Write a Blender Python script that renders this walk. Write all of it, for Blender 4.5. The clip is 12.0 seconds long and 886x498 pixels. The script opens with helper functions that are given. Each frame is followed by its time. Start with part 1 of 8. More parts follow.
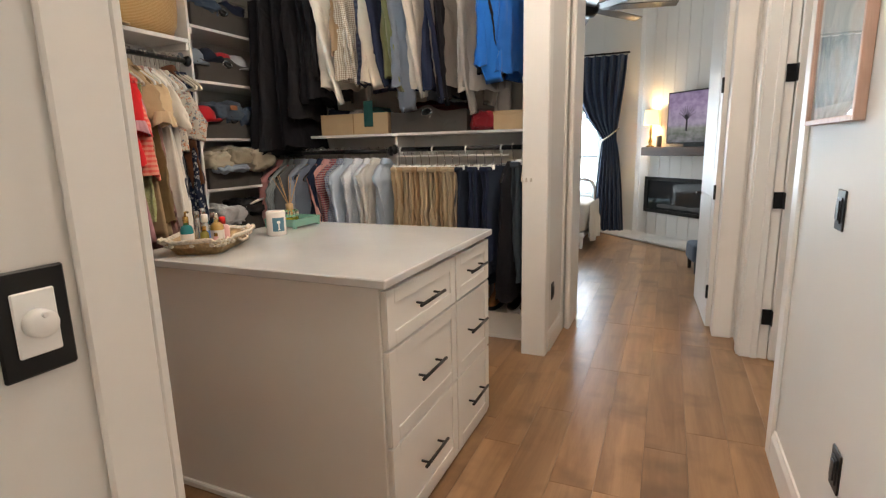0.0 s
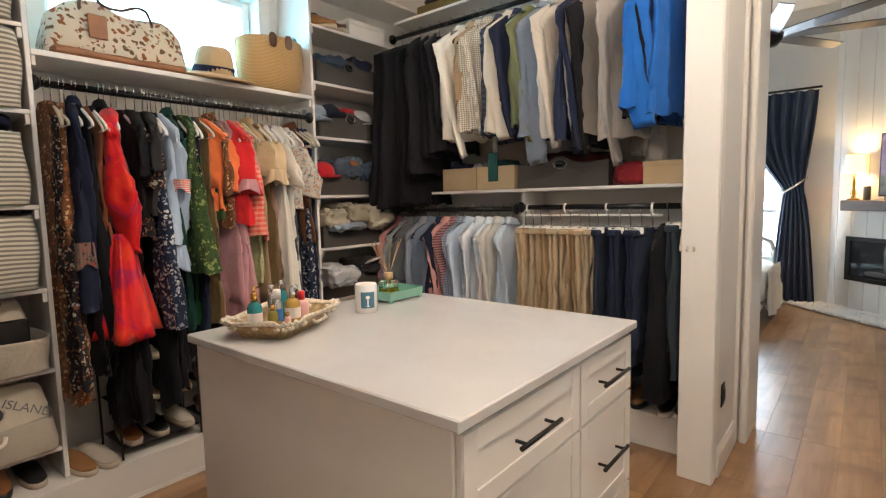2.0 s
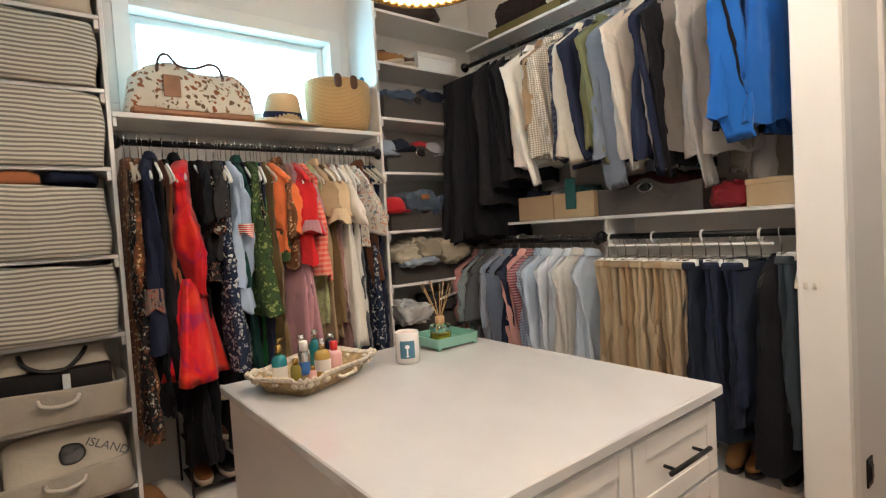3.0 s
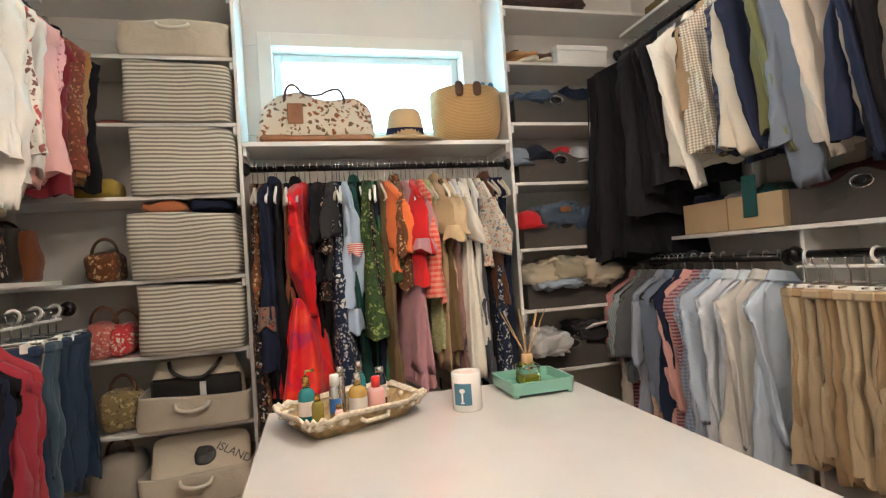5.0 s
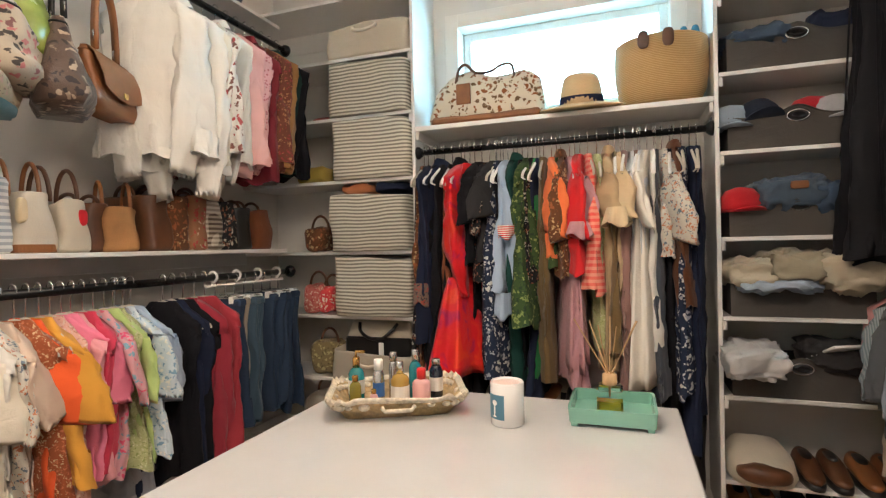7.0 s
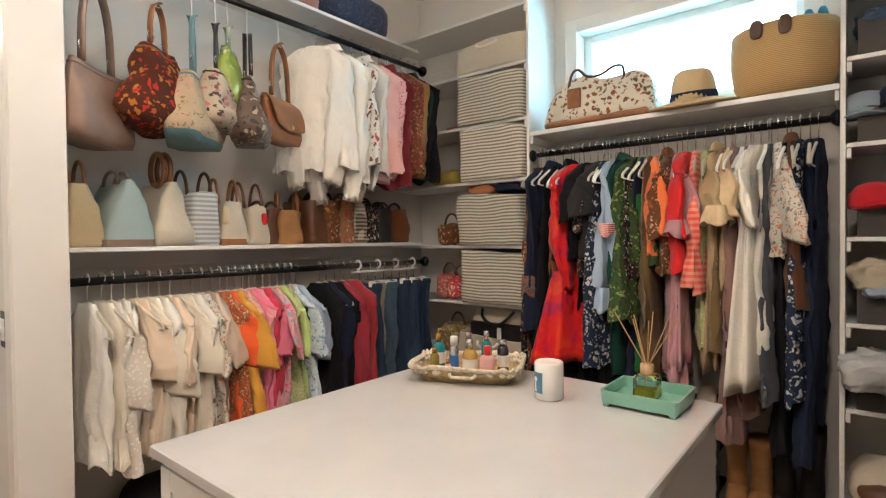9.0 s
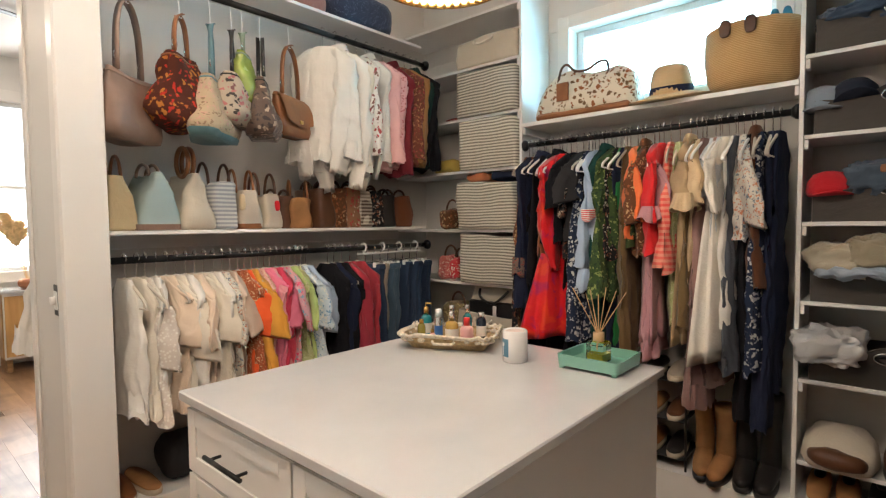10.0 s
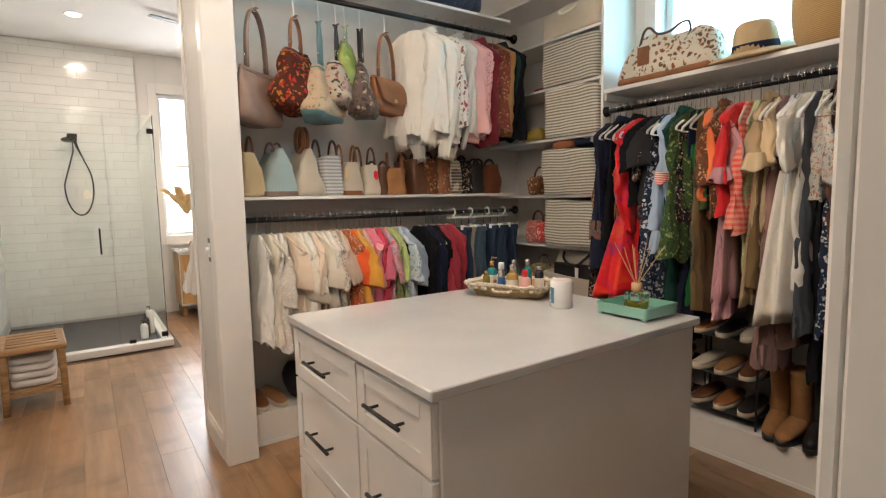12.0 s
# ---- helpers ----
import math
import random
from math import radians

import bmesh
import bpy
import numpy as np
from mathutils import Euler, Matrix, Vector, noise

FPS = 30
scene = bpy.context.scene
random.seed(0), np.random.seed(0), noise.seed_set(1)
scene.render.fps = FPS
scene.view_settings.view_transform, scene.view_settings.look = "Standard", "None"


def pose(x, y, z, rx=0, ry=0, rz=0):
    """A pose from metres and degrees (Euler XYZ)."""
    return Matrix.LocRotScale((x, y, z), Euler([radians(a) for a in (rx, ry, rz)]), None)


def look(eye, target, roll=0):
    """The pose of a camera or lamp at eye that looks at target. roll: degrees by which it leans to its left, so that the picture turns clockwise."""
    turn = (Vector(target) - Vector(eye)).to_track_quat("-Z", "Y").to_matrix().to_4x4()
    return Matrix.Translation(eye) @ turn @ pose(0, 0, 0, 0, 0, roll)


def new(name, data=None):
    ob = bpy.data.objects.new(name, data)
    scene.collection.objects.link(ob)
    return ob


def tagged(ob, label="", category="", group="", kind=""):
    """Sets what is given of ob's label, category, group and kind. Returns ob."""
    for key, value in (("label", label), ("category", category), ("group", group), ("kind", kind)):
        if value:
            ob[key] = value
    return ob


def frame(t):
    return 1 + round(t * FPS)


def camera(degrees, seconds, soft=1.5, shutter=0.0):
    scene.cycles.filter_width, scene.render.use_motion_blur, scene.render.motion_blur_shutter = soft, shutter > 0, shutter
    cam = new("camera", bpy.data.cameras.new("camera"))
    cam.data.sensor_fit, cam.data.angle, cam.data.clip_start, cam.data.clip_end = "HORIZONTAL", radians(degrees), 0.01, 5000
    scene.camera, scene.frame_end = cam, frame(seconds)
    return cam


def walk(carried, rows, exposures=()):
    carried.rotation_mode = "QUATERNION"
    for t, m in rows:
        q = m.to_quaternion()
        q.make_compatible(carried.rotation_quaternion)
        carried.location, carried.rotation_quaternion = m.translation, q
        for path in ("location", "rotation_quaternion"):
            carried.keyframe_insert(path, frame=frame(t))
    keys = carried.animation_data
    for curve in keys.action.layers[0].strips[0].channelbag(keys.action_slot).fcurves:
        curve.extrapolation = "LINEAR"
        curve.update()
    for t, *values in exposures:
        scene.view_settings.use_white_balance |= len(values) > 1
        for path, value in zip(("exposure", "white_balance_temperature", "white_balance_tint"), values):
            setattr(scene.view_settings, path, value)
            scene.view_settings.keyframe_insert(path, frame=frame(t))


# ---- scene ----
cam = camera(81.5, 12.0, 1.25)
PATH = [
    (0, (0.783, 0.205, 1.293), (-0.005, 2.002, 0.907), -1.3),
    (0.5, (0.777, 0.332, 1.289), (-0.137, 2.079, 0.953), -1.0),
    (1, (0.761, 0.441, 1.294), (-0.275, 2.126, 0.995), -0.6),
    (1.5, (0.703, 0.563, 1.317), (-0.436, 2.186, 1.054), -0.7),
    (2, (0.632, 0.705, 1.343), (-0.631, 2.244, 1.153), -1.3),
    (2.5, (0.613, 0.831, 1.34), (-0.797, 2.244, 1.222), -2.2),
    (3, (0.679, 1.028, 1.385), (-0.896, 2.257, 1.306), -3.5),
    (3.2, (0.652, 1.091, 1.35), (-0.957, 2.279, 1.324), -3.3),
    (4.8, (0.612, 1.534, 1.362), (-1.296, 2.129, 1.417), -4.2),
    (5, (0.611, 1.621, 1.355), (-1.329, 2.107, 1.401), -3.9),
    (5.5, (0.612, 1.821, 1.348), (-1.373, 2.065, 1.368), -3.5),
    (6, (0.589, 2.008, 1.38), (-1.411, 1.978, 1.351), -2.6),
    (6.5, (0.494, 2.144, 1.378), (-1.481, 1.831, 1.349), -1.9),
    (7, (0.447, 2.317, 1.376), (-1.439, 1.651, 1.366), -1.2),
    (7.5, (0.442, 2.429, 1.35), (-1.357, 1.555, 1.37), -0.5),
    (7.7, (0.453, 2.453, 1.345), (-1.312, 1.511, 1.37), -0.3),
    (9.3, (0.568, 2.837, 1.402), (-0.956, 1.544, 1.349), -0.6),
    (9.5, (0.587, 2.894, 1.398), (-0.927, 1.589, 1.335), -0.5),
    (10, (0.64, 3.01, 1.397), (-0.856, 1.686, 1.3), -0.6),
    (10.5, (0.7, 3.101, 1.372), (-0.762, 1.742, 1.241), -0.7),
    (11, (0.701, 3.212, 1.384), (-0.672, 1.769, 1.206), -1.0),
    (11.5, (0.653, 3.329, 1.373), (-0.589, 1.773, 1.182), -1.3),
    (12, (0.661, 3.388, 1.354), (-0.475, 1.753, 1.157), -1.2),
]
UNIT = 0.93
walk(cam, [(t, look(eye, target, roll)) for t, eye, target, roll in PATH], [(0, -0.18), (1.5, 0.02), (3, -0.06), (5, 0.08), (8, 0.01), (12, -0.20)])

# ---- world, sun, lamps ----
world = bpy.data.worlds.new("sky")
scene.world = world
world.use_nodes = True
wn = world.node_tree.nodes
wn.clear()
w_out = wn.new("ShaderNodeOutputWorld")
w_bg = wn.new("ShaderNodeBackground")
w_sky = wn.new("ShaderNodeTexSky")
w_sky.sky_type = "NISHITA"
w_sky.sun_disc = False
w_sky.sun_elevation = radians(50)
w_sky.sun_rotation = radians(120)
w_bg.inputs["Strength"].default_value = 0.15
world.node_tree.links.new(w_sky.outputs[0], w_bg.inputs[0])
world.node_tree.links.new(w_bg.outputs[0], w_out.inputs[0])

sun = new("sun", bpy.data.lights.new("sun", "SUN"))
sun.data.energy, sun.data.angle, sun.data.color = 2.5, radians(0.5), (1.0, 0.95, 0.88)
sun.matrix_world = look((3.5, -6.0, 8.4), (0, 0, 0))


def area_lamp(name, eye, target, sx, sy, power, color):
    lamp = new(name, bpy.data.lights.new(name, "AREA"))
    lamp.data.shape, lamp.data.size, lamp.data.size_y = "RECTANGLE", sx, sy
    lamp.data.energy, lamp.data.color = power, color
    lamp.matrix_world = look(eye, target)
    return lamp


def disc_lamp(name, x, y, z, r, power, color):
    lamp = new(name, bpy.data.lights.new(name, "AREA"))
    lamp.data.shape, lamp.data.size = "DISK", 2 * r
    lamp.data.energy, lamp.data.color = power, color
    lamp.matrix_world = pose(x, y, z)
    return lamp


WARM, COOL = (1.0, 0.83, 0.69), (0.34, 0.76, 1.0)
area_lamp("window_daylight", (-2.69, 2.15, 2.44), (-1.0, 2.15, 2.1), 1.05, 0.44, 26, COOL)
area_lamp("bathroom_window_daylight", (-0.6, -4.14, 1.85), (-0.2, 0, 1.2), 0.8, 1.75, 48, (0.95, 0.97, 1.0))
area_lamp("bedroom_window_daylight", (-0.84, 8.84, 1.4), (0.4, 4, 1.0), 1.2, 1.7, 100, (0.75, 0.88, 1.0))
closet_glow = new("pendant_bulb", bpy.data.lights.new("pendant_bulb", "POINT"))
closet_glow.data.energy, closet_glow.data.color, closet_glow.data.shadow_soft_size = 17, WARM, 0.07
closet_glow.location = (-0.585, 2.124, 2.33)
# Two unseen hall lamps, added to brighten the closet fronts.
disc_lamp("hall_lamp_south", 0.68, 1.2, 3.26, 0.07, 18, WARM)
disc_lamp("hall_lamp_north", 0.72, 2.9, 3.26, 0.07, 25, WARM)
disc_lamp("bathroom_lamp_near", 0.65, -2.9, 3.26, 0.07, 16, WARM)
disc_lamp("bathroom_lamp_shower", -0.6, -1.2, 3.26, 0.07, 16, WARM)
table_glow = new("table_lamp_bulb", bpy.data.lights.new("table_lamp_bulb", "POINT"))
table_glow.data.energy, table_glow.data.color, table_glow.data.shadow_soft_size = 30, (1.0, 0.70, 0.36), 0.05
table_glow.location = (0.558, 8.45, 1.69)


# ---- mesh helpers ----
class M:
    """A growing list of corners and faces."""

    def __init__(self):
        self.v, self.f = [], []

    def add(self, v, f):
        n = len(self.v)
        self.v.extend(tuple(p) for p in v)
        self.f.extend(tuple(i + n for i in q) for q in f)
        return self

    def box(self, lo, hi, b=0.003):
        lo, hi = np.array(lo, float), np.array(hi, float)
        lo, hi = np.minimum(lo, hi), np.maximum(lo, hi)
        b = min(b, 0.45 * float((hi - lo).min()))
        vs, idx = [], {}
        for cx in (0, 1):
            for cy in (0, 1):
                for cz in (0, 1):
                    c = (cx, cy, cz)
                    for ax in range(3):
                        p = [(hi[k] if c[k] else lo[k]) for k in range(3)]
                        for k in range(3):
                            if k != ax:
                                p[k] += -b if c[k] else b
                        idx[c, ax] = len(vs)
                        vs.append(p)
        fs = []
        for ax in range(3):
            u, w = (ax + 1) % 3, (ax + 2) % 3
            for s in (0, 1):
                q = []
                for du, dw in ((0, 0), (1, 0), (1, 1), (0, 1)):
                    c = [0, 0, 0]
                    c[ax], c[u], c[w] = s, du, dw
                    q.append(idx[tuple(c), ax])
                fs.append(q if s else q[::-1])
            for a in (0, 1):
                for d in (0, 1):
                    c0, c1 = [0, 0, 0], [0, 0, 0]
                    c0[u] = c1[u] = a
                    c0[w] = c1[w] = d
                    c1[ax] = 1
                    c0, c1 = tuple(c0), tuple(c1)
                    q = [idx[c0, u], idx[c1, u], idx[c1, w], idx[c0, w]]
                    fs.append(q if a == d else q[::-1])
        for c in [(i, j, k) for i in (0, 1) for j in (0, 1) for k in (0, 1)]:
            q = [idx[c, 0], idx[c, 1], idx[c, 2]]
            fs.append(q if sum(c) % 2 else q[::-1])
        return self.add(vs, fs)

    def loft(self, rings, closed=True, cap0=False, cap1=False):
        n = len(rings[0])
        vs = [p for r in rings for p in r]
        fs = []
        for i in range(len(rings) - 1):
            for j in range(n if closed else n - 1):
                k = (j + 1) % n
                fs.append((i * n + j, i * n + k, (i + 1) * n + k, (i + 1) * n + j))
        if cap0:
            fs.append(tuple(range(n))[::-1])
        if cap1:
            fs.append(tuple((len(rings) - 1) * n + j for j in range(n)))
        return self.add(vs, fs)

    def tube(self, pts, r, seg=8, caps=True):
        pts = [Vector(p) for p in pts]
        rs = r if isinstance(r, (list, tuple)) else [r] * len(pts)
        rings, side = [], None
        for i, p in enumerate(pts):
            d = (pts[min(i + 1, len(pts) - 1)] - pts[max(i - 1, 0)]).normalized()
            if side is None:
                side = d.cross(Vector((0, 0, 1)) if abs(d.z) < 0.9 else Vector((1, 0, 0))).normalized()
            else:
                side = (side - d * side.dot(d)).normalized()
            up = d.cross(side)
            rings.append([p + (side * math.cos(2 * math.pi * k / seg) + up * math.sin(2 * math.pi * k / seg)) * rs[i] for k in range(seg)])
        return self.loft(rings, True, caps, caps)

    def cord(self, pts, r, seg=8, steps=5):
        """A tube along a smooth curve through the given points."""
        q = [Vector(p) for p in pts]
        q = [2 * q[0] - q[1]] + q + [2 * q[-1] - q[-2]]
        out = []
        for i in range(1, len(q) - 2):
            for k in range(steps):
                t = k / steps
                a, b, c, d = q[i - 1:i + 3]
                out.append(0.5 * (2 * b + (c - a) * t + (2 * a - 5 * b + 4 * c - d) * t * t + (3 * b - a - 3 * c + d) * t ** 3))
        out.append(q[-2])
        return self.tube(out, r, seg)

    def ribbon(self, pts, side, w, t):
        """A flat strip along the points, as wide as w along side and t thick."""
        pts, side = [Vector(p) for p in pts], Vector(side).normalized()
        rings = []
        for i, p in enumerate(pts):
            d = (pts[min(i + 1, len(pts) - 1)] - pts[max(i - 1, 0)]).normalized()
            e = (side - d * side.dot(d)).normalized()
            f = d.cross(e)
            rings.append([p + e * (w / 2 * a) + f * (t / 2 * b) for a, b in ((-1, -1), (1, -1), (1, 1), (-1, 1))])
        return self.loft(rings, True, True, True)

    def lathe(self, profile, seg=24, at=(0, 0, 0), sx=1.0, sy=1.0, cap=True):
        rings = [[(at[0] + r * sx * math.cos(2 * math.pi * k / seg), at[1] + r * sy * math.sin(2 * math.pi * k / seg), at[2] + z)
                  for k in range(seg)] for r, z in profile]
        return self.loft(rings, True, cap, cap)

    def moved(self, m):
        self.v = [tuple(m @ Vector(p)) for p in self.v]
        return self

    def data(self, name, mat, smooth=False):
        me = bpy.data.meshes.new(name)
        me.from_pydata(self.v, [], self.f)
        me.materials.append(mat)
        if smooth:
            me.polygons.foreach_set("use_smooth", [True] * len(me.polygons))
        me.update()
        return me


def part(name, m, material, parent=None, label="", smooth=False):
    ob = new(name, m.data(name, material, smooth) if isinstance(m, M) else m)
    if parent is not None:
        ob.parent = parent
    if label:
        tagged(ob, label)
    return ob


def thing(name, label, category, at=None, group="", kind=""):
    """An empty at a thing's base, that holds its parts."""
    ob = new(name)
    ob.empty_display_size = 0.05
    if at is not None:
        ob.matrix_basis = at if isinstance(at, Matrix) else pose(*at)
    return tagged(ob, label, category, group, kind)


def solid(name, lo, hi, material, label, category, b=0.003, kind="structure"):
    return tagged(part(name, M().box(lo, hi, b), material), label, category, "", kind)


# ---- materials ----
def mat_base(name):
    m = bpy.data.materials.new(name)
    m.use_nodes = True
    nt = m.node_tree
    bs = nt.nodes["Principled BSDF"]
    return m, nt, bs


def node(nt, kind, **inputs):
    n = nt.nodes.new(kind)
    for k, v in inputs.items():
        n.inputs[k.replace("_", " ")].default_value = v
    return n


def rgba(c):
    return (c[0], c[1], c[2], 1.0)


def ramp(nt, src, stops):
    r = nt.nodes.new("ShaderNodeValToRGB")
    el = r.color_ramp.elements
    while len(el) < len(stops):
        el.new(0.5)
    for e, (p, c) in zip(el, stops):
        e.position, e.color = p, rgba(c)
    nt.links.new(src, r.inputs[0])
    return r.outputs[0]


def mixed(nt, fac, a, b, mode="MIX"):
    n = nt.nodes.new("ShaderNodeMix")
    n.data_type, n.blend_type = "RGBA", mode
    for sock, v in ((n.inputs[0], fac), (n.inputs[6], a), (n.inputs[7], b)):
        if isinstance(v, (int, float)):
            sock.default_value = v
        elif isinstance(v, (tuple, list)):
            sock.default_value = rgba(v)
        else:
            nt.links.new(v, sock)
    return n.outputs[2]


def bump(nt, bs, height, strength, distance=0.01):
    b = nt.nodes.new("ShaderNodeBump")
    b.inputs["Strength"].default_value = strength
    b.inputs["Distance"].default_value = distance
    nt.links.new(height, b.inputs["Height"])
    nt.links.new(b.outputs[0], bs.inputs["Normal"])


def surface(name, color, rough=0.5, metal=0.0, vary=0.08, scale=3.0, fine=60.0, relief=0.05, coat=0.0, spec=0.5):
    """A plain surface with soft stains at one scale and grain at another."""
    m, nt, bs = mat_base(name)
    tc = nt.nodes.new("ShaderNodeTexCoord")
    n1 = node(nt, "ShaderNodeTexNoise", Scale=scale, Detail=4.0)
    n2 = node(nt, "ShaderNodeTexNoise", Scale=fine, Detail=3.0)
    for n in (n1, n2):
        nt.links.new(tc.outputs["Object"], n.inputs["Vector"])
    lo = tuple(c * (1 - vary) for c in color)
    hi = tuple(min(1.0, c * (1 + vary)) for c in color)
    nt.links.new(ramp(nt, n1.outputs[0], [(0.3, lo), (0.7, hi)]), bs.inputs["Base Color"])
    rr = node(nt, "ShaderNodeMapRange")
    rr.inputs[3].default_value, rr.inputs[4].default_value = max(0.0, rough - 0.06), min(1.0, rough + 0.06)
    nt.links.new(n1.outputs[0], rr.inputs[0])
    nt.links.new(rr.outputs[0], bs.inputs["Roughness"])
    bs.inputs["Metallic"].default_value = metal
    bs.inputs["Coat Weight"].default_value = coat
    bs.inputs["Specular IOR Level"].default_value = spec
    if relief:
        bump(nt, bs, n2.outputs[0], relief, 0.004)
    return m


FABRICS = {}


def fabric(c1, pattern="plain", c2=(0.8, 0.78, 0.72), c3=None, scale=1.0, rough=0.9, sheen=0.15):
    """Cloth: plain, stripe, vstripe, plaid, check, floral or lace, with weave and soft creases."""
    key = (c1, pattern, c2, c3, scale, rough)
    if key in FABRICS:
        return FABRICS[key]
    m, nt, bs = mat_base("cloth_" + pattern)
    tc = nt.nodes.new("ShaderNodeTexCoord")
    vec = tc.outputs["Object"]
    crease = node(nt, "ShaderNodeTexNoise", Scale=7.0, Detail=5.0)
    crease.inputs["Distortion"].default_value = 0.8
    weave = node(nt, "ShaderNodeTexNoise", Scale=260.0, Detail=2.0)
    nt.links.new(vec, crease.inputs["Vector"])
    nt.links.new(vec, weave.inputs["Vector"])
    c3 = c3 or c2
    if pattern in ("stripe", "vstripe", "ticking"):
        w = node(nt, "ShaderNodeTexWave", Scale=14.0 * scale, Distortion=0.25 if pattern == "ticking" else 0.6)
        if pattern == "ticking":
            w.inputs["Detail"].default_value, w.inputs["Detail Scale"].default_value = 1.0, 0.45
        w.bands_direction = "X" if pattern == "vstripe" else "Z"
        wv = vec
        if pattern == "ticking":
            sag = node(nt, "ShaderNodeTexNoise", Scale=4.5, Detail=1.0)
            oi = nt.nodes.new("ShaderNodeObjectInfo")
            va = nt.nodes.new("ShaderNodeVectorMath")
            nt.links.new(vec, va.inputs[0])
            nt.links.new(oi.outputs["Location"], va.inputs[1])
            nt.links.new(va.outputs[0], sag.inputs["Vector"])
            wv = mixed(nt, 0.022, vec, sag.outputs[1], "ADD")
        nt.links.new(wv, w.inputs["Vector"])
        col = ramp(nt, w.outputs[1], [(0.48, c1), (0.56, c2)])
    elif pattern in ("plaid", "check"):
        a = node(nt, "ShaderNodeTexWave", Scale=9.0 * scale, Distortion=0.3)
        b = node(nt, "ShaderNodeTexWave", Scale=9.0 * scale, Distortion=0.3)
        a.bands_direction, b.bands_direction = "Z", "X"
        for n in (a, b):
            nt.links.new(vec, n.inputs["Vector"])
        ra = ramp(nt, a.outputs[1], [(0.45, c1), (0.55, c2)])
        rb = ramp(nt, b.outputs[1], [(0.45, c1), (0.55, c3)])
        col = mixed(nt, 0.5, ra, rb)
    elif pattern == "floral":
        warp = node(nt, "ShaderNodeTexNoise", Scale=42.0 * scale, Detail=4.0)
        nt.links.new(vec, warp.inputs["Vector"])
        wv = mixed(nt, 0.07, vec, warp.outputs[1], "ADD")
        v = node(nt, "ShaderNodeTexVoronoi", Scale=52.0 * scale)
        nt.links.new(wv, v.inputs["Vector"])
        blob = ramp(nt, v.outputs["Distance"], [(0.33, (1, 1, 1)), (0.42, (0, 0, 0))])
        pick = nt.nodes.new("ShaderNodeSeparateColor")
        nt.links.new(v.outputs["Color"], pick.inputs[0])
        petal = ramp(nt, pick.outputs[0], [(0.45, c2), (0.55, c3)])
        col = mixed(nt, blob, c1, petal)
    elif pattern == "satin":
        sw = node(nt, "ShaderNodeTexNoise", Scale=6.0 * scale, Detail=2.0, Distortion=1.6)
        nt.links.new(vec, sw.inputs["Vector"])
        col = ramp(nt, sw.outputs[0], [(0.34, c3), (0.46, c1), (0.56, c1), (0.66, c2)])
    elif pattern == "lace":
        v = node(nt, "ShaderNodeTexVoronoi", Scale=60.0 * scale)
        nt.links.new(vec, v.inputs["Vector"])
        col = ramp(nt, v.outputs["Distance"], [(0.25, c2), (0.4, c1)])
    else:
        mm = node(nt, "ShaderNodeTexNoise", Scale=2.5, Detail=3.0)
        nt.links.new(vec, mm.inputs["Vector"])
        col = ramp(nt, mm.outputs[0], [(0.3, tuple(c * 0.9 for c in c1)), (0.7, tuple(min(1, c * 1.06) for c in c1))])
    nt.links.new(col, bs.inputs["Base Color"])
    bs.inputs["Roughness"].default_value = rough
    dark = max(c1) < 0.1
    bs.inputs["Sheen Weight"].default_value = 0.015 if dark else sheen
    bs.inputs["Specular IOR Level"].default_value = 0.12 if dark else 0.25
    tot = nt.nodes.new("ShaderNodeMath")
    tot.operation = "MULTIPLY_ADD"
    nt.links.new(weave.outputs[0], tot.inputs[0])
    tot.inputs[1].default_value = 0.06
    nt.links.new(crease.outputs[0], tot.inputs[2])
    bump(nt, bs, tot.outputs[0], 0.55, 0.02)
    FABRICS[key] = m
    return m


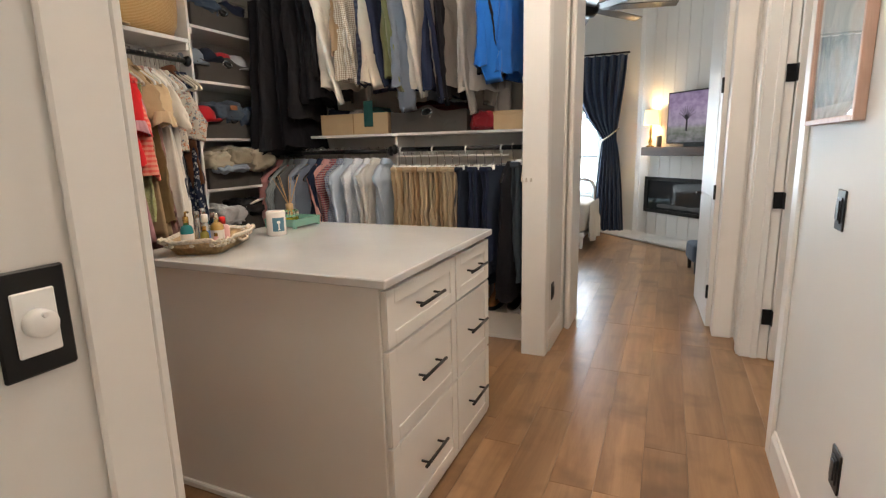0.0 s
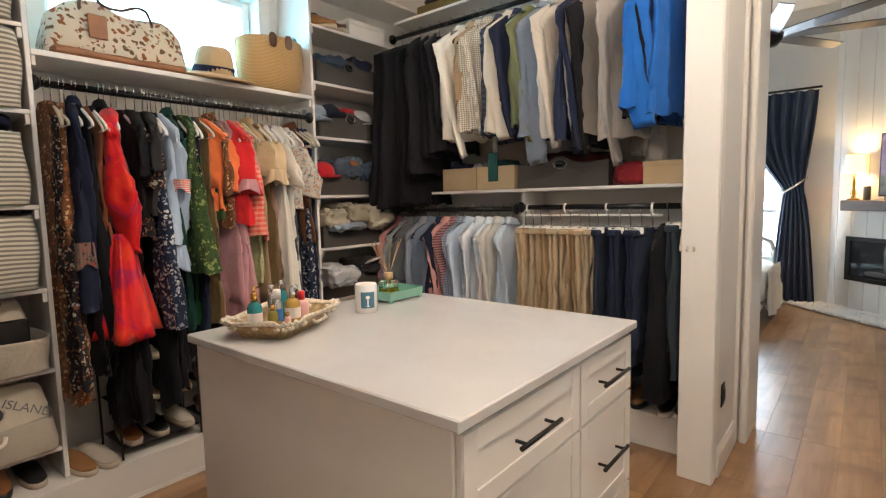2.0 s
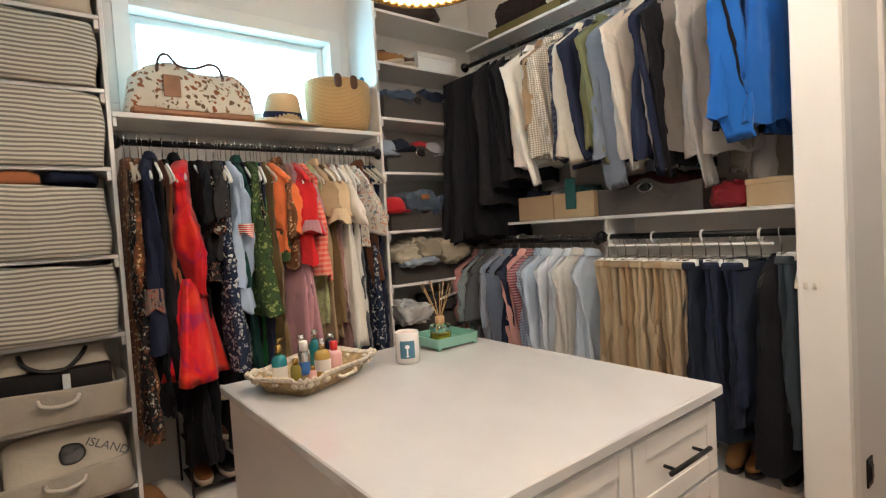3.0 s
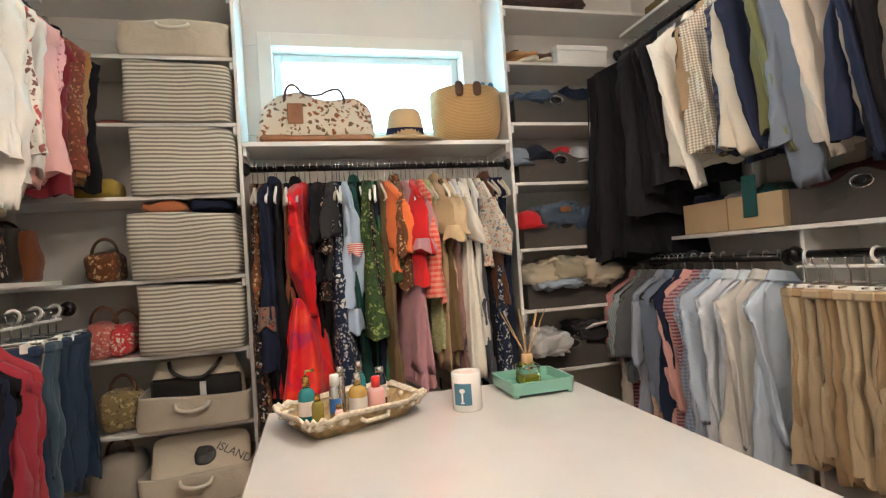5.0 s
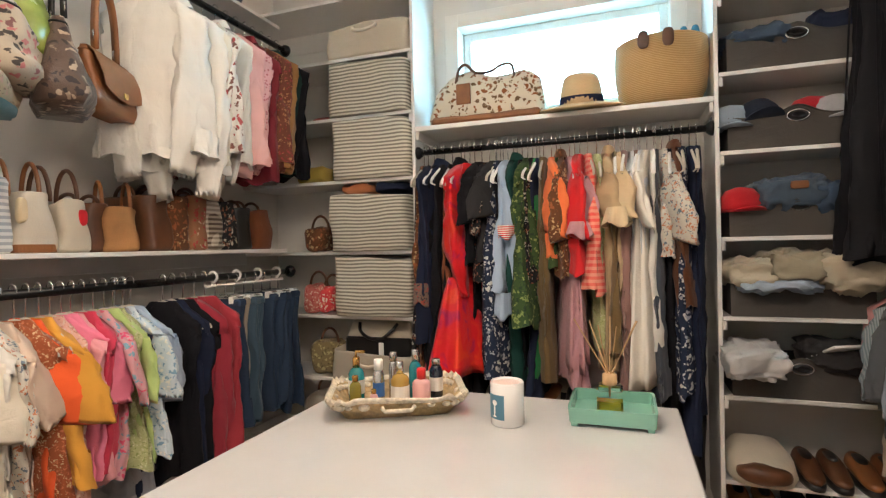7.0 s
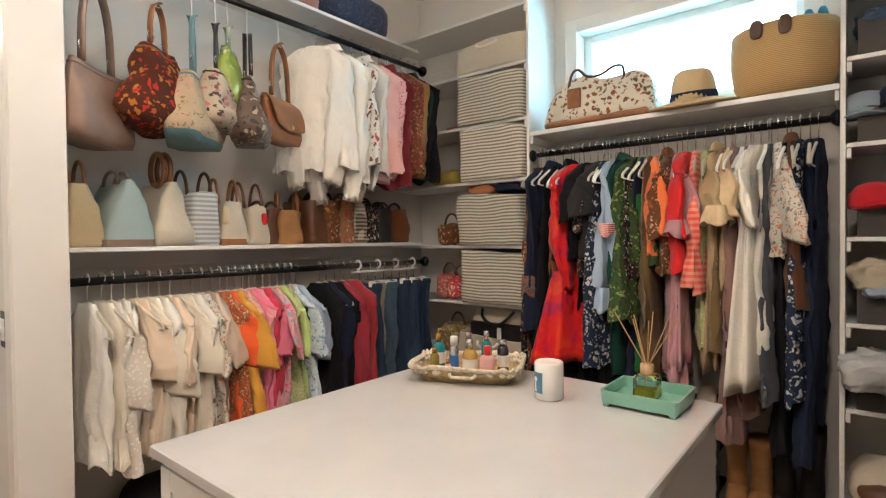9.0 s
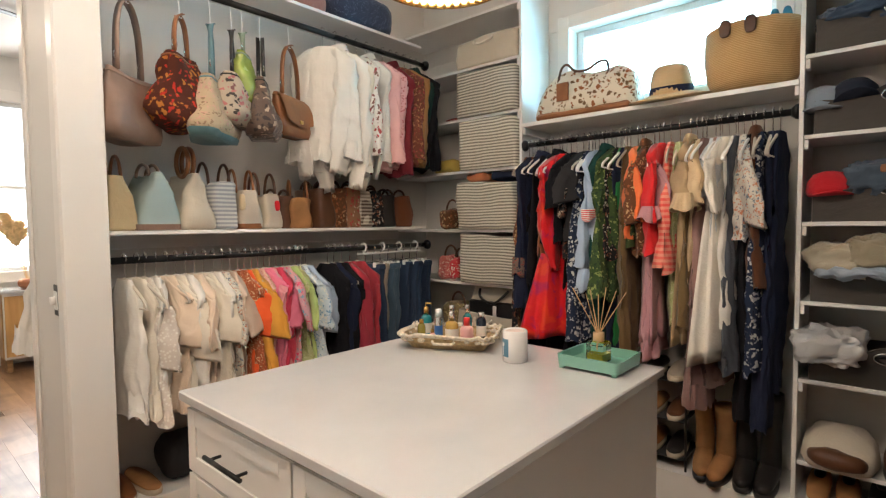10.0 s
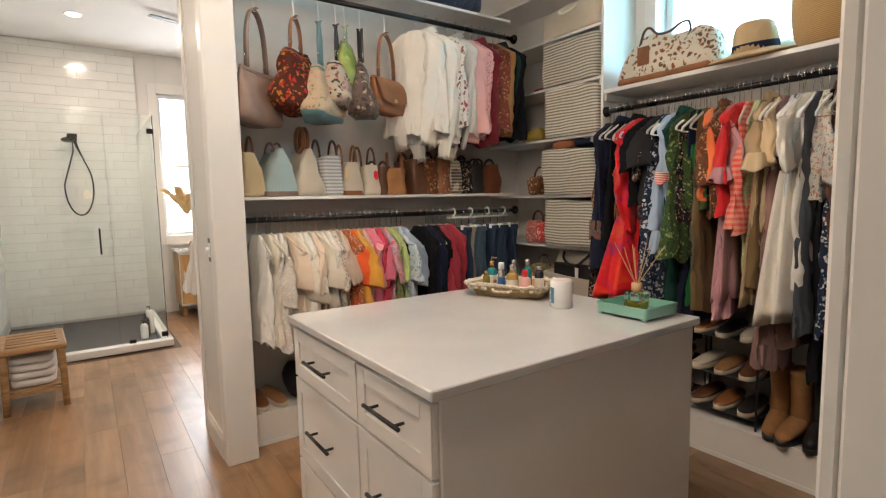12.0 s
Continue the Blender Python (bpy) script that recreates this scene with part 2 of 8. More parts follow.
def wood(name, c1, c2, rough=0.4, along="Y", grain=1.0, pieces=True, coat=0.0):
    """Wood with stretched grain; pieces differ by the object's own random number."""
    m, nt, bs = mat_base(name)
    tc = nt.nodes.new("ShaderNodeTexCoord")
    oi = nt.nodes.new("ShaderNodeObjectInfo")
    mp = nt.nodes.new("ShaderNodeMapping")
    s = [14.0 * grain] * 3
    s["XYZ".index(along)] = 1.1 * grain
    mp.inputs["Scale"].default_value = s
    off = nt.nodes.new("ShaderNodeCombineXYZ")
    mul = nt.nodes.new("ShaderNodeMath")
    mul.operation = "MULTIPLY"
    mul.inputs[1].default_value = 37.0
    nt.links.new(oi.outputs["Random"], mul.inputs[0])
    for k in range(3):
        nt.links.new(mul.outputs[0], off.inputs[k])
    nt.links.new(tc.outputs["Object"], mp.inputs["Vector"])
    nt.links.new(off.outputs[0], mp.inputs["Location"])
    n1 = node(nt, "ShaderNodeTexNoise", Scale=1.0, Detail=8.0, Roughness=0.65, Distortion=0.5)
    n2 = node(nt, "ShaderNodeTexNoise", Scale=3.4, Detail=3.0)
    nt.links.new(mp.outputs[0], n1.inputs["Vector"])
    ad = nt.nodes.new("ShaderNodeVectorMath")
    nt.links.new(tc.outputs["Object"], ad.inputs[0])
    nt.links.new(off.outputs[0], ad.inputs[1])
    nt.links.new(ad.outputs[0], n2.inputs["Vector"])
    col = ramp(nt, n1.outputs[0], [(0.3, c1), (0.68, c2)])
    col = mixed(nt, ramp(nt, n2.outputs[0], [(0.52, (0, 0, 0)), (0.72, (0.75, 0.75, 0.75))]), col, tuple(c * 0.62 for c in c1))
    if pieces:
        tone = ramp(nt, oi.outputs["Random"], [(0.0, (0.87, 0.87, 0.88)), (1.0, (1.09, 1.07, 1.05))])
        col = mixed(nt, 1.0, col, tone, "MULTIPLY")
    nt.links.new(col, bs.inputs["Base Color"])
    bs.inputs["Roughness"].default_value = rough
    bs.inputs["Coat Weight"].default_value = coat
    bump(nt, bs, n1.outputs[0], 0.12, 0.003)
    return m


def glass(name, color=(1, 1, 1), rough=0.0, ior=1.45):
    m, nt, bs = mat_base(name)
    bs.inputs["Base Color"].default_value = rgba(color)
    bs.inputs["Transmission Weight"].default_value = 1.0
    bs.inputs["Roughness"].default_value = rough
    bs.inputs["IOR"].default_value = ior
    return m


def glow(name, color, strength):
    m, nt, bs = mat_base(name)
    bs.inputs["Base Color"].default_value = rgba(color)
    bs.inputs["Emission Color"].default_value = rgba(color)
    bs.inputs["Emission Strength"].default_value = strength
    return m


WALL = surface("wall_paint", (0.68, 0.655, 0.615), 0.55, vary=0.02, fine=140, relief=0.06)
TRIM = surface("trim_paint", (0.74, 0.71, 0.665), 0.32, vary=0.02, fine=90, relief=0.03)
CEIL = surface("ceiling_paint", (0.82, 0.80, 0.77), 0.8, vary=0.02)
SHELF = surface("shelf_melamine", (0.76, 0.745, 0.72), 0.35, vary=0.02, relief=0.02)
CABINET = surface("cabinet_paint", (0.75, 0.72, 0.675), 0.38, vary=0.02, fine=120, relief=0.03)
QUARTZ = surface("white_quartz", (0.58, 0.57, 0.555), 0.06, vary=0.03, scale=6, relief=0.0, coat=0.3)
BLACK = surface("black_metal", (0.018, 0.017, 0.016), 0.38, 0.6, vary=0.2)
ROD = surface("black_rod", (0.02, 0.02, 0.021), 0.28, 0.7, vary=0.2)
WHITEP = surface("white_plastic", (0.82, 0.81, 0.78), 0.4, vary=0.03)
CREAMP = surface("cream_velvet_hanger", (0.52, 0.47, 0.39), 0.75, vary=0.08)
CHROME = surface("polished_steel", (0.72, 0.72, 0.72), 0.18, 1.0, vary=0.04, relief=0.0)
OAK = wood("oak_plank", (0.21, 0.112, 0.052), (0.40, 0.235, 0.12), 0.31, "Y", 0.7)
GLASS = glass("clear_glass")
GREYBIN = fabric((0.085, 0.078, 0.072), "plain")

# ---- large structure ----
# The plan is drawn in units of 0.93 m, with the floor at Z0; the last lines of the file bring it to metres.
Z0, CEILING_Z, BED_Z = -0.09, 3.29, 3.62
PAINTED = "warm white painted plaster wall"


def wall(name, x0, x1, y0, y1, z0=Z0, z1=CEILING_Z, label=PAINTED, mat=None):
    return solid(name, (x0, y0, z0), (x1, y1, z1), mat or WALL, label, "wall")


wall("wall_west_low", -2.66, -2.49, 0.09, 4.27, Z0, 2.17, PAINTED + " below the closet window")
wall("wall_west_top", -2.66, -2.49, 0.09, 4.27, 2.70, CEILING_Z, PAINTED + " above the closet window")
wall("wall_west_left", -2.66, -2.49, 0.09, 1.57, 2.17, 2.70, PAINTED + " beside the closet window")
wall("wall_west_right", -2.66, -2.49, 2.74, 4.27, 2.17, 2.70, PAINTED + " beside the closet window")
wall("wall_south", -2.49, 0.146, 0.09, 0.24, label=PAINTED + " behind the handbags")
wall("wall_north", -2.49, 0.160, 4.02, 4.27, label=PAINTED + " behind the menswear")
wall("wall_stub_south", 0.003, 0.146, 0.24, 0.712, label="short white painted wall at the closet's wide opening")
wall("wall_stub_north", -0.004, 0.142, 3.475, 4.02, label="short white painted wall at the closet's wide opening")
wall("opening_header", 0.004, 0.141, 0.71, 3.475, 3.06, CEILING_Z, "white painted header above the closet's wide opening")
wall("wall_east", 1.335, 1.485, -1.2, 2.76, label="white painted hallway wall with a framed picture")
wall("wall_east_head", 1.335, 1.485, 2.76, 3.93, 2.50, CEILING_Z, "white painted wall above a doorway")
wall("wall_east_end", 1.335, 1.485, 3.93, 4.27, label="white painted wall end beside two doorways")
wall("wall_bedroom_head", 0.19, 1.21, 4.27, 4.41, 2.50, CEILING_Z, "white painted wall above the bedroom doorway")
wall("wall_bedroom_left", 0.165, 0.19, 4.06, 4.41, label="white painted wall end beside the bedroom doorway")
wall("wall_bedroom_behind", -3.06, 0.165, 4.27, 4.41, label="white painted bedroom wall")
wall("wall_bedroom_right", 1.21, 4.0, 4.27, 4.41, label="white painted wall beside the bedroom doorway")
wall("wall_side_room", 1.485, 2.9, 2.3, 2.42, label="plain white wall of the side room")
wall("wall_side_room_end", 2.9, 3.0, 2.3, 4.27, label="plain white wall of the side room")
# bathroom
BW = "white painted bathroom wall"
wall("wall_bath_west", -1.75, -1.63, -4.26, 0.09, label=BW)
wall("wall_bath_north", -1.75, -0.2, 0.0, 0.088, label=BW)
wall("wall_bath_south_left", -1.63, -1.02, -4.26, -4.10, label=BW + " beside the window")
wall("wall_bath_south_right", -0.17, 1.7, -4.26, -4.10, label=BW)
wall("wall_bath_south_low", -1.02, -0.17, -4.26, -4.10, Z0, 0.94, BW + " under the window")
wall("wall_bath_south_top", -1.02, -0.17, -4.26, -4.10, 2.80, CEILING_Z, BW + " above the window")
wall("wall_bath_east", 1.54, 1.7, -4.10, -1.2, label=BW)
wall("wall_bath_jog", 1.485, 1.7, -1.2, -1.05, label=BW + " corner")
solid("ceiling", (-2.66, -4.26, CEILING_Z), (3.0, 4.27, CEILING_Z + 0.1), CEIL, "flat white painted ceiling", "ceiling")
# bedroom
BD = "white painted bedroom wall"
wall("wall_bedroom_west", -3.2, -3.06, 4.27, 8.95, Z0, BED_Z, BD)
wall("wall_bedroom_south_top", -3.2, 4.14, 4.27, 4.41, CEILING_Z, BED_Z, BD)
wall("wall_bedroom_east", 4.0, 4.14, 4.41, 8.95, Z0, BED_Z, BD)
wall("wall_bedroom_north_left", -3.06, -1.5, 8.8, 8.95, Z0, BED_Z, BD + " beside the window")
wall("wall_bedroom_north_right", -0.17, 4.0, 8.8, 8.95, Z0, BED_Z, BD + " beside the window")
wall("wall_bedroom_north_low", -1.5, -0.17, 8.8, 8.95, Z0, 0.5, BD + " under the window")
wall("wall_bedroom_north_top", -1.5, -0.17, 8.8, 8.95, 2.32, BED_Z, BD + " above the window")
solid("ceiling_bedroom", (-3.2, 4.27, BED_Z), (4.14, 8.95, BED_Z + 0.1), CEIL, "high white painted bedroom ceiling", "ceiling")
# diagonal chimney wall of vertical boards
DIAG = pose(0.318, 8.842, 0, 0, 0, -45)
diag = tagged(part("wall_chimney", M().box((-0.06, 0.02, Z0), (5.3, 0.16, BED_Z)), WALL), "white board-clad diagonal chimney wall", "wall", "", "structure")
diag.matrix_basis = DIAG
board_me = M().box((0.002, 0, Z0), (0.198, 0.02, BED_Z - 0.01), 0.003).data("board", TRIM)
for i in range(26):
    b = part("board", board_me, TRIM, diag)
    b.location = (i * 0.2 - 0.05, 0, 0.005)
GRASS = surface("lawn", (0.07, 0.12, 0.04), 0.9, vary=0.4, scale=0.6, relief=0.3)
solid("ground", (-300, -300, -0.7), (300, 300, -0.5), GRASS, "green lawn round the house", "ground")
SUBFLOOR = surface("subfloor", (0.12, 0.07, 0.04), 0.7)
floor = solid("floor", (-3.2, -4.26, -0.5), (4.14, 8.95, Z0 - 0.012), SUBFLOOR, "warm brown oak plank floor with a satin sheen", "floor")


# ---- trim ----
def baseboard(x0, y0, x1, y1, h=0.14, t=0.016, label="white painted baseboard"):
    """Along a wall face from one end to the other; the room lies to the left of that way."""
    d = Vector((x1 - x0, y1 - y0, 0))
    n = Vector((-d.y, d.x, 0)).normalized()
    m = M()
    prof = [(0, 0), (t, 0), (t, h - 0.03), (t * 0.6, h - 0.012), (t * 0.5, h), (0, h)]
    rings = [[tuple(Vector((x, y, Z0)) + n * a + Vector((0, 0, z))) for a, z in prof] for x, y in ((x0, y0), (x1, y1))]
    m.loft(rings, True, True, True)
    return tagged(part("baseboard", m, TRIM), label, "baseboard", "", "structure")


def casing(lo, hi, label="flat white painted door casing"):
    return tagged(part("trim", M().box(lo, hi, 0.004), TRIM), label, "trim", "", "structure")


# wide opening's casings: end boards and flat boards on both sides
casing((-0.010, 0.712, Z0), (0.156, 0.73, 3.05))
casing((-0.014, 3.457, Z0), (0.148, 3.475, 3.05))
casing((0.146, 0.62, Z0), (0.158, 0.712, 3.05))
casing((-0.011, 0.62, 0.107), (0.0028, 0.71, 3.05))
casing((0.1422, 3.475, Z0), (0.150, 3.56, 3.05))
casing((-0.017, 3.475, 0.107), (-0.0042, 3.56, 3.05))
casing((0.146, 0.092, Z0), (0.158, 0.17, 3.05))
baseboard(0.146, 0.619, 0.146, 0.171)
baseboard(0.142, 4.04, 0.142, 3.561)
baseboard(1.335, -1.05, 1.335, 2.66, 0.15)
# doorway in the east wall
casing((1.318, 2.66, Z0), (1.335, 2.755, 2.50))
casing((1.318, 3.94, Z0), (1.335, 4.03, 2.50))
casing((1.318, 2.66, 2.50), (1.335, 4.03, 2.60))
casing((1.33, 2.755, Z0), (1.49, 2.775, 2.50), "white painted door jamb")
casing((1.33, 3.912, Z0), (1.49, 3.93, 2.50), "white painted door jamb")
casing((1.395, 3.90, Z0), (1.435, 3.912, 2.50), "white painted door stop")
# bedroom doorway
casing((0.175, 4.045, Z0), (0.203, 4.06, 2.50))
casing((0.19, 4.06, Z0), (0.206, 4.42, 2.50), "white painted door jamb")
casing((1.195, 4.26, Z0), (1.2098, 4.42, 2.50), "white painted door jamb")
casing((1.195, 4.245, Z0), (1.317, 4.268, 2.50))
casing((0.207, 4.246, 2.50), (1.317, 4.268, 2.60))
baseboard(-0.17, 8.8, -3.06, 8.8)
baseboard(-0.17, -4.10, 0.10, -4.10)
baseboard(-1.63, -4.10, -1.02, -4.10)
# skirting in the closet plinth fronts
SKIRT_H = 0.105


def hinge(at, turn, label="black metal door hinge"):
    return M().box((-0.018, -0.004, -0.05), (0.018, 0.004, 0.05), 0.002).tube([(0, -0.006, -0.052), (0, -0.006, 0.052)], 0.007, 8).moved(pose(*at, 0, 0, turn))


def door(name, hinge_at, turn, width, height, label, hinge_turn):
    d = thing(name, label, "door", pose(*hinge_at, 0, 0, turn), "", "structure")
    part("leaf", M().box((0, -0.018, 0.012), (width, 0.018, height), 0.003), TRIM, d)
    for z0, z1 in ((0.22, 0.98), (1.18, height - 0.18)):
        part("panel", M().box((0.14, -0.0215, z0), (width - 0.14, -0.0185, z1), 0.0015), TRIM, d)
        part("panel", M().box((0.14, 0.0185, z0), (width - 0.14, 0.0215, z1), 0.0015), TRIM, d)
    k = M().tube([(width - 0.07, -0.02, 0.96), (width - 0.07, -0.06, 0.96), (width - 0.16, -0.065, 0.96)], 0.009, 8)
    k.tube([(width - 0.07, 0.02, 0.96), (width - 0.07, 0.06, 0.96), (width - 0.16, 0.065, 0.96)], 0.009, 8)
    part("door_handle", k, BLACK, d, "black lever door handle")
    return d


d1 = door("door_1", (1.178, 4.43, Z0), 93, 0.86, 2.57, "white panelled bedroom door standing open", 0)
d2 = door("door_2", (1.492, 3.885, Z0), 5, 1.06, 2.57, "white panelled door standing open into the side room", 0)
for z in (0.285, 1.03, 1.775, 2.42):
    part("hinge", hinge((0.0, 0.026, z), 0), BLACK, d1, "black metal hinge")
    part("hinge", hinge((0.0, -0.0, z), 90).box((-0.05, 0.018, z - 0.05), (0.0, 0.03, z + 0.05), 0.002), BLACK, d2, "black metal hinge")

# ---- windows ----
SKYWHITE = surface("window_vinyl", (0.80, 0.82, 0.83), 0.3, vary=0.02)
FROST = glass("window_glass", (0.97, 0.99, 1.0), 0.0)


def window(name, lo, hi, axis, label, bars=0, sash=0.045, out=1):
    """A framed pane that fills an opening; axis is the wall's normal."""
    w = thing(name, label, "window", None, "", "structure")
    lo, hi = list(lo), list(hi)
    k = 1 - axis
    fr = M()
    for s in (0, 1):
        a, b = list(lo), list(hi)
        if s:
            a[k] = hi[k] - sash
        else:
            b[k] = lo[k] + sash
        fr.box(a, b, 0.004)
        a, b = list(lo), list(hi)
        a[k], b[k] = lo[k] + sash, hi[k] - sash
        if s:
            a[2] = hi[2] - sash
        else:
            b[2] = lo[2] + sash
        fr.box(a, b, 0.004)
    for i in range(bars):
        a, b = list(lo), list(hi)
        z = lo[2] + (hi[2] - lo[2]) * (i + 1) / (bars + 1)
        a[2], b[2] = z - 0.02, z + 0.02
        a[k], b[k] = lo[k] + sash, hi[k] - sash
        fr.box(a, b, 0.003)
    part("window_frame", fr, SKYWHITE, w)
    a, b = list(lo), list(hi)
    mid = (lo[axis] + hi[axis]) / 2
    a[axis], b[axis] = mid - 0.003, mid + 0.003
    a[k], b[k], a[2], b[2] = lo[k] + sash, hi[k] - sash, lo[2] + sash, hi[2] - sash
    p = part("pane", M().box(a, b, 0.0), FROST, w)
    p.visible_shadow = False
    return w


win1 = window("window_1", (-2.64, 1.57, 2.17), (-2.60, 2.74, 2.70), 0, "wide white-framed closet window, bright with daylight")
wc = M()
wc.box((-2.49, 1.49, 2.10), (-2.474, 1.57, 2.78)).box((-2.49, 2.74, 2.10), (-2.474, 2.82, 2.78))
wc.box((-2.49, 1.57, 2.70), (-2.474, 2.74, 2.78)).box((-2.49, 1.57, 2.10), (-2.474, 2.74, 2.17))
part("casing", wc, TRIM, win1)
win2 = window("window_2", (-1.02, -4.22, 0.94), (-0.17, -4.18, 2.80), 1, "tall white-framed bathroom window, bright with daylight", 1)
wc = M()
wc.box((-1.12, -4.10, 0.82), (-1.02, -4.08, 2.92)).box((-0.17, -4.10, 0.82), (-0.07, -4.08, 2.92))
wc.box((-1.02, -4.10, 2.80), (-0.17, -4.08, 2.92)).box((-1.02, -4.10, 0.82), (-0.17, -4.05, 0.94))
part("casing", wc, TRIM, win2)
win3 = window("window_3", (-1.5, 8.89, 0.5), (-0.17, 8.93, 2.32), 1, "tall white-framed bedroom window with leafy daylight outside", 2)
BRIGHT = glow("bright_sky", (0.60, 0.88, 1.0), 3.0)
HAZE = glow("bright_haze", (0.95, 0.97, 1.0), 3.0)
LEAFY, lnt, lbs = mat_base("leafy_distance")
ltc = lnt.nodes.new("ShaderNodeTexCoord")
lno = node(lnt, "ShaderNodeTexNoise", Scale=1.6, Detail=5.0)
lnt.links.new(ltc.outputs["Object"], lno.inputs["Vector"])
lcol = ramp(lnt, lno.outputs[0], [(0.38, (0.25, 0.42, 0.36)), (0.5, (0.62, 0.85, 0.90)), (0.62, (0.95, 1.0, 1.0))])
lnt.links.new(lcol, lbs.inputs["Emission Color"])
lbs.inputs["Emission Strength"].default_value = 1.6
solid("backdrop", (-6.0, -2.0, -0.5), (-5.9, 6.0, 6.0), BRIGHT, "bright hazy sky outside the closet window", "backdrop")
solid("backdrop", (-4.0, -7.6, -0.5), (3.0, -7.5, 6.0), HAZE, "bright hazy sky outside the bathroom window", "backdrop")
solid("backdrop", (-8.0, 14.0, -0.5), (4.0, 14.1, 6.0), LEAFY, "pale leafy distance outside the bedroom window", "backdrop")

# ---- closet joinery ----
def slab(name, lo, hi, label, mat=None, cat="shelf", kind=""):
    return tagged(part(name, M().box(lo, hi, 0.002), mat or SHELF), label, cat, "", kind)


T = 0.019
# raised plinths round three sides
slab("plinth", (-2.488, 0.26, Z0), (-2.07, 4.0, SKIRT_H), "white raised plinth under the closet shelving", TRIM, "plinth", "structure")
slab("plinth", (-2.068, 0.245, Z0), (0.001, 0.58, SKIRT_H), "white raised plinth under the closet shelving", TRIM, "plinth", "structure")
slab("plinth", (-2.068, 3.70, Z0), (-0.018, 4.015, SKIRT_H), "white raised plinth under the closet shelving", TRIM, "plinth", "structure")
baseboard(-2.07, 3.684, -2.07, 0.596, 0.02, 0.012, "small white quarter-round moulding")
baseboard(-2.056, 0.58, 0.0, 0.58, 0.02, 0.012, "small white quarter-round moulding")
baseboard(-0.012, 3.70, -2.056, 3.70, 0.02, 0.012, "small white quarter-round moulding")
FX = -2.145
# west side: uprights, tower shelves and the long shelf under the window
for y in (1.395, 2.888):
    slab("upright", (-2.486, y, SKIRT_H + 0.001), (FX, y + T, 3.02), "tall white closet upright panel", None, "panel")
SOUTH_LEVELS = (0.262, 0.632, 1.00, 1.372, 1.785, 2.15, 2.49, 2.84)
NORTH_LEVELS = (0.30, 0.685, 1.045, 1.405, 1.795, 2.152, 2.515, 2.85)
for z in SOUTH_LEVELS:
    slab("shelf", (-2.486, 0.245, z - T), (FX, 1.394, z), "white melamine tower shelf", None)
for z in NORTH_LEVELS:
    slab("shelf", (-2.486, 2.909, z - T), (FX, 4.015, z), "white melamine tower shelf", None)
slab("shelf", (-2.486, 1.416, 2.025), (FX, 2.887, 2.05), "long white shelf under the closet window", None)
for y in (1.417, 2.869):
    for z0 in (1.98,):
        slab("shelf_cleat", (-2.48, y, z0), (FX - 0.01, y + 0.017, 2.024), "small white wooden shelf cleat", None, "cleat")
for z in SOUTH_LEVELS[2:]:
    slab("shelf_cleat", (-2.2, 1.376, z - 0.062), (FX - 0.006, 1.3935, z - T - 0.001), "small white shelf cleat", None, "cleat")
for z in NORTH_LEVELS[1:]:
    slab("shelf_cleat", (-2.2, 2.9085, z - 0.062), (FX - 0.006, 2.926, z - T - 0.001), "small white shelf cleat", None, "cleat")
# south side shelves
for z, w in ((1.395, 0.353), (2.72, 0.33)):
    slab("shelf", (-2.10, 0.245, z - T), (0.0018, 0.245 + w, z), "long white shelf on the handbag wall", None)
slab("shelf_rail", (-2.144, 0.245, 1.30), (0.001, 0.262, 1.375), "white wall rail under a shelf", None, "rail")
# north side shelves and their divider
for z in (1.415, 2.70):
    slab("shelf", (-2.143, 3.672, z - T), (-0.017, 4.018, z), "long white shelf on the menswear wall", None)
slab("upright", (-1.06, 3.705, SKIRT_H + 0.001), (-1.042, 4.016, 1.395), "white closet divider panel under a shelf", None, "panel")
slab("shelf_rail", (-2.143, 4.0, 1.30), (-0.018, 4.018, 1.395), "white wall rail under a shelf", None, "rail")


def rod(p0, p1, label="black metal closet rod with end flanges"):
    r = thing("closet_rod", label, "closet rod")
    part("bar", M().tube([p0, p1], 0.0165, 16), ROD, r, "", True)
    d = (Vector(p1) - Vector(p0)).normalized()
    for p, s in ((Vector(p0), 1), (Vector(p1), -1)):
        part("flange", M().tube([p, p + d * s * 0.012, p + d * s * 0.03], [0.036, 0.034, 0.02], 20), ROD, r, "", True)
    return r


RW, RSL, RSU = (-2.175, 1.91), (0.615, 1.262), (0.615, 2.567)
RNL, RNU = (3.65, 1.285), (3.65, 2.567)
rod((RW[0], 1.416, RW[1]), (RW[0], 2.886, RW[1]))
rod((-2.10, RSL[0], RSL[1]), (0.002, RSL[0], RSL[1]))
rod((-2.10, RSU[0], RSU[1]), (0.002, RSU[0], RSU[1]))
rod((-2.143, RNL[0], RNL[1]), (-1.062, RNL[0], RNL[1]))
rod((-1.04, RNL[0], RNL[1] + 0.01), (-0.017, RNL[0], RNL[1] + 0.01))
rod((-2.143, RNU[0], RNU[1]), (-0.017, RNU[0], RNU[1]))

# ---- hanging clothes ----
rng = np.random.RandomState(7)


def arc(c, r, a0, a1, n, axis="xz"):
    out = []
    for k in range(n + 1):
        a = radians(a0 + (a1 - a0) * k / n)
        out.append((c[0] + r * math.cos(a), c[1], c[2] + r * math.sin(a)))
    return out


hook_me = M().tube(arc((0, 0, 0), 0.020, 200, -60, 12) + [(0.006, 0, -0.028), (0, 0, -0.04), (0, 0, -0.098)], 0.0029, 6)
HOOK = hook_me.data("hook", CHROME, True)


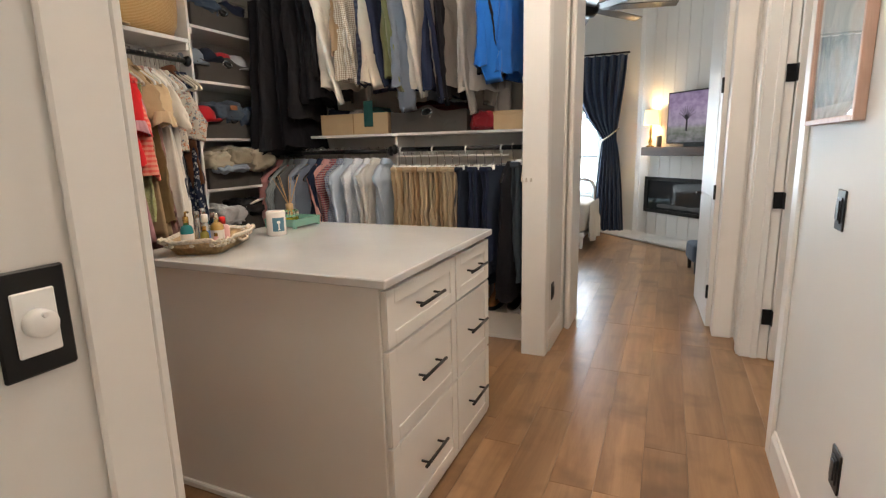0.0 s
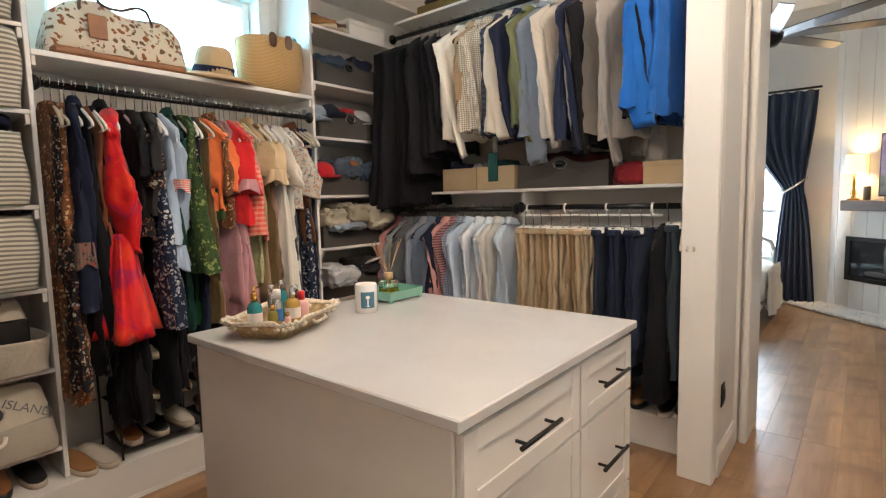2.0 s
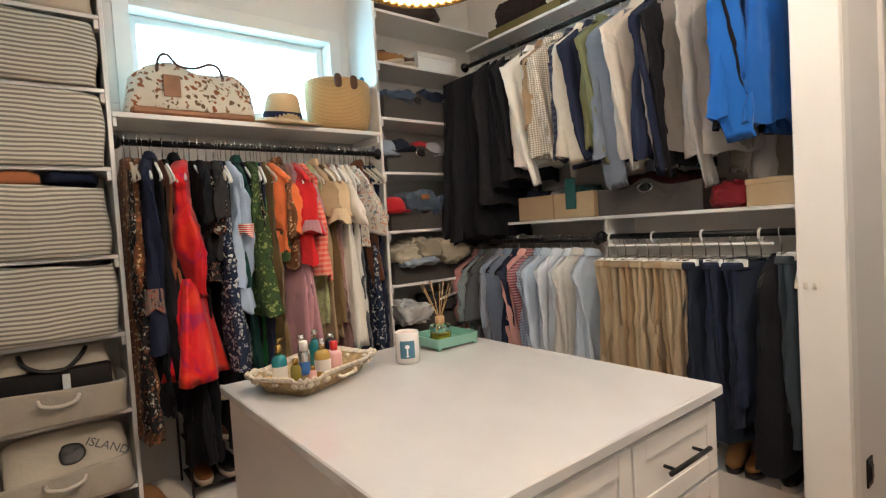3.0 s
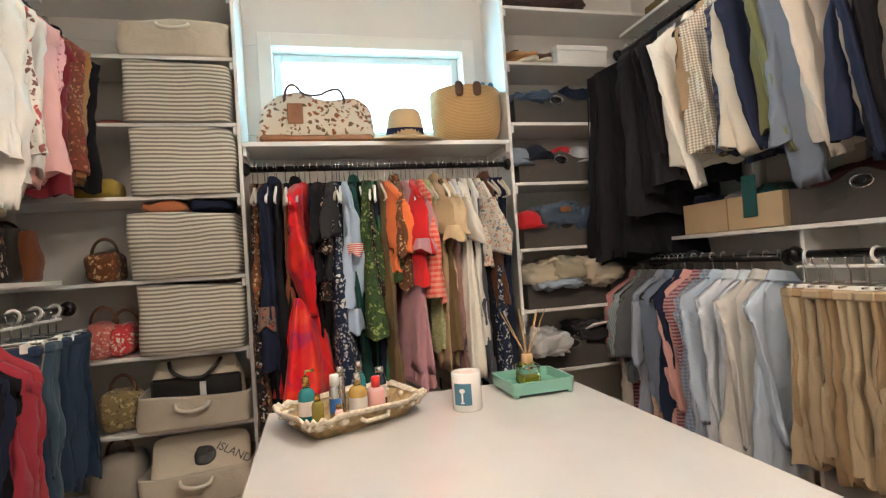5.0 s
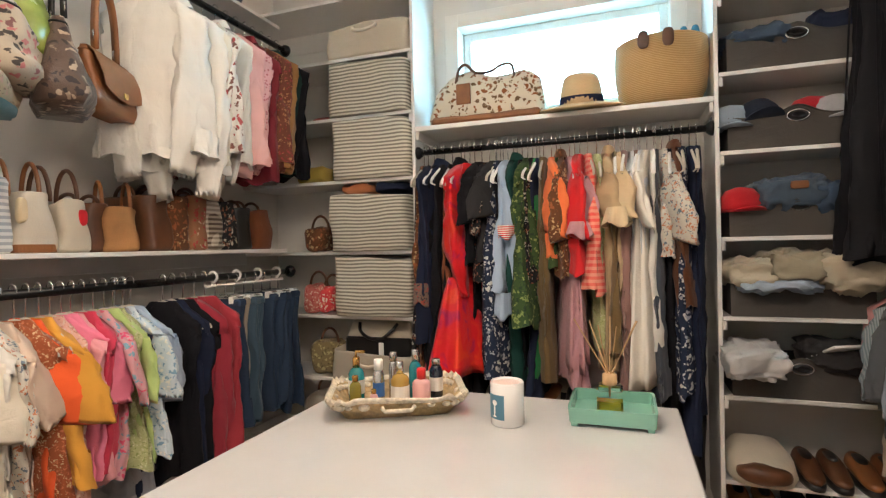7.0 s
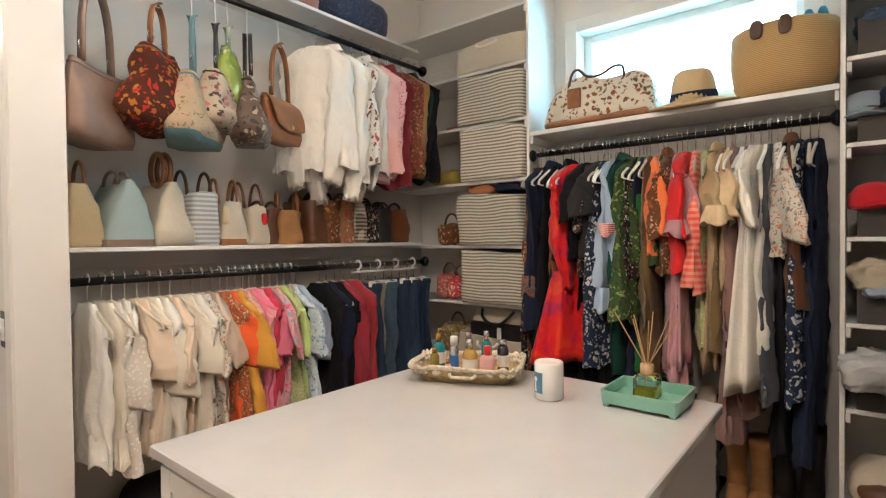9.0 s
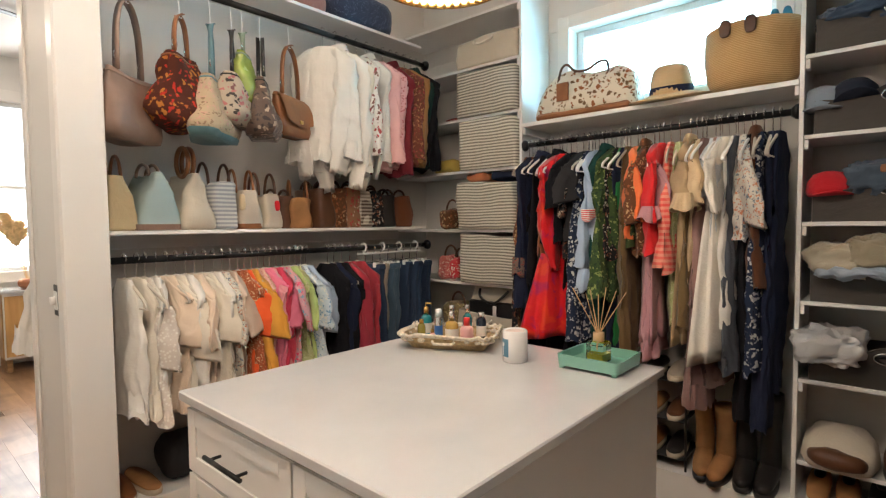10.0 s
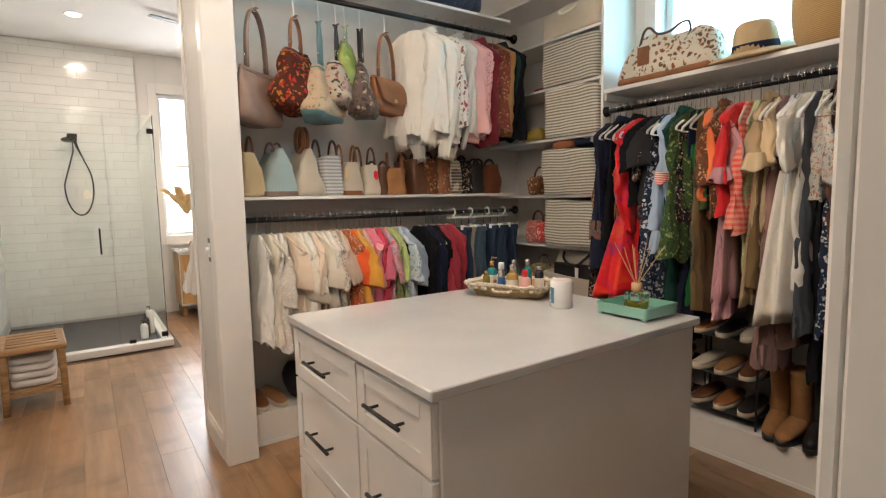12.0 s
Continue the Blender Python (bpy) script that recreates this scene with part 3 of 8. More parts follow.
def shoulder_mesh(mat):
    m = M()
    pts = [(-0.198, 0, -0.222), (-0.190, 0, -0.200), (-0.14, 0, -0.166), (-0.07, 0, -0.124), (0, 0, -0.098), (0.07, 0, -0.124), (0.14, 0, -0.166), (0.190, 0, -0.200), (0.198, 0, -0.222)]
    m.cord(pts, 0.0068, 8)
    m.tube([(-0.19, 0, -0.222), (0.19, 0, -0.222)], 0.0038, 6)
    return m.data("shoulders", mat, True)


HANGERS = {"white": (shoulder_mesh(WHITEP), "slim white plastic hanger on a closet rod"),
           "cream": (shoulder_mesh(CREAMP), "cream velvet hanger on a closet rod"),
           "black": (shoulder_mesh(BLACK), "slim black hanger on a closet rod")}


def hang(m, color):
    me, label = HANGERS[color]
    h = tagged(new("coat_hanger", me), label, "hanger", "hangers on the rods")
    h.matrix_basis = m
    part("hook", HOOK, CHROME, h, "thin steel hook")
    return h


def fold_wave(p):
    """A fold's section: rounded valleys between narrow crests."""
    return 0.6 * math.sin(p) + 0.5 * (1 - 2 * abs(math.sin(0.5 * p + 0.4)) ** 0.8)


def cloth_tube(L, half, hem, th, th_hem, folds, amp, r, neck=0.055, top=-0.097, slope=0.105, n=64, rows=30, ruffle=0.0):
    """A hanging body of cloth, flat across the rod, with uneven pleats that deepen towards its hem."""
    ph = r.uniform(0, 6.28, 8)
    sway, cant = r.uniform(-0.025, 0.025), r.uniform(-0.04, 0.04)
    rings = []
    for i in range(rows + 1):
        s = (i / rows) ** 0.9
        z = top - s * (L + top)
        d = top - z
        if d < slope:
            w = neck + (half - neck) * (d / slope) ** 0.9
        else:
            q = (d - slope) / max(1e-3, L + top - slope)
            w = half + (hem - half) * q ** 0.9 - 0.012 * math.sin(math.pi * min(1.0, 2.2 * q))
        t = th + (th_hem - th) * s
        deep = amp * min(1.0, 0.12 + 1.4 * s)
        if ruffle and s > 0.8:
            deep += ruffle * (s - 0.8) / 0.2
        ring = []
        for j in range(n):
            a = 2 * math.pi * j / n
            ca, sa = math.cos(a), math.sin(a)
            x = w * math.copysign(abs(ca) ** 0.85, ca)
            y = t * math.copysign(abs(sa) ** 0.75, sa)
            face = 2.0 if sa > 0 else 0.0
            u = x / max(0.05, half)
            bend = 0.9 * noise.noise(Vector((u * 1.7 + ph[4], s * 1.9, ph[5] + face)))
            p = folds * 1.5 * (u + 0.45 * bend) + ph[0] + face * 0.35
            y += deep * fold_wave(p) + 0.42 * deep * fold_wave(2.3 * p + ph[2] + 1.6 * s)
            q = Vector((x * 10 + ph[0], z * 6 + ph[1], face + ph[6]))
            rough = noise.noise(q) + 0.55 * noise.noise(q * 2.6)
            y += min(1.0, 0.3 + 2 * s) * (0.016 * rough + 0.010 * (0.5 - abs(noise.noise(q * 1.7))))
            side = Vector((y * 12 + ph[3], z * 5.5 + ph[4], ph[5] + (3 if ca > 0 else 0)))
            x += min(1.0, 0.25 + 2 * s) * (0.014 * noise.noise(side) + 0.010 * noise.noise(side * 2.7))
            x += 0.15 * deep * abs(ca) ** 3 * math.sin(7 * s + ph[3] + (2 if ca > 0 else 0))
            x += cant * s * s
            y += sway * s * s
            zz = z + s * s * (0.030 * noise.noise(Vector((u * 1.6 + ph[5], face, ph[2]))) + 0.010 * math.sin(7 * u + ph[2]))
            ring.append((x, y, zz))
        rings.append(ring)
    m = M().loft(rings, True)
    cx = sum(p[0] for p in rings[-1]) / n
    cy = sum(p[1] for p in rings[-1]) / n
    inner = [[(cx + (x - cx) * k, cy + (y - cy) * k, z + dz) for x, y, z in rings[-1]] for k, dz in ((0.93, 0.0), (0.88, 0.12))]
    return m.loft([rings[-1]] + inner, True)


def cloth_sleeve(side, L, half, r, r0=0.07, r1=0.05, lean=0.0, puff=0.0, z0=-0.185, n=24, rows=20):
    """A limp sleeve from the shoulder point: short ones stand away and open out, long ones hang, bend and crease."""
    ph = r.uniform(0, 6.28, 6)
    short = L < 0.42
    tw = radians(r.uniform(25, 62)) * side * (1 if r.rand() < 0.7 else -1)
    out = r.uniform(0.045, 0.08) if short else r.uniform(0.01, 0.04)
    flat = 0.30 if puff < 0.02 else 0.5
    r1 = r.uniform(0.066, 0.086) if short else r1
    rings = []
    for i in range(rows + 1):
        s = i / rows
        reach = out * math.sin(min(1.0, s * 1.15) * 1.57) - (0.0 if short else 0.06 * s * s)
        cx = side * (half - 0.035 + reach)
        cy = lean * 1.8 * s + 0.022 * math.sin(3.4 * s + ph[0]) * s
        cz = z0 + 0.035 - s * L
        rad = r0 + (r1 - r0) * s + puff * math.sin(math.pi * min(1, s ** 1.5 * 1.02)) ** 2
        turn = tw * min(1.0, 0.15 + 1.8 * s)
        ct, st_ = math.cos(turn), math.sin(turn)
        ring = []
        for j in range(n):
            a = 2 * math.pi * j / n
            q = Vector((math.cos(a) * 1.3 + ph[1], math.sin(a) * 1.3 + ph[2], s * L * 15 + ph[3]))
            k = 1 + 0.26 * noise.noise(q) + 0.17 * noise.noise(q * 2.3) + 0.10 * math.sin(5 * a + 7 * s + ph[4])
            px, py = rad * 0.95 * math.cos(a) * k, rad * flat * math.sin(a) * k
            tilt = 0.55 * rad * side * math.cos(a) * (1.2 if s < 0.12 else 0.4 if short else 0.3)
            ring.append((cx + px * ct - py * st_, cy + px * st_ + py * ct, cz - tilt))
        rings.append(ring)
    rings.append([(0.9 * x + 0.1 * cx, 0.88 * y + 0.12 * cy, z + 0.02) for x, y, z in rings[-1]])
    return M().loft(rings, True, True, False)


def garment(kind, label, cat, mat, m, L=0.72, half=0.19, hem=0.22, th=0.018, th_hem=0.03, folds=4.0, amp=0.010,
            sleeve=None, sleeve_mat=None, puff=0.0, lean=0.02, collar=False, hanger="white", seed=0, ruffle=0.0, cuff=0.045, group=""):
    r = np.random.RandomState(1000 + seed)
    th, th_hem, amp = th * 1.15, th_hem * 1.3, amp * 1.7
    folds *= r.uniform(0.9, 1.6)
    if sleeve:
        half -= 0.02
        hem -= 0.015
    m = m @ pose(0, 0, 0, 0, r.uniform(-3, 3), r.uniform(-9, 9))
    g = tagged(part(kind, cloth_tube(L * r.uniform(0.97, 1.04), half, hem, th, th_hem, folds, amp, r, ruffle=ruffle), mat, None, "", True), label, cat, group)
    g.matrix_basis = m
    if sleeve:
        for side in (-1, 1):
            part("sleeve", cloth_sleeve(side, sleeve * r.uniform(0.95, 1.05), half, r, 0.072, cuff * 1.15, lean * r.uniform(0.4, 1.3), puff), sleeve_mat or mat, g, "", True)
    if collar:
        c = M()
        rings = []
        for z, k in ((-0.070, 0.058), (-0.080, 0.066), (-0.112, 0.086)):
            rings.append([(k * math.cos(a) * 0.95, 0.45 * k * math.sin(a), z + 0.012 * math.cos(a)) for a in [2 * math.pi * q / 18 for q in range(18)]])
        part("collar", c.loft(rings, True), mat, g, "", True)
    if hanger:
        hang(m @ Matrix.Diagonal((0.72, 1, 1, 1)) if sleeve else m, hanger)
    return g


def trousers(label, mat, m, L=0.62, half=0.115, seed=0, group="", kind="trousers"):
    """A pair hung from its waist, the two legs side by side along the rod."""
    r = np.random.RandomState(3000 + seed)
    L, half = L * r.uniform(0.96, 1.05), half * r.uniform(0.78, 1.02)
    m = m @ pose(0, 0, 0, 0, 0, r.uniform(-26, 26))
    g = thing(kind, label, "trousers", m, group)
    for s in (-1, 1):
        leg = cloth_tube(L * r.uniform(0.95, 1.03), half, half * r.uniform(0.7, 0.95), 0.020, 0.030, 2.5, 0.020, r, neck=half * 0.96, top=-0.10, slope=0.02, n=36, rows=20)
        leg.v = [(x, y + s * 0.017, z) for x, y, z in leg.v]
        part("leg", leg, mat, g, "", True)
    w = M().box((-half * 1.0, -0.034, -0.135), (half * 1.0, 0.034, -0.098), 0.008)
    part("waistband", w, mat, g)
    h = tagged(part("clip_hanger", M().tube([(-half, 0, -0.088), (half, 0, -0.088)], 0.004, 6), CHROME), "slim steel clip hanger", "hanger", "clip hangers")
    h.matrix_basis = m
    part("hook", HOOK, CHROME, h)
    for s in (-1, 1):
        part("clip", M().box((s * half * 0.7 - 0.012, -0.038, -0.118), (s * half * 0.7 + 0.012, 0.038, -0.085), 0.003), WHITEP, h, "white plastic clip")
    return g


def W(y, turn=0):
    return pose(RW[0], y, RW[1] + 0.013, 0, 0, turn)


def S(x, z=None, turn=0):
    return pose(x, RSL[0], (z or RSL[1]) + 0.013, 0, 0, 90 + turn)


def N(x, z=None, turn=0):
    return pose(x, RNL[0], (z or RNL[1]) + 0.013, 0, 0, -90 + turn)


BLACKC = fabric((0.012, 0.012, 0.015))
NAVY = fabric((0.018, 0.024, 0.05))
CHAR = fabric((0.035, 0.034, 0.036))
RED = fabric((0.70, 0.014, 0.020), "satin", (0.76, 0.045, 0.015), (0.42, 0.010, 0.09), 1.0, 0.36)
CREAM = fabric((0.72, 0.66, 0.55))
WHITEC = fabric((0.74, 0.71, 0.65))
TAN = fabric((0.42, 0.30, 0.17))
OLIVEB = fabric((0.17, 0.11, 0.045))
MAUVE = fabric((0.50, 0.26, 0.29))
ORANGE = fabric((0.80, 0.19, 0.06))
LBLUE = fabric((0.38, 0.48, 0.62))
DGREEN = fabric((0.015, 0.06, 0.05))
GFLOR = fabric((0.045, 0.08, 0.03), "floral", (0.22, 0.27, 0.09), (0.03, 0.055, 0.03), 0.8)
BFLOR = fabric((0.02, 0.02, 0.022), "floral", (0.45, 0.40, 0.33), (0.25, 0.10, 0.06), 0.85)
BRFLOR = fabric((0.13, 0.05, 0.02), "floral", (0.50, 0.33, 0.17), (0.30, 0.10, 0.04), 0.8)
NAVFLOR = fabric((0.02, 0.03, 0.06), "floral", (0.55, 0.55, 0.53), (0.30, 0.32, 0.36), 0.75)
REDSTR = fabric((0.75, 0.10, 0.08), "plaid", (0.80, 0.42, 0.30), (0.78, 0.22, 0.16), 1.2)
LFLOR = fabric((0.62, 0.58, 0.50), "floral", (0.55, 0.22, 0.12), (0.16, 0.20, 0.24), 1.0)
GREENP = fabric((0.42, 0.45, 0.22), "floral", (0.62, 0.62, 0.40), (0.25, 0.30, 0.10), 1.4)
SEER = fabric((0.74, 0.74, 0.72), "vstripe", (0.50, 0.55, 0.60), None, 5.0)

DRESS = "dresses and tops under the window"
WEST = [
    # y, kind, label, cloth, length, half, hem, sleeve, puff, turn, extra
    (1.455, "dress", "long olive and brown printed dress", BRFLOR, 1.45, 0.15, 0.16, None, 0, 0),
    (1.480, "dress", "long dark printed dress", BFLOR, 1.40, 0.15, 0.16, None, 0, 0),
    (1.565, "jacket", "long black jacket with an embroidered cuff", NAVY, 1.02, 0.23, 0.25, 0.80, 0.005, -16),
    (1.515, "blouse", "brown blouse with small pale flowers", BRFLOR, 0.80, 0.17, 0.18, None, 0, -6),
    (1.620, "dress", "dusty brown and rust dress", fabric((0.26, 0.08, 0.035)), 1.10, 0.16, 0.18, None, 0, -6),
    (1.720, "dress", "bright red printed dress with puffed sleeves and a tiered skirt", RED, 0.95, 0.19, 0.14, 0.62, 0.055, -22),
    (1.785, "t_shirt", "plain black short-sleeved cotton top", BLACKC, 0.62, 0.21, 0.22, 0.28, 0, -10),
    (1.670, "dress", "long plain black dress", BLACKC, 1.60, 0.12, 0.15, None, 0, 0),
    (1.825, "blouse", "black blouse with cream flowers", BFLOR, 0.70, 0.19, 0.22, 0.30, 0.01, -12),
    (1.860, "t_shirt", "charcoal grey short-sleeved top", CHAR, 0.62, 0.20, 0.21, 0.25, 0, -5),
    (1.885, "dress", "black and white leaf print dress", NAVFLOR, 1.20, 0.18, 0.24, None, 0, 0),
    (1.925, "shirt", "pale blue shirt with long sleeves", LBLUE, 0.78, 0.19, 0.21, 0.66, 0.008, -4),
    (1.975, "dress", "dark green dress with a red and white band", DGREEN, 1.18, 0.19, 0.22, 0.45, 0, -4),
    (2.030, "dress", "green leaf print dress", GFLOR, 0.90, 0.19, 0.24, 0.55, 0, 2),
    (2.075, "skirt", "bright green cotton skirt", fabric((0.02, 0.22, 0.06)), 1.22, 0.14, 0.16, None, 0, 0),
    (2.110, "trousers", "long olive brown jumpsuit", OLIVEB, 1.20, 0.14, 0.15, None, 0, 0),
    (2.150, "blouse", "bright orange short-sleeved blouse", ORANGE, 0.58, 0.19, 0.20, 0.33, 0, 4),
    (2.195, "blouse", "brown and white printed blouse", BRFLOR, 0.66, 0.19, 0.20, 0.35, 0.01, 4),
    (2.240, "dress", "mauve pink dress with short sleeves", MAUVE, 1.18, 0.19, 0.27, 0.30, 0.012, 10),
    (2.290, "blouse", "scarlet blouse with a coral plaid skirt part", fabric((0.66, 0.02, 0.025)), 0.66, 0.20, 0.22, 0.36, 0, 6),
    (2.325, "skirt", "coral and white plaid skirt", REDSTR, 0.76, 0.18, 0.24, None, 0, 8),
    (2.370, "dress", "pale green printed dress", GREENP, 1.05, 0.18, 0.22, None, 0, 4),
    (2.425, "dress", "khaki brown dress with a gathered skirt", TAN, 1.10, 0.18, 0.25, 0.26, 0.010, 2),
    (2.480, "dress", "tan linen dress with ruffled sleeves", fabric((0.62, 0.47, 0.29)), 0.98, 0.18, 0.22, 0.25, 0.012, -5),
    (2.540, "dress", "pale striped seersucker dress", SEER, 1.14, 0.16, 0.20, 0.24, 0.008, -6),
    (2.600, "dress", "long cream linen dress with short sleeves", fabric((0.80, 0.75, 0.66)), 1.12, 0.19, 0.22, 0.30, 0.010, -14),
    (2.665, "blouse", "pale floral blouse with ruffled sleeves", LFLOR, 0.60, 0.15, 0.17, 0.36, 0.012, 4),
    (2.715, "dress", "long plain dark brown dress", fabric((0.11, 0.04, 0.018)), 0.85, 0.14, 0.15, None, 0, 0),
    (2.750, "dress", "dark navy patterned long dress", NAVFLOR, 1.22, 0.13, 0.14, None, 0, 0),
    (2.785, "trousers", "long plain navy trousers", NAVY, 1.45, 0.12, 0.12, None, 0, 0),
    (2.815, "scarf", "long dark navy scarf", NAVY, 1.30, 0.10, 0.10, None, 0, 0),
]
HUNG = {}
for i, (y, kind, label, mat, L, half, hem, sl, puff, turn) in enumerate(WEST):
    HUNG[label] = garment(kind, label, "clothing", mat, W(y, turn), L, half, hem, 0.016, 0.028 if hem < 0.24 else 0.045, 4.5, 0.011, sl, None, puff, 0.015, i % 5 == 2, "cream", i, 0.012 if hem > 0.25 else 0, 0.045, DRESS)


def flounce(g, name, z0, z1, w0, w1, t0, t1, mat, seed, cx=0.0, folds=9, label=""):
    """A gathered tier of cloth that opens out from z0 down to z1."""
    r = np.random.RandomState(5000 + seed)
    ph = r.uniform(0, 6.28, 3)
    rings = []
    for i in range(11):
        s = i / 10
        w, t = w0 + (w1 - w0) * s ** 0.8, t0 + (t1 - t0) * s ** 0.8
        ring = []
        for j in range(48):
            a = 2 * math.pi * j / 48
            k = 1 + (0.05 + 0.11 * s) * math.sin(folds * a + ph[0] + 0.8 * s) + 0.04 * math.sin(17 * a + ph[1])
            ring.append((cx + w * k * math.cos(a), t * k * math.sin(a), z0 + (z1 - z0) * s + 0.014 * s * math.sin(3 * a + ph[2])))
        rings.append(ring)
    rings.append([(cx + (x - cx) * 0.94, y * 0.92, z + 0.004) for x, y, z in rings[-1]])
    return part(name, M().loft(rings, True), mat, g, label, True)


reddress = HUNG["bright red printed dress with puffed sleeves and a tiered skirt"]
flounce(reddress, "skirt_tier", -0.70, -1.19, 0.11, 0.225, 0.035, 0.135, RED, 1, 0.05, 7)
flounce(HUNG["mauve pink dress with short sleeves"], "skirt_tier", -1.08, -1.21, 0.22, 0.26, 0.05, 0.065, MAUVE, 5, 0.0, 6)
for sx in (-1, 1):
    flounce(HUNG["mauve pink dress with short sleeves"], "cuff", -0.42, -0.49, 0.065, 0.095, 0.04, 0.06, MAUVE, 7 + sx, sx * 0.225, 6)
    flounce(HUNG["tan linen dress with ruffled sleeves"], "cuff", -0.37, -0.45, 0.065, 0.095, 0.04, 0.06, fabric((0.62, 0.47, 0.29)), 11 + sx, sx * 0.22, 6)
    flounce(HUNG["pale blue shirt with long sleeves"], "cuff", -0.77, -0.89, 0.05, 0.08, 0.035, 0.05, LBLUE, 15 + sx, sx * 0.145, 5)
    flounce(HUNG["long black jacket with an embroidered cuff"], "cuff", -0.72, -0.83, 0.052, 0.054, 0.036, 0.038, fabric((0.20, 0.14, 0.11), "floral", (0.36, 0.05, 0.04), (0.03, 0.03, 0.04), 1.2), 19 + sx, sx * 0.195, 3, "embroidered band")
flounce(HUNG["long cream linen dress with short sleeves"], "skirt", -0.46, -1.19, 0.15, 0.25, 0.03, 0.085, fabric((0.80, 0.75, 0.66)), 31, 0.03, 8)
flounce(HUNG["mauve pink dress with short sleeves"], "skirt", -0.55, -1.12, 0.15, 0.23, 0.025, 0.065, MAUVE, 32, 0.03, 7)
flounce(HUNG["khaki brown dress with a gathered skirt"], "skirt", -0.50, -1.12, 0.14, 0.23, 0.025, 0.06, TAN, 33, 0.02, 8)
flounce(HUNG["dark green dress with a red and white band"], "band", -0.43, -0.49, 0.058, 0.060, 0.042, 0.044, fabric((0.70, 0.05, 0.04), "stripe", (0.78, 0.74, 0.68), None, 2.2), 24, 0.19, 3, "red and white striped band")


# fillers between, seen only as narrow edges; long black ones are added to deepen the shade
for i, (y, mat, L) in enumerate(((1.53, BLACKC, 1.30), (1.575, BLACKC, 1.25), (1.62, BLACKC, 1.30), (1.69, BLACKC, 1.66), (1.745, BLACKC, 1.62), (1.865, BLACKC, 1.55), (1.90, BLACKC, 1.5), (1.955, BLACKC, 1.45), (2.0, BLACKC, 1.4), (2.09, NAVY, 1.38), (2.055, BFLOR, 0.7), (2.175, GFLOR, 0.62), (2.265, LFLOR, 0.6), (2.455, OLIVEB, 1.05), (2.57, SEER, 1.1), (2.63, WHITEC, 1.0))):
    garment("dress", "long dark filler dress hung close between others" if L > 1.2 else "printed top hung close between others", "clothing", mat, W(y), L, 0.17 if L < 1.2 else 0.15, 0.19 if L < 1.2 else 0.17, 0.014, 0.024, 4, 0.010, None, None, 0, 0, False, "white", 60 + i, 0, 0.045, DRESS)

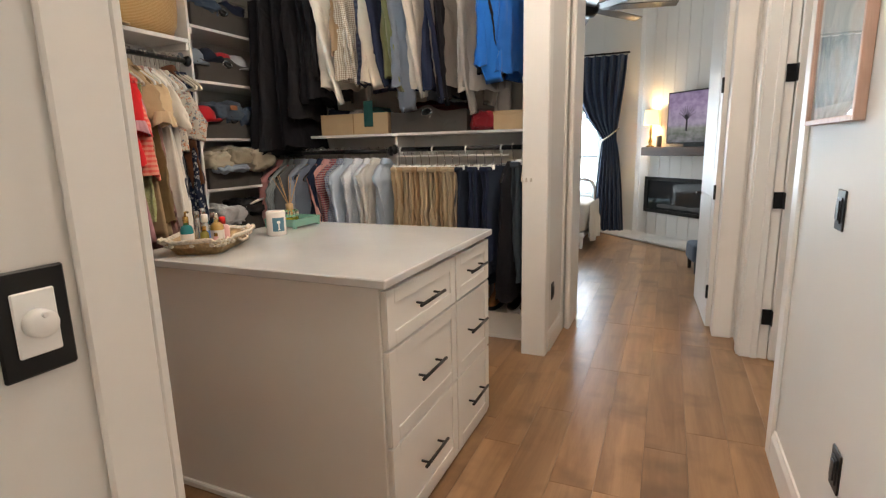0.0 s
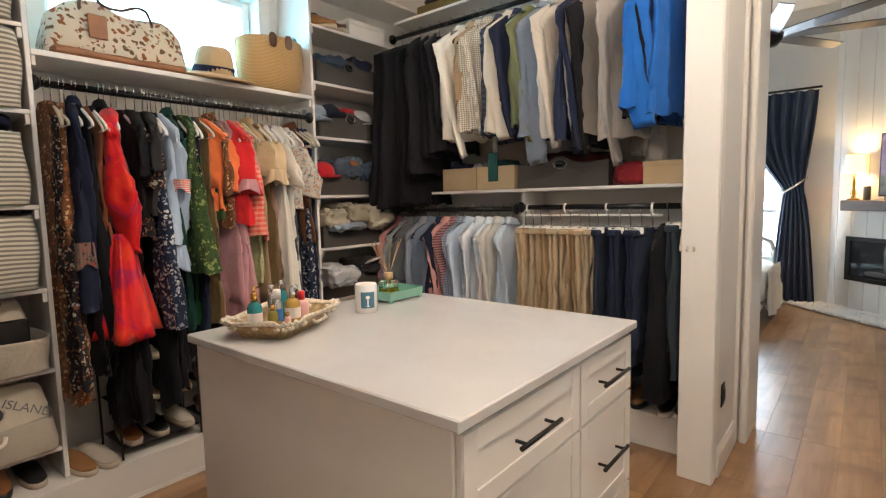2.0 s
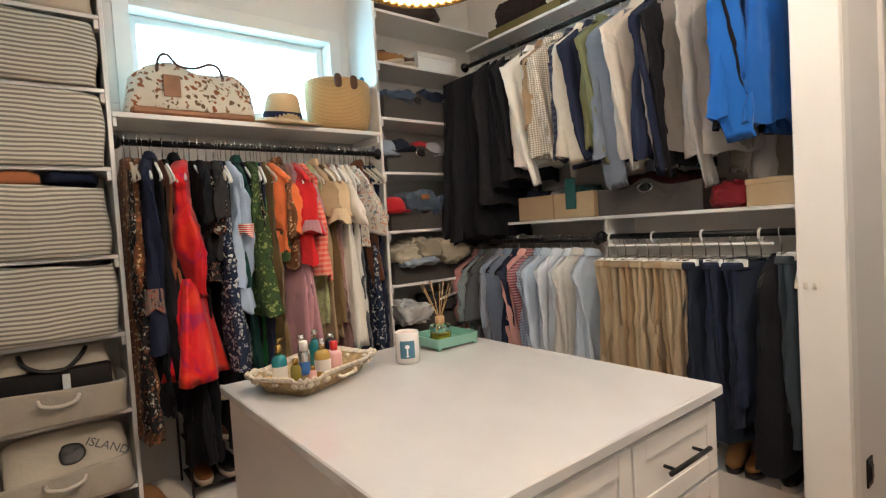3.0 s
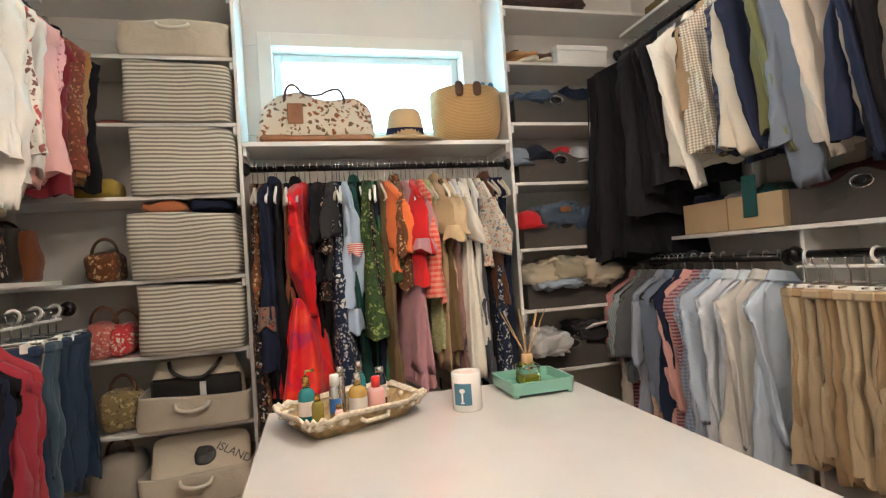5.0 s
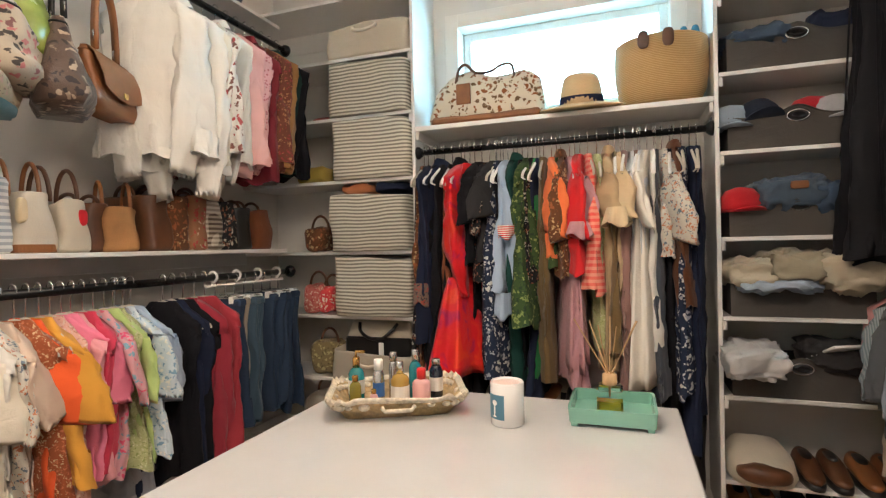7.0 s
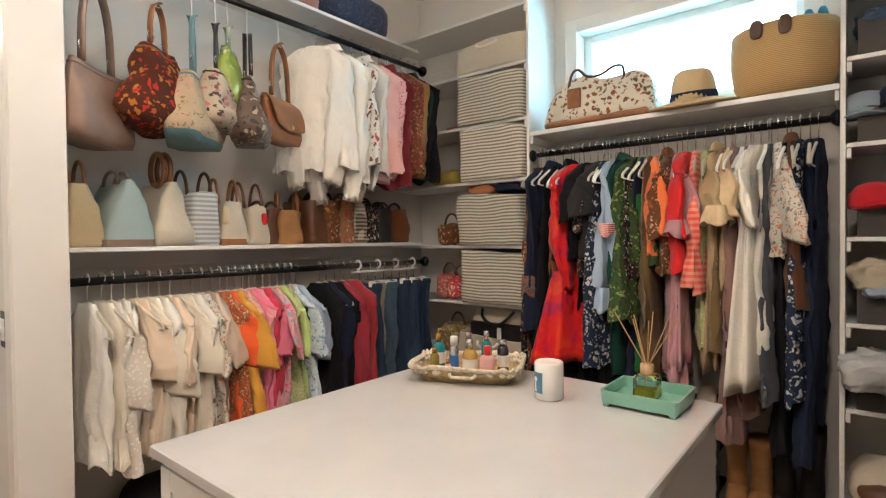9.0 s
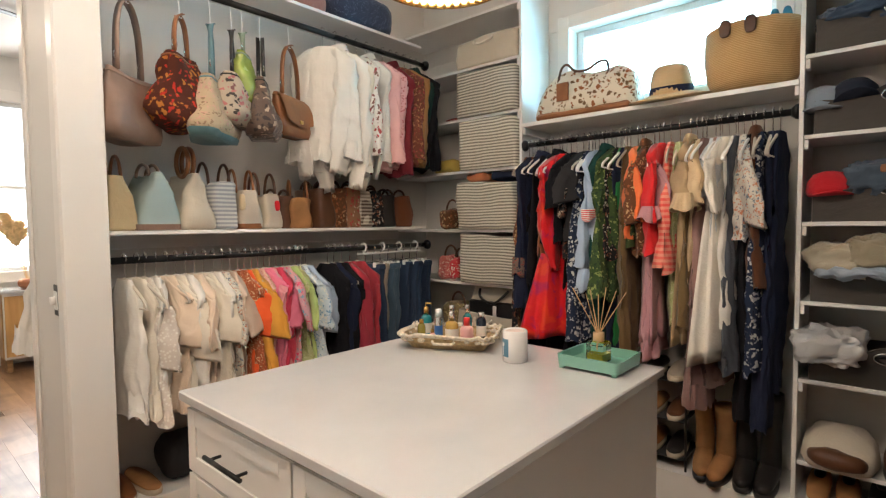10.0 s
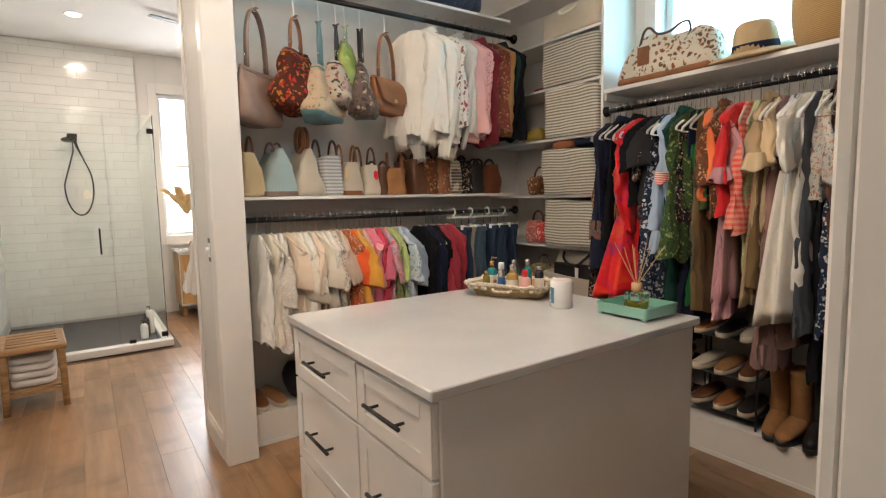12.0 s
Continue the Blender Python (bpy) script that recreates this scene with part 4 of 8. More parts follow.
for i, (y, mat, L, half, label) in enumerate(((2.50, fabric((0.30, 0.17, 0.15)), 1.42, 0.13, "long dusty mauve lace skirt"), (2.56, fabric((0.26, 0.16, 0.13)), 1.36, 0.12, "long brown gauze skirt"), (2.64, fabric((0.07, 0.08, 0.10)), 1.26, 0.16, "dark blue-grey denim skirt"), (2.70, BLACKC, 1.42, 0.12, "long plain black skirt"))):
    garment("skirt", label + " hung low", "clothing", mat, W(y), L, half, half * 1.2, 0.014, 0.03, 5, 0.012, None, None, 0, 0, False, "white", 90 + i, 0, 0.045, DRESS)
PINK = fabric((0.75, 0.33, 0.36))
SOUTH_LOW = [
    (-0.095, WHITEC, 0.76, None, "white gauze sleeveless blouse"), (-0.145, CREAM, 0.80, 0.60, "cream long-sleeved blouse"),
    (-0.18, fabric((0.68, 0.62, 0.55), "lace", (0.8, 0.77, 0.7)), 0.70, 0.35, "cream lace blouse"), (-0.225, WHITEC, 0.78, 0.55, "white cotton blouse"),
    (-0.27, fabric((0.74, 0.60, 0.46)), 0.60, 0.30, "pale peach blouse"), (-0.315, CREAM, 0.62, 0.35, "cream blouse"),
    (-0.36, WHITEC, 0.62, 0.34, "white blouse"), (-0.405, fabric((0.72, 0.58, 0.45)), 0.60, 0.28, "beige short-sleeved top"),
    (-0.45, CREAM, 0.58, 0.30, "cream short-sleeved top"), (-0.495, WHITEC, 0.58, 0.30, "white short-sleeved top"),
    (-0.54, LFLOR, 0.58, 0.28, "cream blouse with scattered flowers"), (-0.585, fabric((0.60, 0.46, 0.36)), 0.6, 0.26, "light tan top"),
    (-0.635, fabric((0.36, 0.10, 0.04), "floral", (0.7, 0.5, 0.3), (0.6, 0.2, 0.1), 1.2), 0.60, 0.3, "rust printed top"),
    (-0.685, fabric((0.80, 0.12, 0.03)), 0.60, 0.28, "vivid orange-red blouse"), (-0.735, fabric((0.68, 0.33, 0.05)), 0.58, 0.30, "mustard yellow blouse"),
    (-0.785, fabric((0.70, 0.40, 0.33), "floral", (0.75, 0.6, 0.5), (0.5, 0.2, 0.15), 1.2), 0.60, 0.28, "peach printed blouse"),
    (-0.83, fabric((0.80, 0.22, 0.33)), 0.58, 0.28, "rose pink blouse"), (-0.88, PINK, 0.58, 0.32, "soft pink blouse"),
    (-0.93, fabric((0.62, 0.05, 0.10)), 0.56, 0.3, "crimson pink top"), (-0.985, fabric((0.65, 0.35, 0.38), "floral", (0.75, 0.1, 0.2), (0.2, 0.4, 0.5), 0.8), 0.60, 0.3, "pink blouse with bold flowers"),
    (-1.04, fabric((0.42, 0.55, 0.20)), 0.58, 0.28, "lime green top"), (-1.09, GREENP, 0.6, 0.3, "pale green printed blouse"),
    (-1.14, fabric((0.55, 0.65, 0.72), "floral", (0.75, 0.75, 0.7), (0.2, 0.35, 0.5), 0.9), 0.6, 0.3, "pale blue floral blouse"),
    (-1.19, LBLUE, 0.6, 0.35, "light blue shirt"), (-1.10, fabric((0.30, 0.32, 0.36)), 0.84, 0.55, "long grey top"), (-1.15, NAVY, 0.82, 0.6, "long navy top"),
    (-1.20, BLACKC, 0.86, 0.55, "long black tunic"), (-1.25, NAVY, 0.84, 0.6, "long navy cardigan"), (-1.31, BLACKC, 0.86, 0.6, "long black dress"),
    (-1.37, fabric((0.33, 0.03, 0.05)), 0.88, 0.62, "long dark red dress"), (-1.43, fabric((0.36, 0.035, 0.05)), 0.90, 0.62, "long wine red dress"),
]
for i, (x, mat, L, sl, label) in enumerate(SOUTH_LOW):
    if x > -1.2:
        x = x if x > -0.60 else -0.60 + (x + 0.60) * 0.76
        L = 0.70 + 0.03 * (i % 3) if i < 6 else L + 0.10
    garment("blouse", label + " on a cream hanger", "clothing", mat, S(x, None, 10 + 12 * math.sin(i * 1.7)), L, 0.135 if i < 6 else 0.15, 0.165 if i < 6 else 0.175, 0.013, 0.026, 4, 0.011, None if i < 2 else sl if i < 6 or i % 3 else 0.52, None, 0.0, 0.018, False, "cream", 100 + i, 0, 0.045, "tops on the lower rod")
DENIM, DENIM2 = fabric((0.03, 0.05, 0.09)), fabric((0.05, 0.09, 0.13))
for i, (x, mat, L, label) in enumerate(((-1.50, DENIM, 0.73, "dark navy jeans"), (-1.565, fabric((0.30, 0.26, 0.21)), 0.70, "grey-beige trousers"), (-1.63, DENIM2, 0.72, "blue denim jeans"),
                                        (-1.70, DENIM2, 0.74, "blue denim jeans"), (-1.77, DENIM, 0.73, "dark navy jeans"), (-1.84, DENIM, 0.73, "dark navy jeans"), (-1.91, DENIM, 0.73, "dark navy jeans"), (-1.98, DENIM, 0.73, "dark navy jeans"))):
    trousers(label + " hung from the waist", mat, S(x, RSL[1] - 0.02), L, 0.16, i, "jeans on the lower rod", "jeans")

PINKL = fabric((0.76, 0.42, 0.42), "lace", (0.55, 0.18, 0.2), None, 1.0)
SOUTH_UP = [
    (-1.20, WHITEC, 0.78, 0.72, "white gathered blouse with wide sleeves", 0.03, 0.26), (-1.29, WHITEC, 0.82, 0.80, "white peasant blouse", 0.03, 0.25),
    (-1.38, CREAM, 0.78, 0.76, "cream blouse with long sleeves", 0.02, 0.24), (-1.46, fabric((0.76, 0.72, 0.66), "floral", (0.22, 0.1, 0.08), (0.45, 0.08, 0.08), 0.6), 0.74, 0.70, "white blouse with dark red embroidery", 0.015, 0.24),
    (-1.54, WHITEC, 0.76, 0.7, "white cotton blouse", 0.015, 0.23), (-1.61, fabric((0.78, 0.45, 0.43)), 0.76, 0.7, "pale pink blouse", 0.01, 0.23),
    (-1.68, PINKL, 0.74, 0.66, "pink eyelet blouse", 0.008, 0.22), (-1.75, fabric((0.20, 0.02, 0.03)), 0.80, 0.65, "dark burgundy blouse", 0, 0.2),
    (-1.81, fabric((0.16, 0.05, 0.03), "floral", (0.4, 0.2, 0.1), (0.3, 0.05, 0.05), 0.9), 0.76, 0.6, "russet printed blouse", 0, 0.2), (-1.88, fabric((0.36, 0.19, 0.07)), 0.76, 0.6, "ochre brown blouse", 0, 0.2),
    (-1.95, fabric((0.02, 0.05, 0.045)), 0.74, 0.6, "dark green blouse", 0, 0.2), (-2.01, BLACKC, 0.76, 0.6, "black blouse", 0, 0.2),
]
for i, (x, mat, L, sl, label, puff, hem) in enumerate(SOUTH_UP):
    garment("blouse", label + " on the upper rod", "clothing", mat, S(x, RSU[1], 6 * math.sin(i * 2.1) + 14 + max(0, 24 - 10 * i)), L, 0.19, hem, 0.018, 0.04, 5.5, 0.012, sl, None, puff, -0.02, i % 3 == 1, "white", 160 + i, 0.01 if i < 5 else 0, 0.05, "blouses on the upper rod")

MEN = "menswear on the upper rod"
GING = fabric((0.72, 0.68, 0.60), "check", (0.30, 0.24, 0.16), None, 2.6)
NORTH_UP = [
    (-1.47, fabric((0.78, 0.75, 0.68)), 0.80, 0.82, "white button-up shirt", 8), (-1.38, fabric((0.40, 0.27, 0.16)), 0.58, None, "tan folded trousers", 0),
    (-1.32, GING, 0.78, None, "brown gingham shirt", 0), (-1.24, GING, 0.78, 0.66, "brown gingham shirt", 4), (-1.17, fabric((0.03, 0.035, 0.06), "plaid", (0.10, 0.11, 0.14), (0.05, 0.06, 0.1), 1.0), 0.84, 0.7, "navy plaid shirt", 0),
    (-1.08, fabric((0.55, 0.50, 0.41)), 0.80, 0.74, "cream knit pullover", 4), (-1.02, NAVY, 0.84, 0.7, "navy pullover", 0), (-0.95, fabric((0.15, 0.16, 0.075)), 0.80, 0.7, "olive green pullover", 4),
    (-0.85, fabric((0.16, 0.19, 0.24)), 0.82, 0.88, "slate blue hooded sweatshirt", 12), (-0.74, fabric((0.50, 0.46, 0.40)), 0.84, 0.78, "oatmeal knit pullover", 2), (-0.65, NAVY, 0.86, 0.8, "navy zip jacket", 0),
    (-0.58, BLACKC, 0.9, 0.8, "black jacket", 0), (-0.49, fabric((0.17, 0.155, 0.14)), 0.84, 0.82, "grey softshell jacket", 24), (-0.36, fabric((0.33, 0.31, 0.29)), 0.88, 0.90, "light grey rain jacket", 22),
    (-0.27, BLACKC, 0.8, 0.7, "black jacket", 0), (-0.20, fabric((0.008, 0.11, 0.42)), 0.78, 0.72, "bright blue rain jacket", -4), (-0.10, fabric((0.008, 0.10, 0.38)), 0.80, None, "bright blue rain jacket", 2),
]
for i, (x, mat, L, sl, label, turn) in enumerate(NORTH_UP):
    garment("jacket" if "jacket" in label else "shirt", label + " on a hanger", "clothing", mat, N(x, RNU[1], -16 - turn + 8 * math.sin(i * 1.9)), L, 0.20 + 0.03 * (i % 3 == 0), 0.225, 0.024, 0.036, 3.5, 0.009, sl, None, 0.012 if "jacket" in label else 0.006, 0.035, True, "black", 200 + i, 0, 0.05, MEN)
for i, (x, L) in enumerate(((-2.04, 1.27), (-1.95, 1.30), (-1.86, 1.26), (-1.77, 1.05), (-1.68, 0.95), (-1.58, 0.92))):
    b = garment("garment_bag" if i < 3 else "jacket", "long black garment bag with a zip" if i < 3 else "dark charcoal suit jacket", "garment bag" if i < 3 else "clothing", fabric((0.018, 0.018, 0.021)) if i % 2 else BLACKC, N(x, RNU[1]), L, 0.26, 0.27, 0.03, 0.04, 2.5, 0.007,
                None if i < 3 else 0.62, None, 0, 0.0, False, "black", 240 + i, 0, 0.05, "dark suits and garment bags")
    if i < 3:
        part("zip", M().tube([(0.262, 0.0, -0.20), (0.268, 0.004, -0.5), (0.27, 0.0, -0.9), (0.268, 0, -L + 0.05)], 0.004, 6), BLACKC, b, "long black zip")

MEN2 = "shirts on the lower rod"
SHIRT_BLUE = [fabric((0.42, 0.50, 0.60)), fabric((0.50, 0.55, 0.62), "vstripe", (0.62, 0.66, 0.70), None, 4), fabric((0.46, 0.53, 0.62), "check", (0.6, 0.65, 0.7), None, 4)]
NORTH_LOW = [(-2.08, fabric((0.60, 0.28, 0.27)), "salmon pink"), (-2.02, fabric((0.35, 0.40, 0.42), "vstripe", (0.2, 0.25, 0.27), None, 3), "grey striped"), (-1.96, fabric((0.13, 0.14, 0.13)), "dark grey-green"), (-1.90, fabric((0.10, 0.11, 0.12)), "dark grey"),
             (-1.83, fabric((0.25, 0.28, 0.34)), "slate blue"), (-1.76, fabric((0.16, 0.20, 0.27)), "steel blue"), (-1.69, NAVY, "navy"), (-1.62, fabric((0.62, 0.33, 0.30)), "pink"),
             (-1.55, fabric((0.30, 0.05, 0.06), "plaid", (0.55, 0.45, 0.40), (0.10, 0.08, 0.16), 2.0), "red plaid"), (-1.49, fabric((0.20, 0.26, 0.38), "plaid", (0.4, 0.4, 0.42), (0.1, 0.12, 0.2), 2.0), "blue plaid"),
             (-1.42, SHIRT_BLUE[0], "light blue"), (-1.34, SHIRT_BLUE[1], "pale blue striped"), (-1.26, SHIRT_BLUE[2], "pale blue checked"), (-1.18, fabric((0.50, 0.49, 0.46)), "pale grey"), (-1.11, SHIRT_BLUE[0], "light blue")]
for i, (x, mat, label) in enumerate(NORTH_LOW):
    garment("shirt", label + " collared shirt on a hanger", "clothing", mat, N(x, None, -14 + 8 * math.sin(i * 2.3)), (0.66 if i < 4 else 0.86 if i < 8 else 0.95), 0.20, 0.21, 0.018, 0.028, 3.5, 0.010, 0.40 if i < 5 else 0.64, None, 0.004, 0.03, True, "black", 300 + i, 0, 0.048, MEN2)
LOWER = [(-2.05, fabric((0.62, 0.55, 0.46)), 0.88, "cream cotton"), (-1.99, fabric((0.24, 0.03, 0.05), "plaid", (0.45, 0.30, 0.28), (0.10, 0.05, 0.08), 1.6), 0.92, "dark red plaid"), (-1.93, fabric((0.55, 0.24, 0.13)), 0.95, "soft orange"),
         (-1.87, fabric((0.25, 0.42, 0.50)), 1.02, "pale teal"), (-1.79, fabric((0.60, 0.38, 0.25), "check", (0.66, 0.48, 0.34), None, 1.6), 1.06, "peach checked"), (-1.72, fabric((0.50, 0.22, 0.22)), 1.10, "faded rose")]
for i, (x, mat, L, label) in enumerate(LOWER):
    garment("shirt", label + " shirt showing below its neighbours", "clothing", mat, N(x, None, 6 * math.sin(i * 1.3)), L, 0.15, 0.17, 0.014, 0.024, 4, 0.011, None, None, 0, 0, False, "black", 360 + i, 0, 0.045, MEN2)
KH = [fabric((0.33, 0.23, 0.13)), fabric((0.42, 0.33, 0.21)), fabric((0.36, 0.28, 0.18))]
for i, x in enumerate((-1.00, -0.945, -0.89, -0.82, -0.755, -0.69, -0.63, -0.57, -0.52)):
    trousers("khaki cotton trousers hung from the waist", KH[i % 3], N(x, RNL[1] - 0.03), 0.76 + 0.05 * (i % 2), 0.17, 30 + i, "trousers on the rack")
for i, x in enumerate((-0.455, -0.39, -0.33, -0.27, -0.21)):
    trousers("dark navy trousers hung from the waist", NAVY if i % 2 else fabric((0.02, 0.028, 0.045)), N(x, RNL[1] - 0.03), 0.72 + 0.12 * (i % 3), 0.17, 50 + i, "trousers on the rack")
trousers("faded dark denim jeans hung long", fabric((0.045, 0.06, 0.075)), N(-0.06, RNL[1]), 0.92, 0.16, 61, "", "jeans")
garment("dress", "long black coat hung low", "clothing", BLACKC, N(-0.13, RNL[1]), 1.02, 0.2, 0.22, 0.03, 0.05, 3, 0.012, None, None, 0, 0, False, "black", 340)
for k, x in enumerate((-0.05, -0.02, 0.01)):
    hang(N(x, RNL[1], 10), "cream")
# white rail racks that carry the trousers
for wall, x0, x1, yy, zz in ((-1, -1.03, -0.16, RNL[0], RNL[1]), (1, -2.02, -1.44, RSL[0], RSL[1])):
    r = thing("trouser_rack", "white hanging trouser rack with steel pegs", "rack", None)
    part("rail", M().box((x0, yy - 0.30 * 0 - 0.008, zz - 0.045), (x1, yy + 0.008, zz - 0.033), 0.002), WHITEP, r)
    for k in range(4):
        xx = x0 + 0.05 + (x1 - x0 - 0.1) * k / 3
        ring = [(xx, yy + 0.024 * math.sin(2 * math.pi * q / 14), zz + 0.004 + 0.024 * math.cos(2 * math.pi * q / 14)) for q in range(15)]
        part("loop", M().tube(ring, 0.006, 6).box((xx - 0.006, yy - 0.006, zz - 0.036), (xx + 0.006, yy + 0.006, zz - 0.02), 0.001), WHITEP, r)

# ---- island ----
isl = thing("island_cabinet", "pale greige closet island with six shaker drawers", "cabinet", (-0.56, 2.1, 0))
part("body", M().box((-0.59, -0.515, Z0), (0.575, 0.515, 0.868), 0.004), CABINET, isl)
part("base_trim", M().box((-0.605, -0.53, Z0), (0.585, 0.53, Z0 + 0.03), 0.006), TRIM, isl)
for z0, z1 in ((0.655, 0.852), (0.305, 0.645), (-0.05, 0.295)):
    for y0, y1 in ((-0.508, 0.072), (0.082, 0.508)):
        d = part("drawer", M().box((0.576, y0, z0), (0.594, y1, z1), 0.002), CABINET, isl)
        fr = M()
        wdt = 0.052
        fr.box((0.5942, y0, z0), (0.600, y0 + wdt, z1), 0.0015).box((0.5942, y1 - wdt, z0), (0.600, y1, z1), 0.0015)
        fr.box((0.5942, y0 + wdt, z0), (0.600, y1 - wdt, z0 + wdt), 0.0015).box((0.5942, y0 + wdt, z1 - wdt), (0.600, y1 - wdt, z1), 0.0015)
        part("frame", fr, CABINET, d)
        yc, zc = (y0 + y1) / 2, (z0 + z1) / 2 + 0.005
        h = M().tube([(0.632, yc - 0.105, zc), (0.632, yc + 0.105, zc)], 0.0065, 10)
        for s in (-1, 1):
            h.tube([(0.598, yc + s * 0.075, zc), (0.632, yc + s * 0.075, zc)], 0.005, 8)
        part("handle", h, BLACK, d, "black bar drawer pull", True)
tagged(part("worktop", M().box((-1.168, 1.562, 0.869), (0.053, 2.632, 0.90), 0.004), QUARTZ), "glossy white quartz top on the closet island", "worktop")

# ---- loose things: helpers ----
def sgnpow(v, p):
    return math.copysign(abs(v) ** p, v)


def soft(c, size, e=0.4, amp=0.0, seed=0, n=28, rows=12, freq=9.0, ev=None):
    """A rounded, slightly lumpy box of the given full size about c."""
    ev = ev or e
    rings = []
    off = Vector((seed * 3.1, seed * 1.7, seed * 0.9))
    for i in range(rows + 1):
        b = -math.pi / 2 + math.pi * i / rows
        cb, sb = sgnpow(math.cos(b), ev), sgnpow(math.sin(b), ev)
        ring = []
        for j in range(n):
            a = 2 * math.pi * j / n
            p = Vector((0.5 * size[0] * cb * sgnpow(math.cos(a), e), 0.5 * size[1] * cb * sgnpow(math.sin(a), e), 0.5 * size[2] * sb))
            if amp:
                p += p.normalized() * amp * noise.noise((p + off) * freq)
                p.z += 0.6 * amp * noise.noise((p + off) * freq * 2.1)
            ring.append(tuple(p + Vector(c)))
        rings.append(ring)
    return M().loft(rings, True, True, True)


def ring_rect(w, d, z, e=0.3, n=32, cx=0.0, cy=0.0):
    return [(cx + 0.5 * w * sgnpow(math.cos(2 * math.pi * k / n), e), cy + 0.5 * d * sgnpow(math.sin(2 * math.pi * k / n), e), z) for k in range(n)]


def handle_arc(w, h, z, y=0.0, r=0.008, n=14, flat=1.0):
    return M().tube([(0.5 * w * math.cos(math.pi * k / n), y, z + h * math.sin(math.pi * k / n) ** flat) for k in range(n + 1)], r, 8)


LEATHER = surface("tan_leather", (0.25, 0.095, 0.032), 0.42, vary=0.18, scale=12, fine=180, relief=0.2)
BROWNL = surface("brown_leather", (0.10, 0.04, 0.018), 0.42, vary=0.25, scale=12, fine=180, relief=0.2)
BLACKL = surface("black_leather", (0.014, 0.013, 0.013), 0.35, vary=0.25, scale=12, fine=180, relief=0.2)
TAUPE = surface("taupe_leather", (0.24, 0.155, 0.115), 0.38, vary=0.12, scale=10, fine=150, relief=0.2)
CANVAS = fabric((0.55, 0.49, 0.39))
OATM = fabric((0.47, 0.42, 0.34))
STRAW = fabric((0.42, 0.25, 0.10), "stripe", (0.56, 0.38, 0.18), None, 3.2)
STRAWP = fabric((0.62, 0.46, 0.27), "stripe", (0.52, 0.37, 0.20), None, 12.0)
TICKING = fabric((0.64, 0.60, 0.50), "ticking", (0.235, 0.215, 0.18), None, 1.12)
ROPE = fabric((0.72, 0.66, 0.56))
SUEDE = surface("tan_suede", (0.33, 0.16, 0.06), 0.9, vary=0.15, scale=14, fine=200, relief=0.25)
CARDB = surface("cardboard", (0.50, 0.37, 0.22), 0.75, vary=0.06, scale=6, fine=90, relief=0.08)
BLUEL = surface("pale_blue_canvas", (0.38, 0.48, 0.47), 0.8, vary=0.08)
GOLD_CLASP = surface("brass_clasp", (0.55, 0.36, 0.12), 0.3, 0.9, vary=0.1, relief=0)
RUBBER = surface("cream_rubber_sole", (0.55, 0.47, 0.36), 0.6, vary=0.1)


def storage_bin(at, w, d, h, mat, label, bulge=0.012, seed=0, kind="storage_bin"):
    """Soft fabric bin with sagging sides; x is across the shelf."""
    b = thing(kind, label, "storage bin", at)
    r = np.random.RandomState(seed)
    ph = r.uniform(0, 6, 4)
    rings = []
    for i in range(13):
        s = i / 12
        k = 1 + bulge * 4 * s * (1 - s)
        ring = ring_rect(w * k, d * k, h * s, 0.22, 48)
        ring = [(x + 0.008 * math.sin(9 * z + 14 * y + ph[0]) * min(1, 4 * s), y + 0.010 * math.sin(13 * z + 6 * x + ph[1]) * min(1, 3 * s), z + s * (0.012 * math.sin(7 * x + ph[2]) + 0.010 * math.sin(9 * y + ph[3]) - 0.012)) for x, y, z in ring]
        rings.append(ring)
    inner = [[(x * 0.96, y * 0.96, z) for x, y, z in rings[-1]], [(x * 0.95, y * 0.95, z - 0.06) for x, y, z in rings[-1]]]
    part("body", M().loft(rings + inner, True, True, True), mat, b, "", True)
    return b


def rope_handle(b, x, z, w=0.1):
    part("handle", M().cord([(x, -w, z), (x + 0.022, -w * 0.8, z - 0.022), (x + 0.03, 0, z - 0.034), (x + 0.022, w * 0.8, z - 0.022), (x, w, z)], 0.009, 8), ROPE, b, "looped white rope handle", True)


# tower bins: striped ones, then canvas ones with rope handles
for k, (z, h) in enumerate(((2.15, 0.325), (1.785, 0.335), (1.372, 0.345), (1.0, 0.345))):
    b = storage_bin((-2.305, 1.118 + 0.012 * (k % 2), z), 0.36, 0.50 - 0.015 * (k % 2), h, TICKING, "cream fabric storage bin with thin dark stripes", 0.025, k)
    tagged(b, "", "", "striped storage bins")
tagged(part("folded_clothes", soft((-2.30, 1.02, 1.735), (0.28, 0.22, 0.06), 0.4, 0.03, 3), fabric((0.45, 0.16, 0.07)), None, "", True), "rust orange cloth folded in a striped bin", "clothing")
tagged(part("folded_clothes", soft((-2.30, 1.24, 1.735), (0.28, 0.2, 0.06), 0.4, 0.03, 4), NAVY, None, "", True), "navy cloth folded in a striped bin", "clothing")
b = storage_bin((-2.31, 1.12, 2.49), 0.34, 0.52, 0.20, CANVAS, "beige canvas storage bin with a white rope handle", 0.01, 9)
rope_handle(b, 0.175, 0.16, 0.075)
for k, z in enumerate((0.632, 0.262)):
    b = storage_bin((-2.30, 1.12, z), 0.36, 0.53, 0.165, OATM, "grey-beige canvas storage bin with a rope handle", 0.01, 12 + k)
    rope_handle(b, 0.187, 0.125, 0.075)
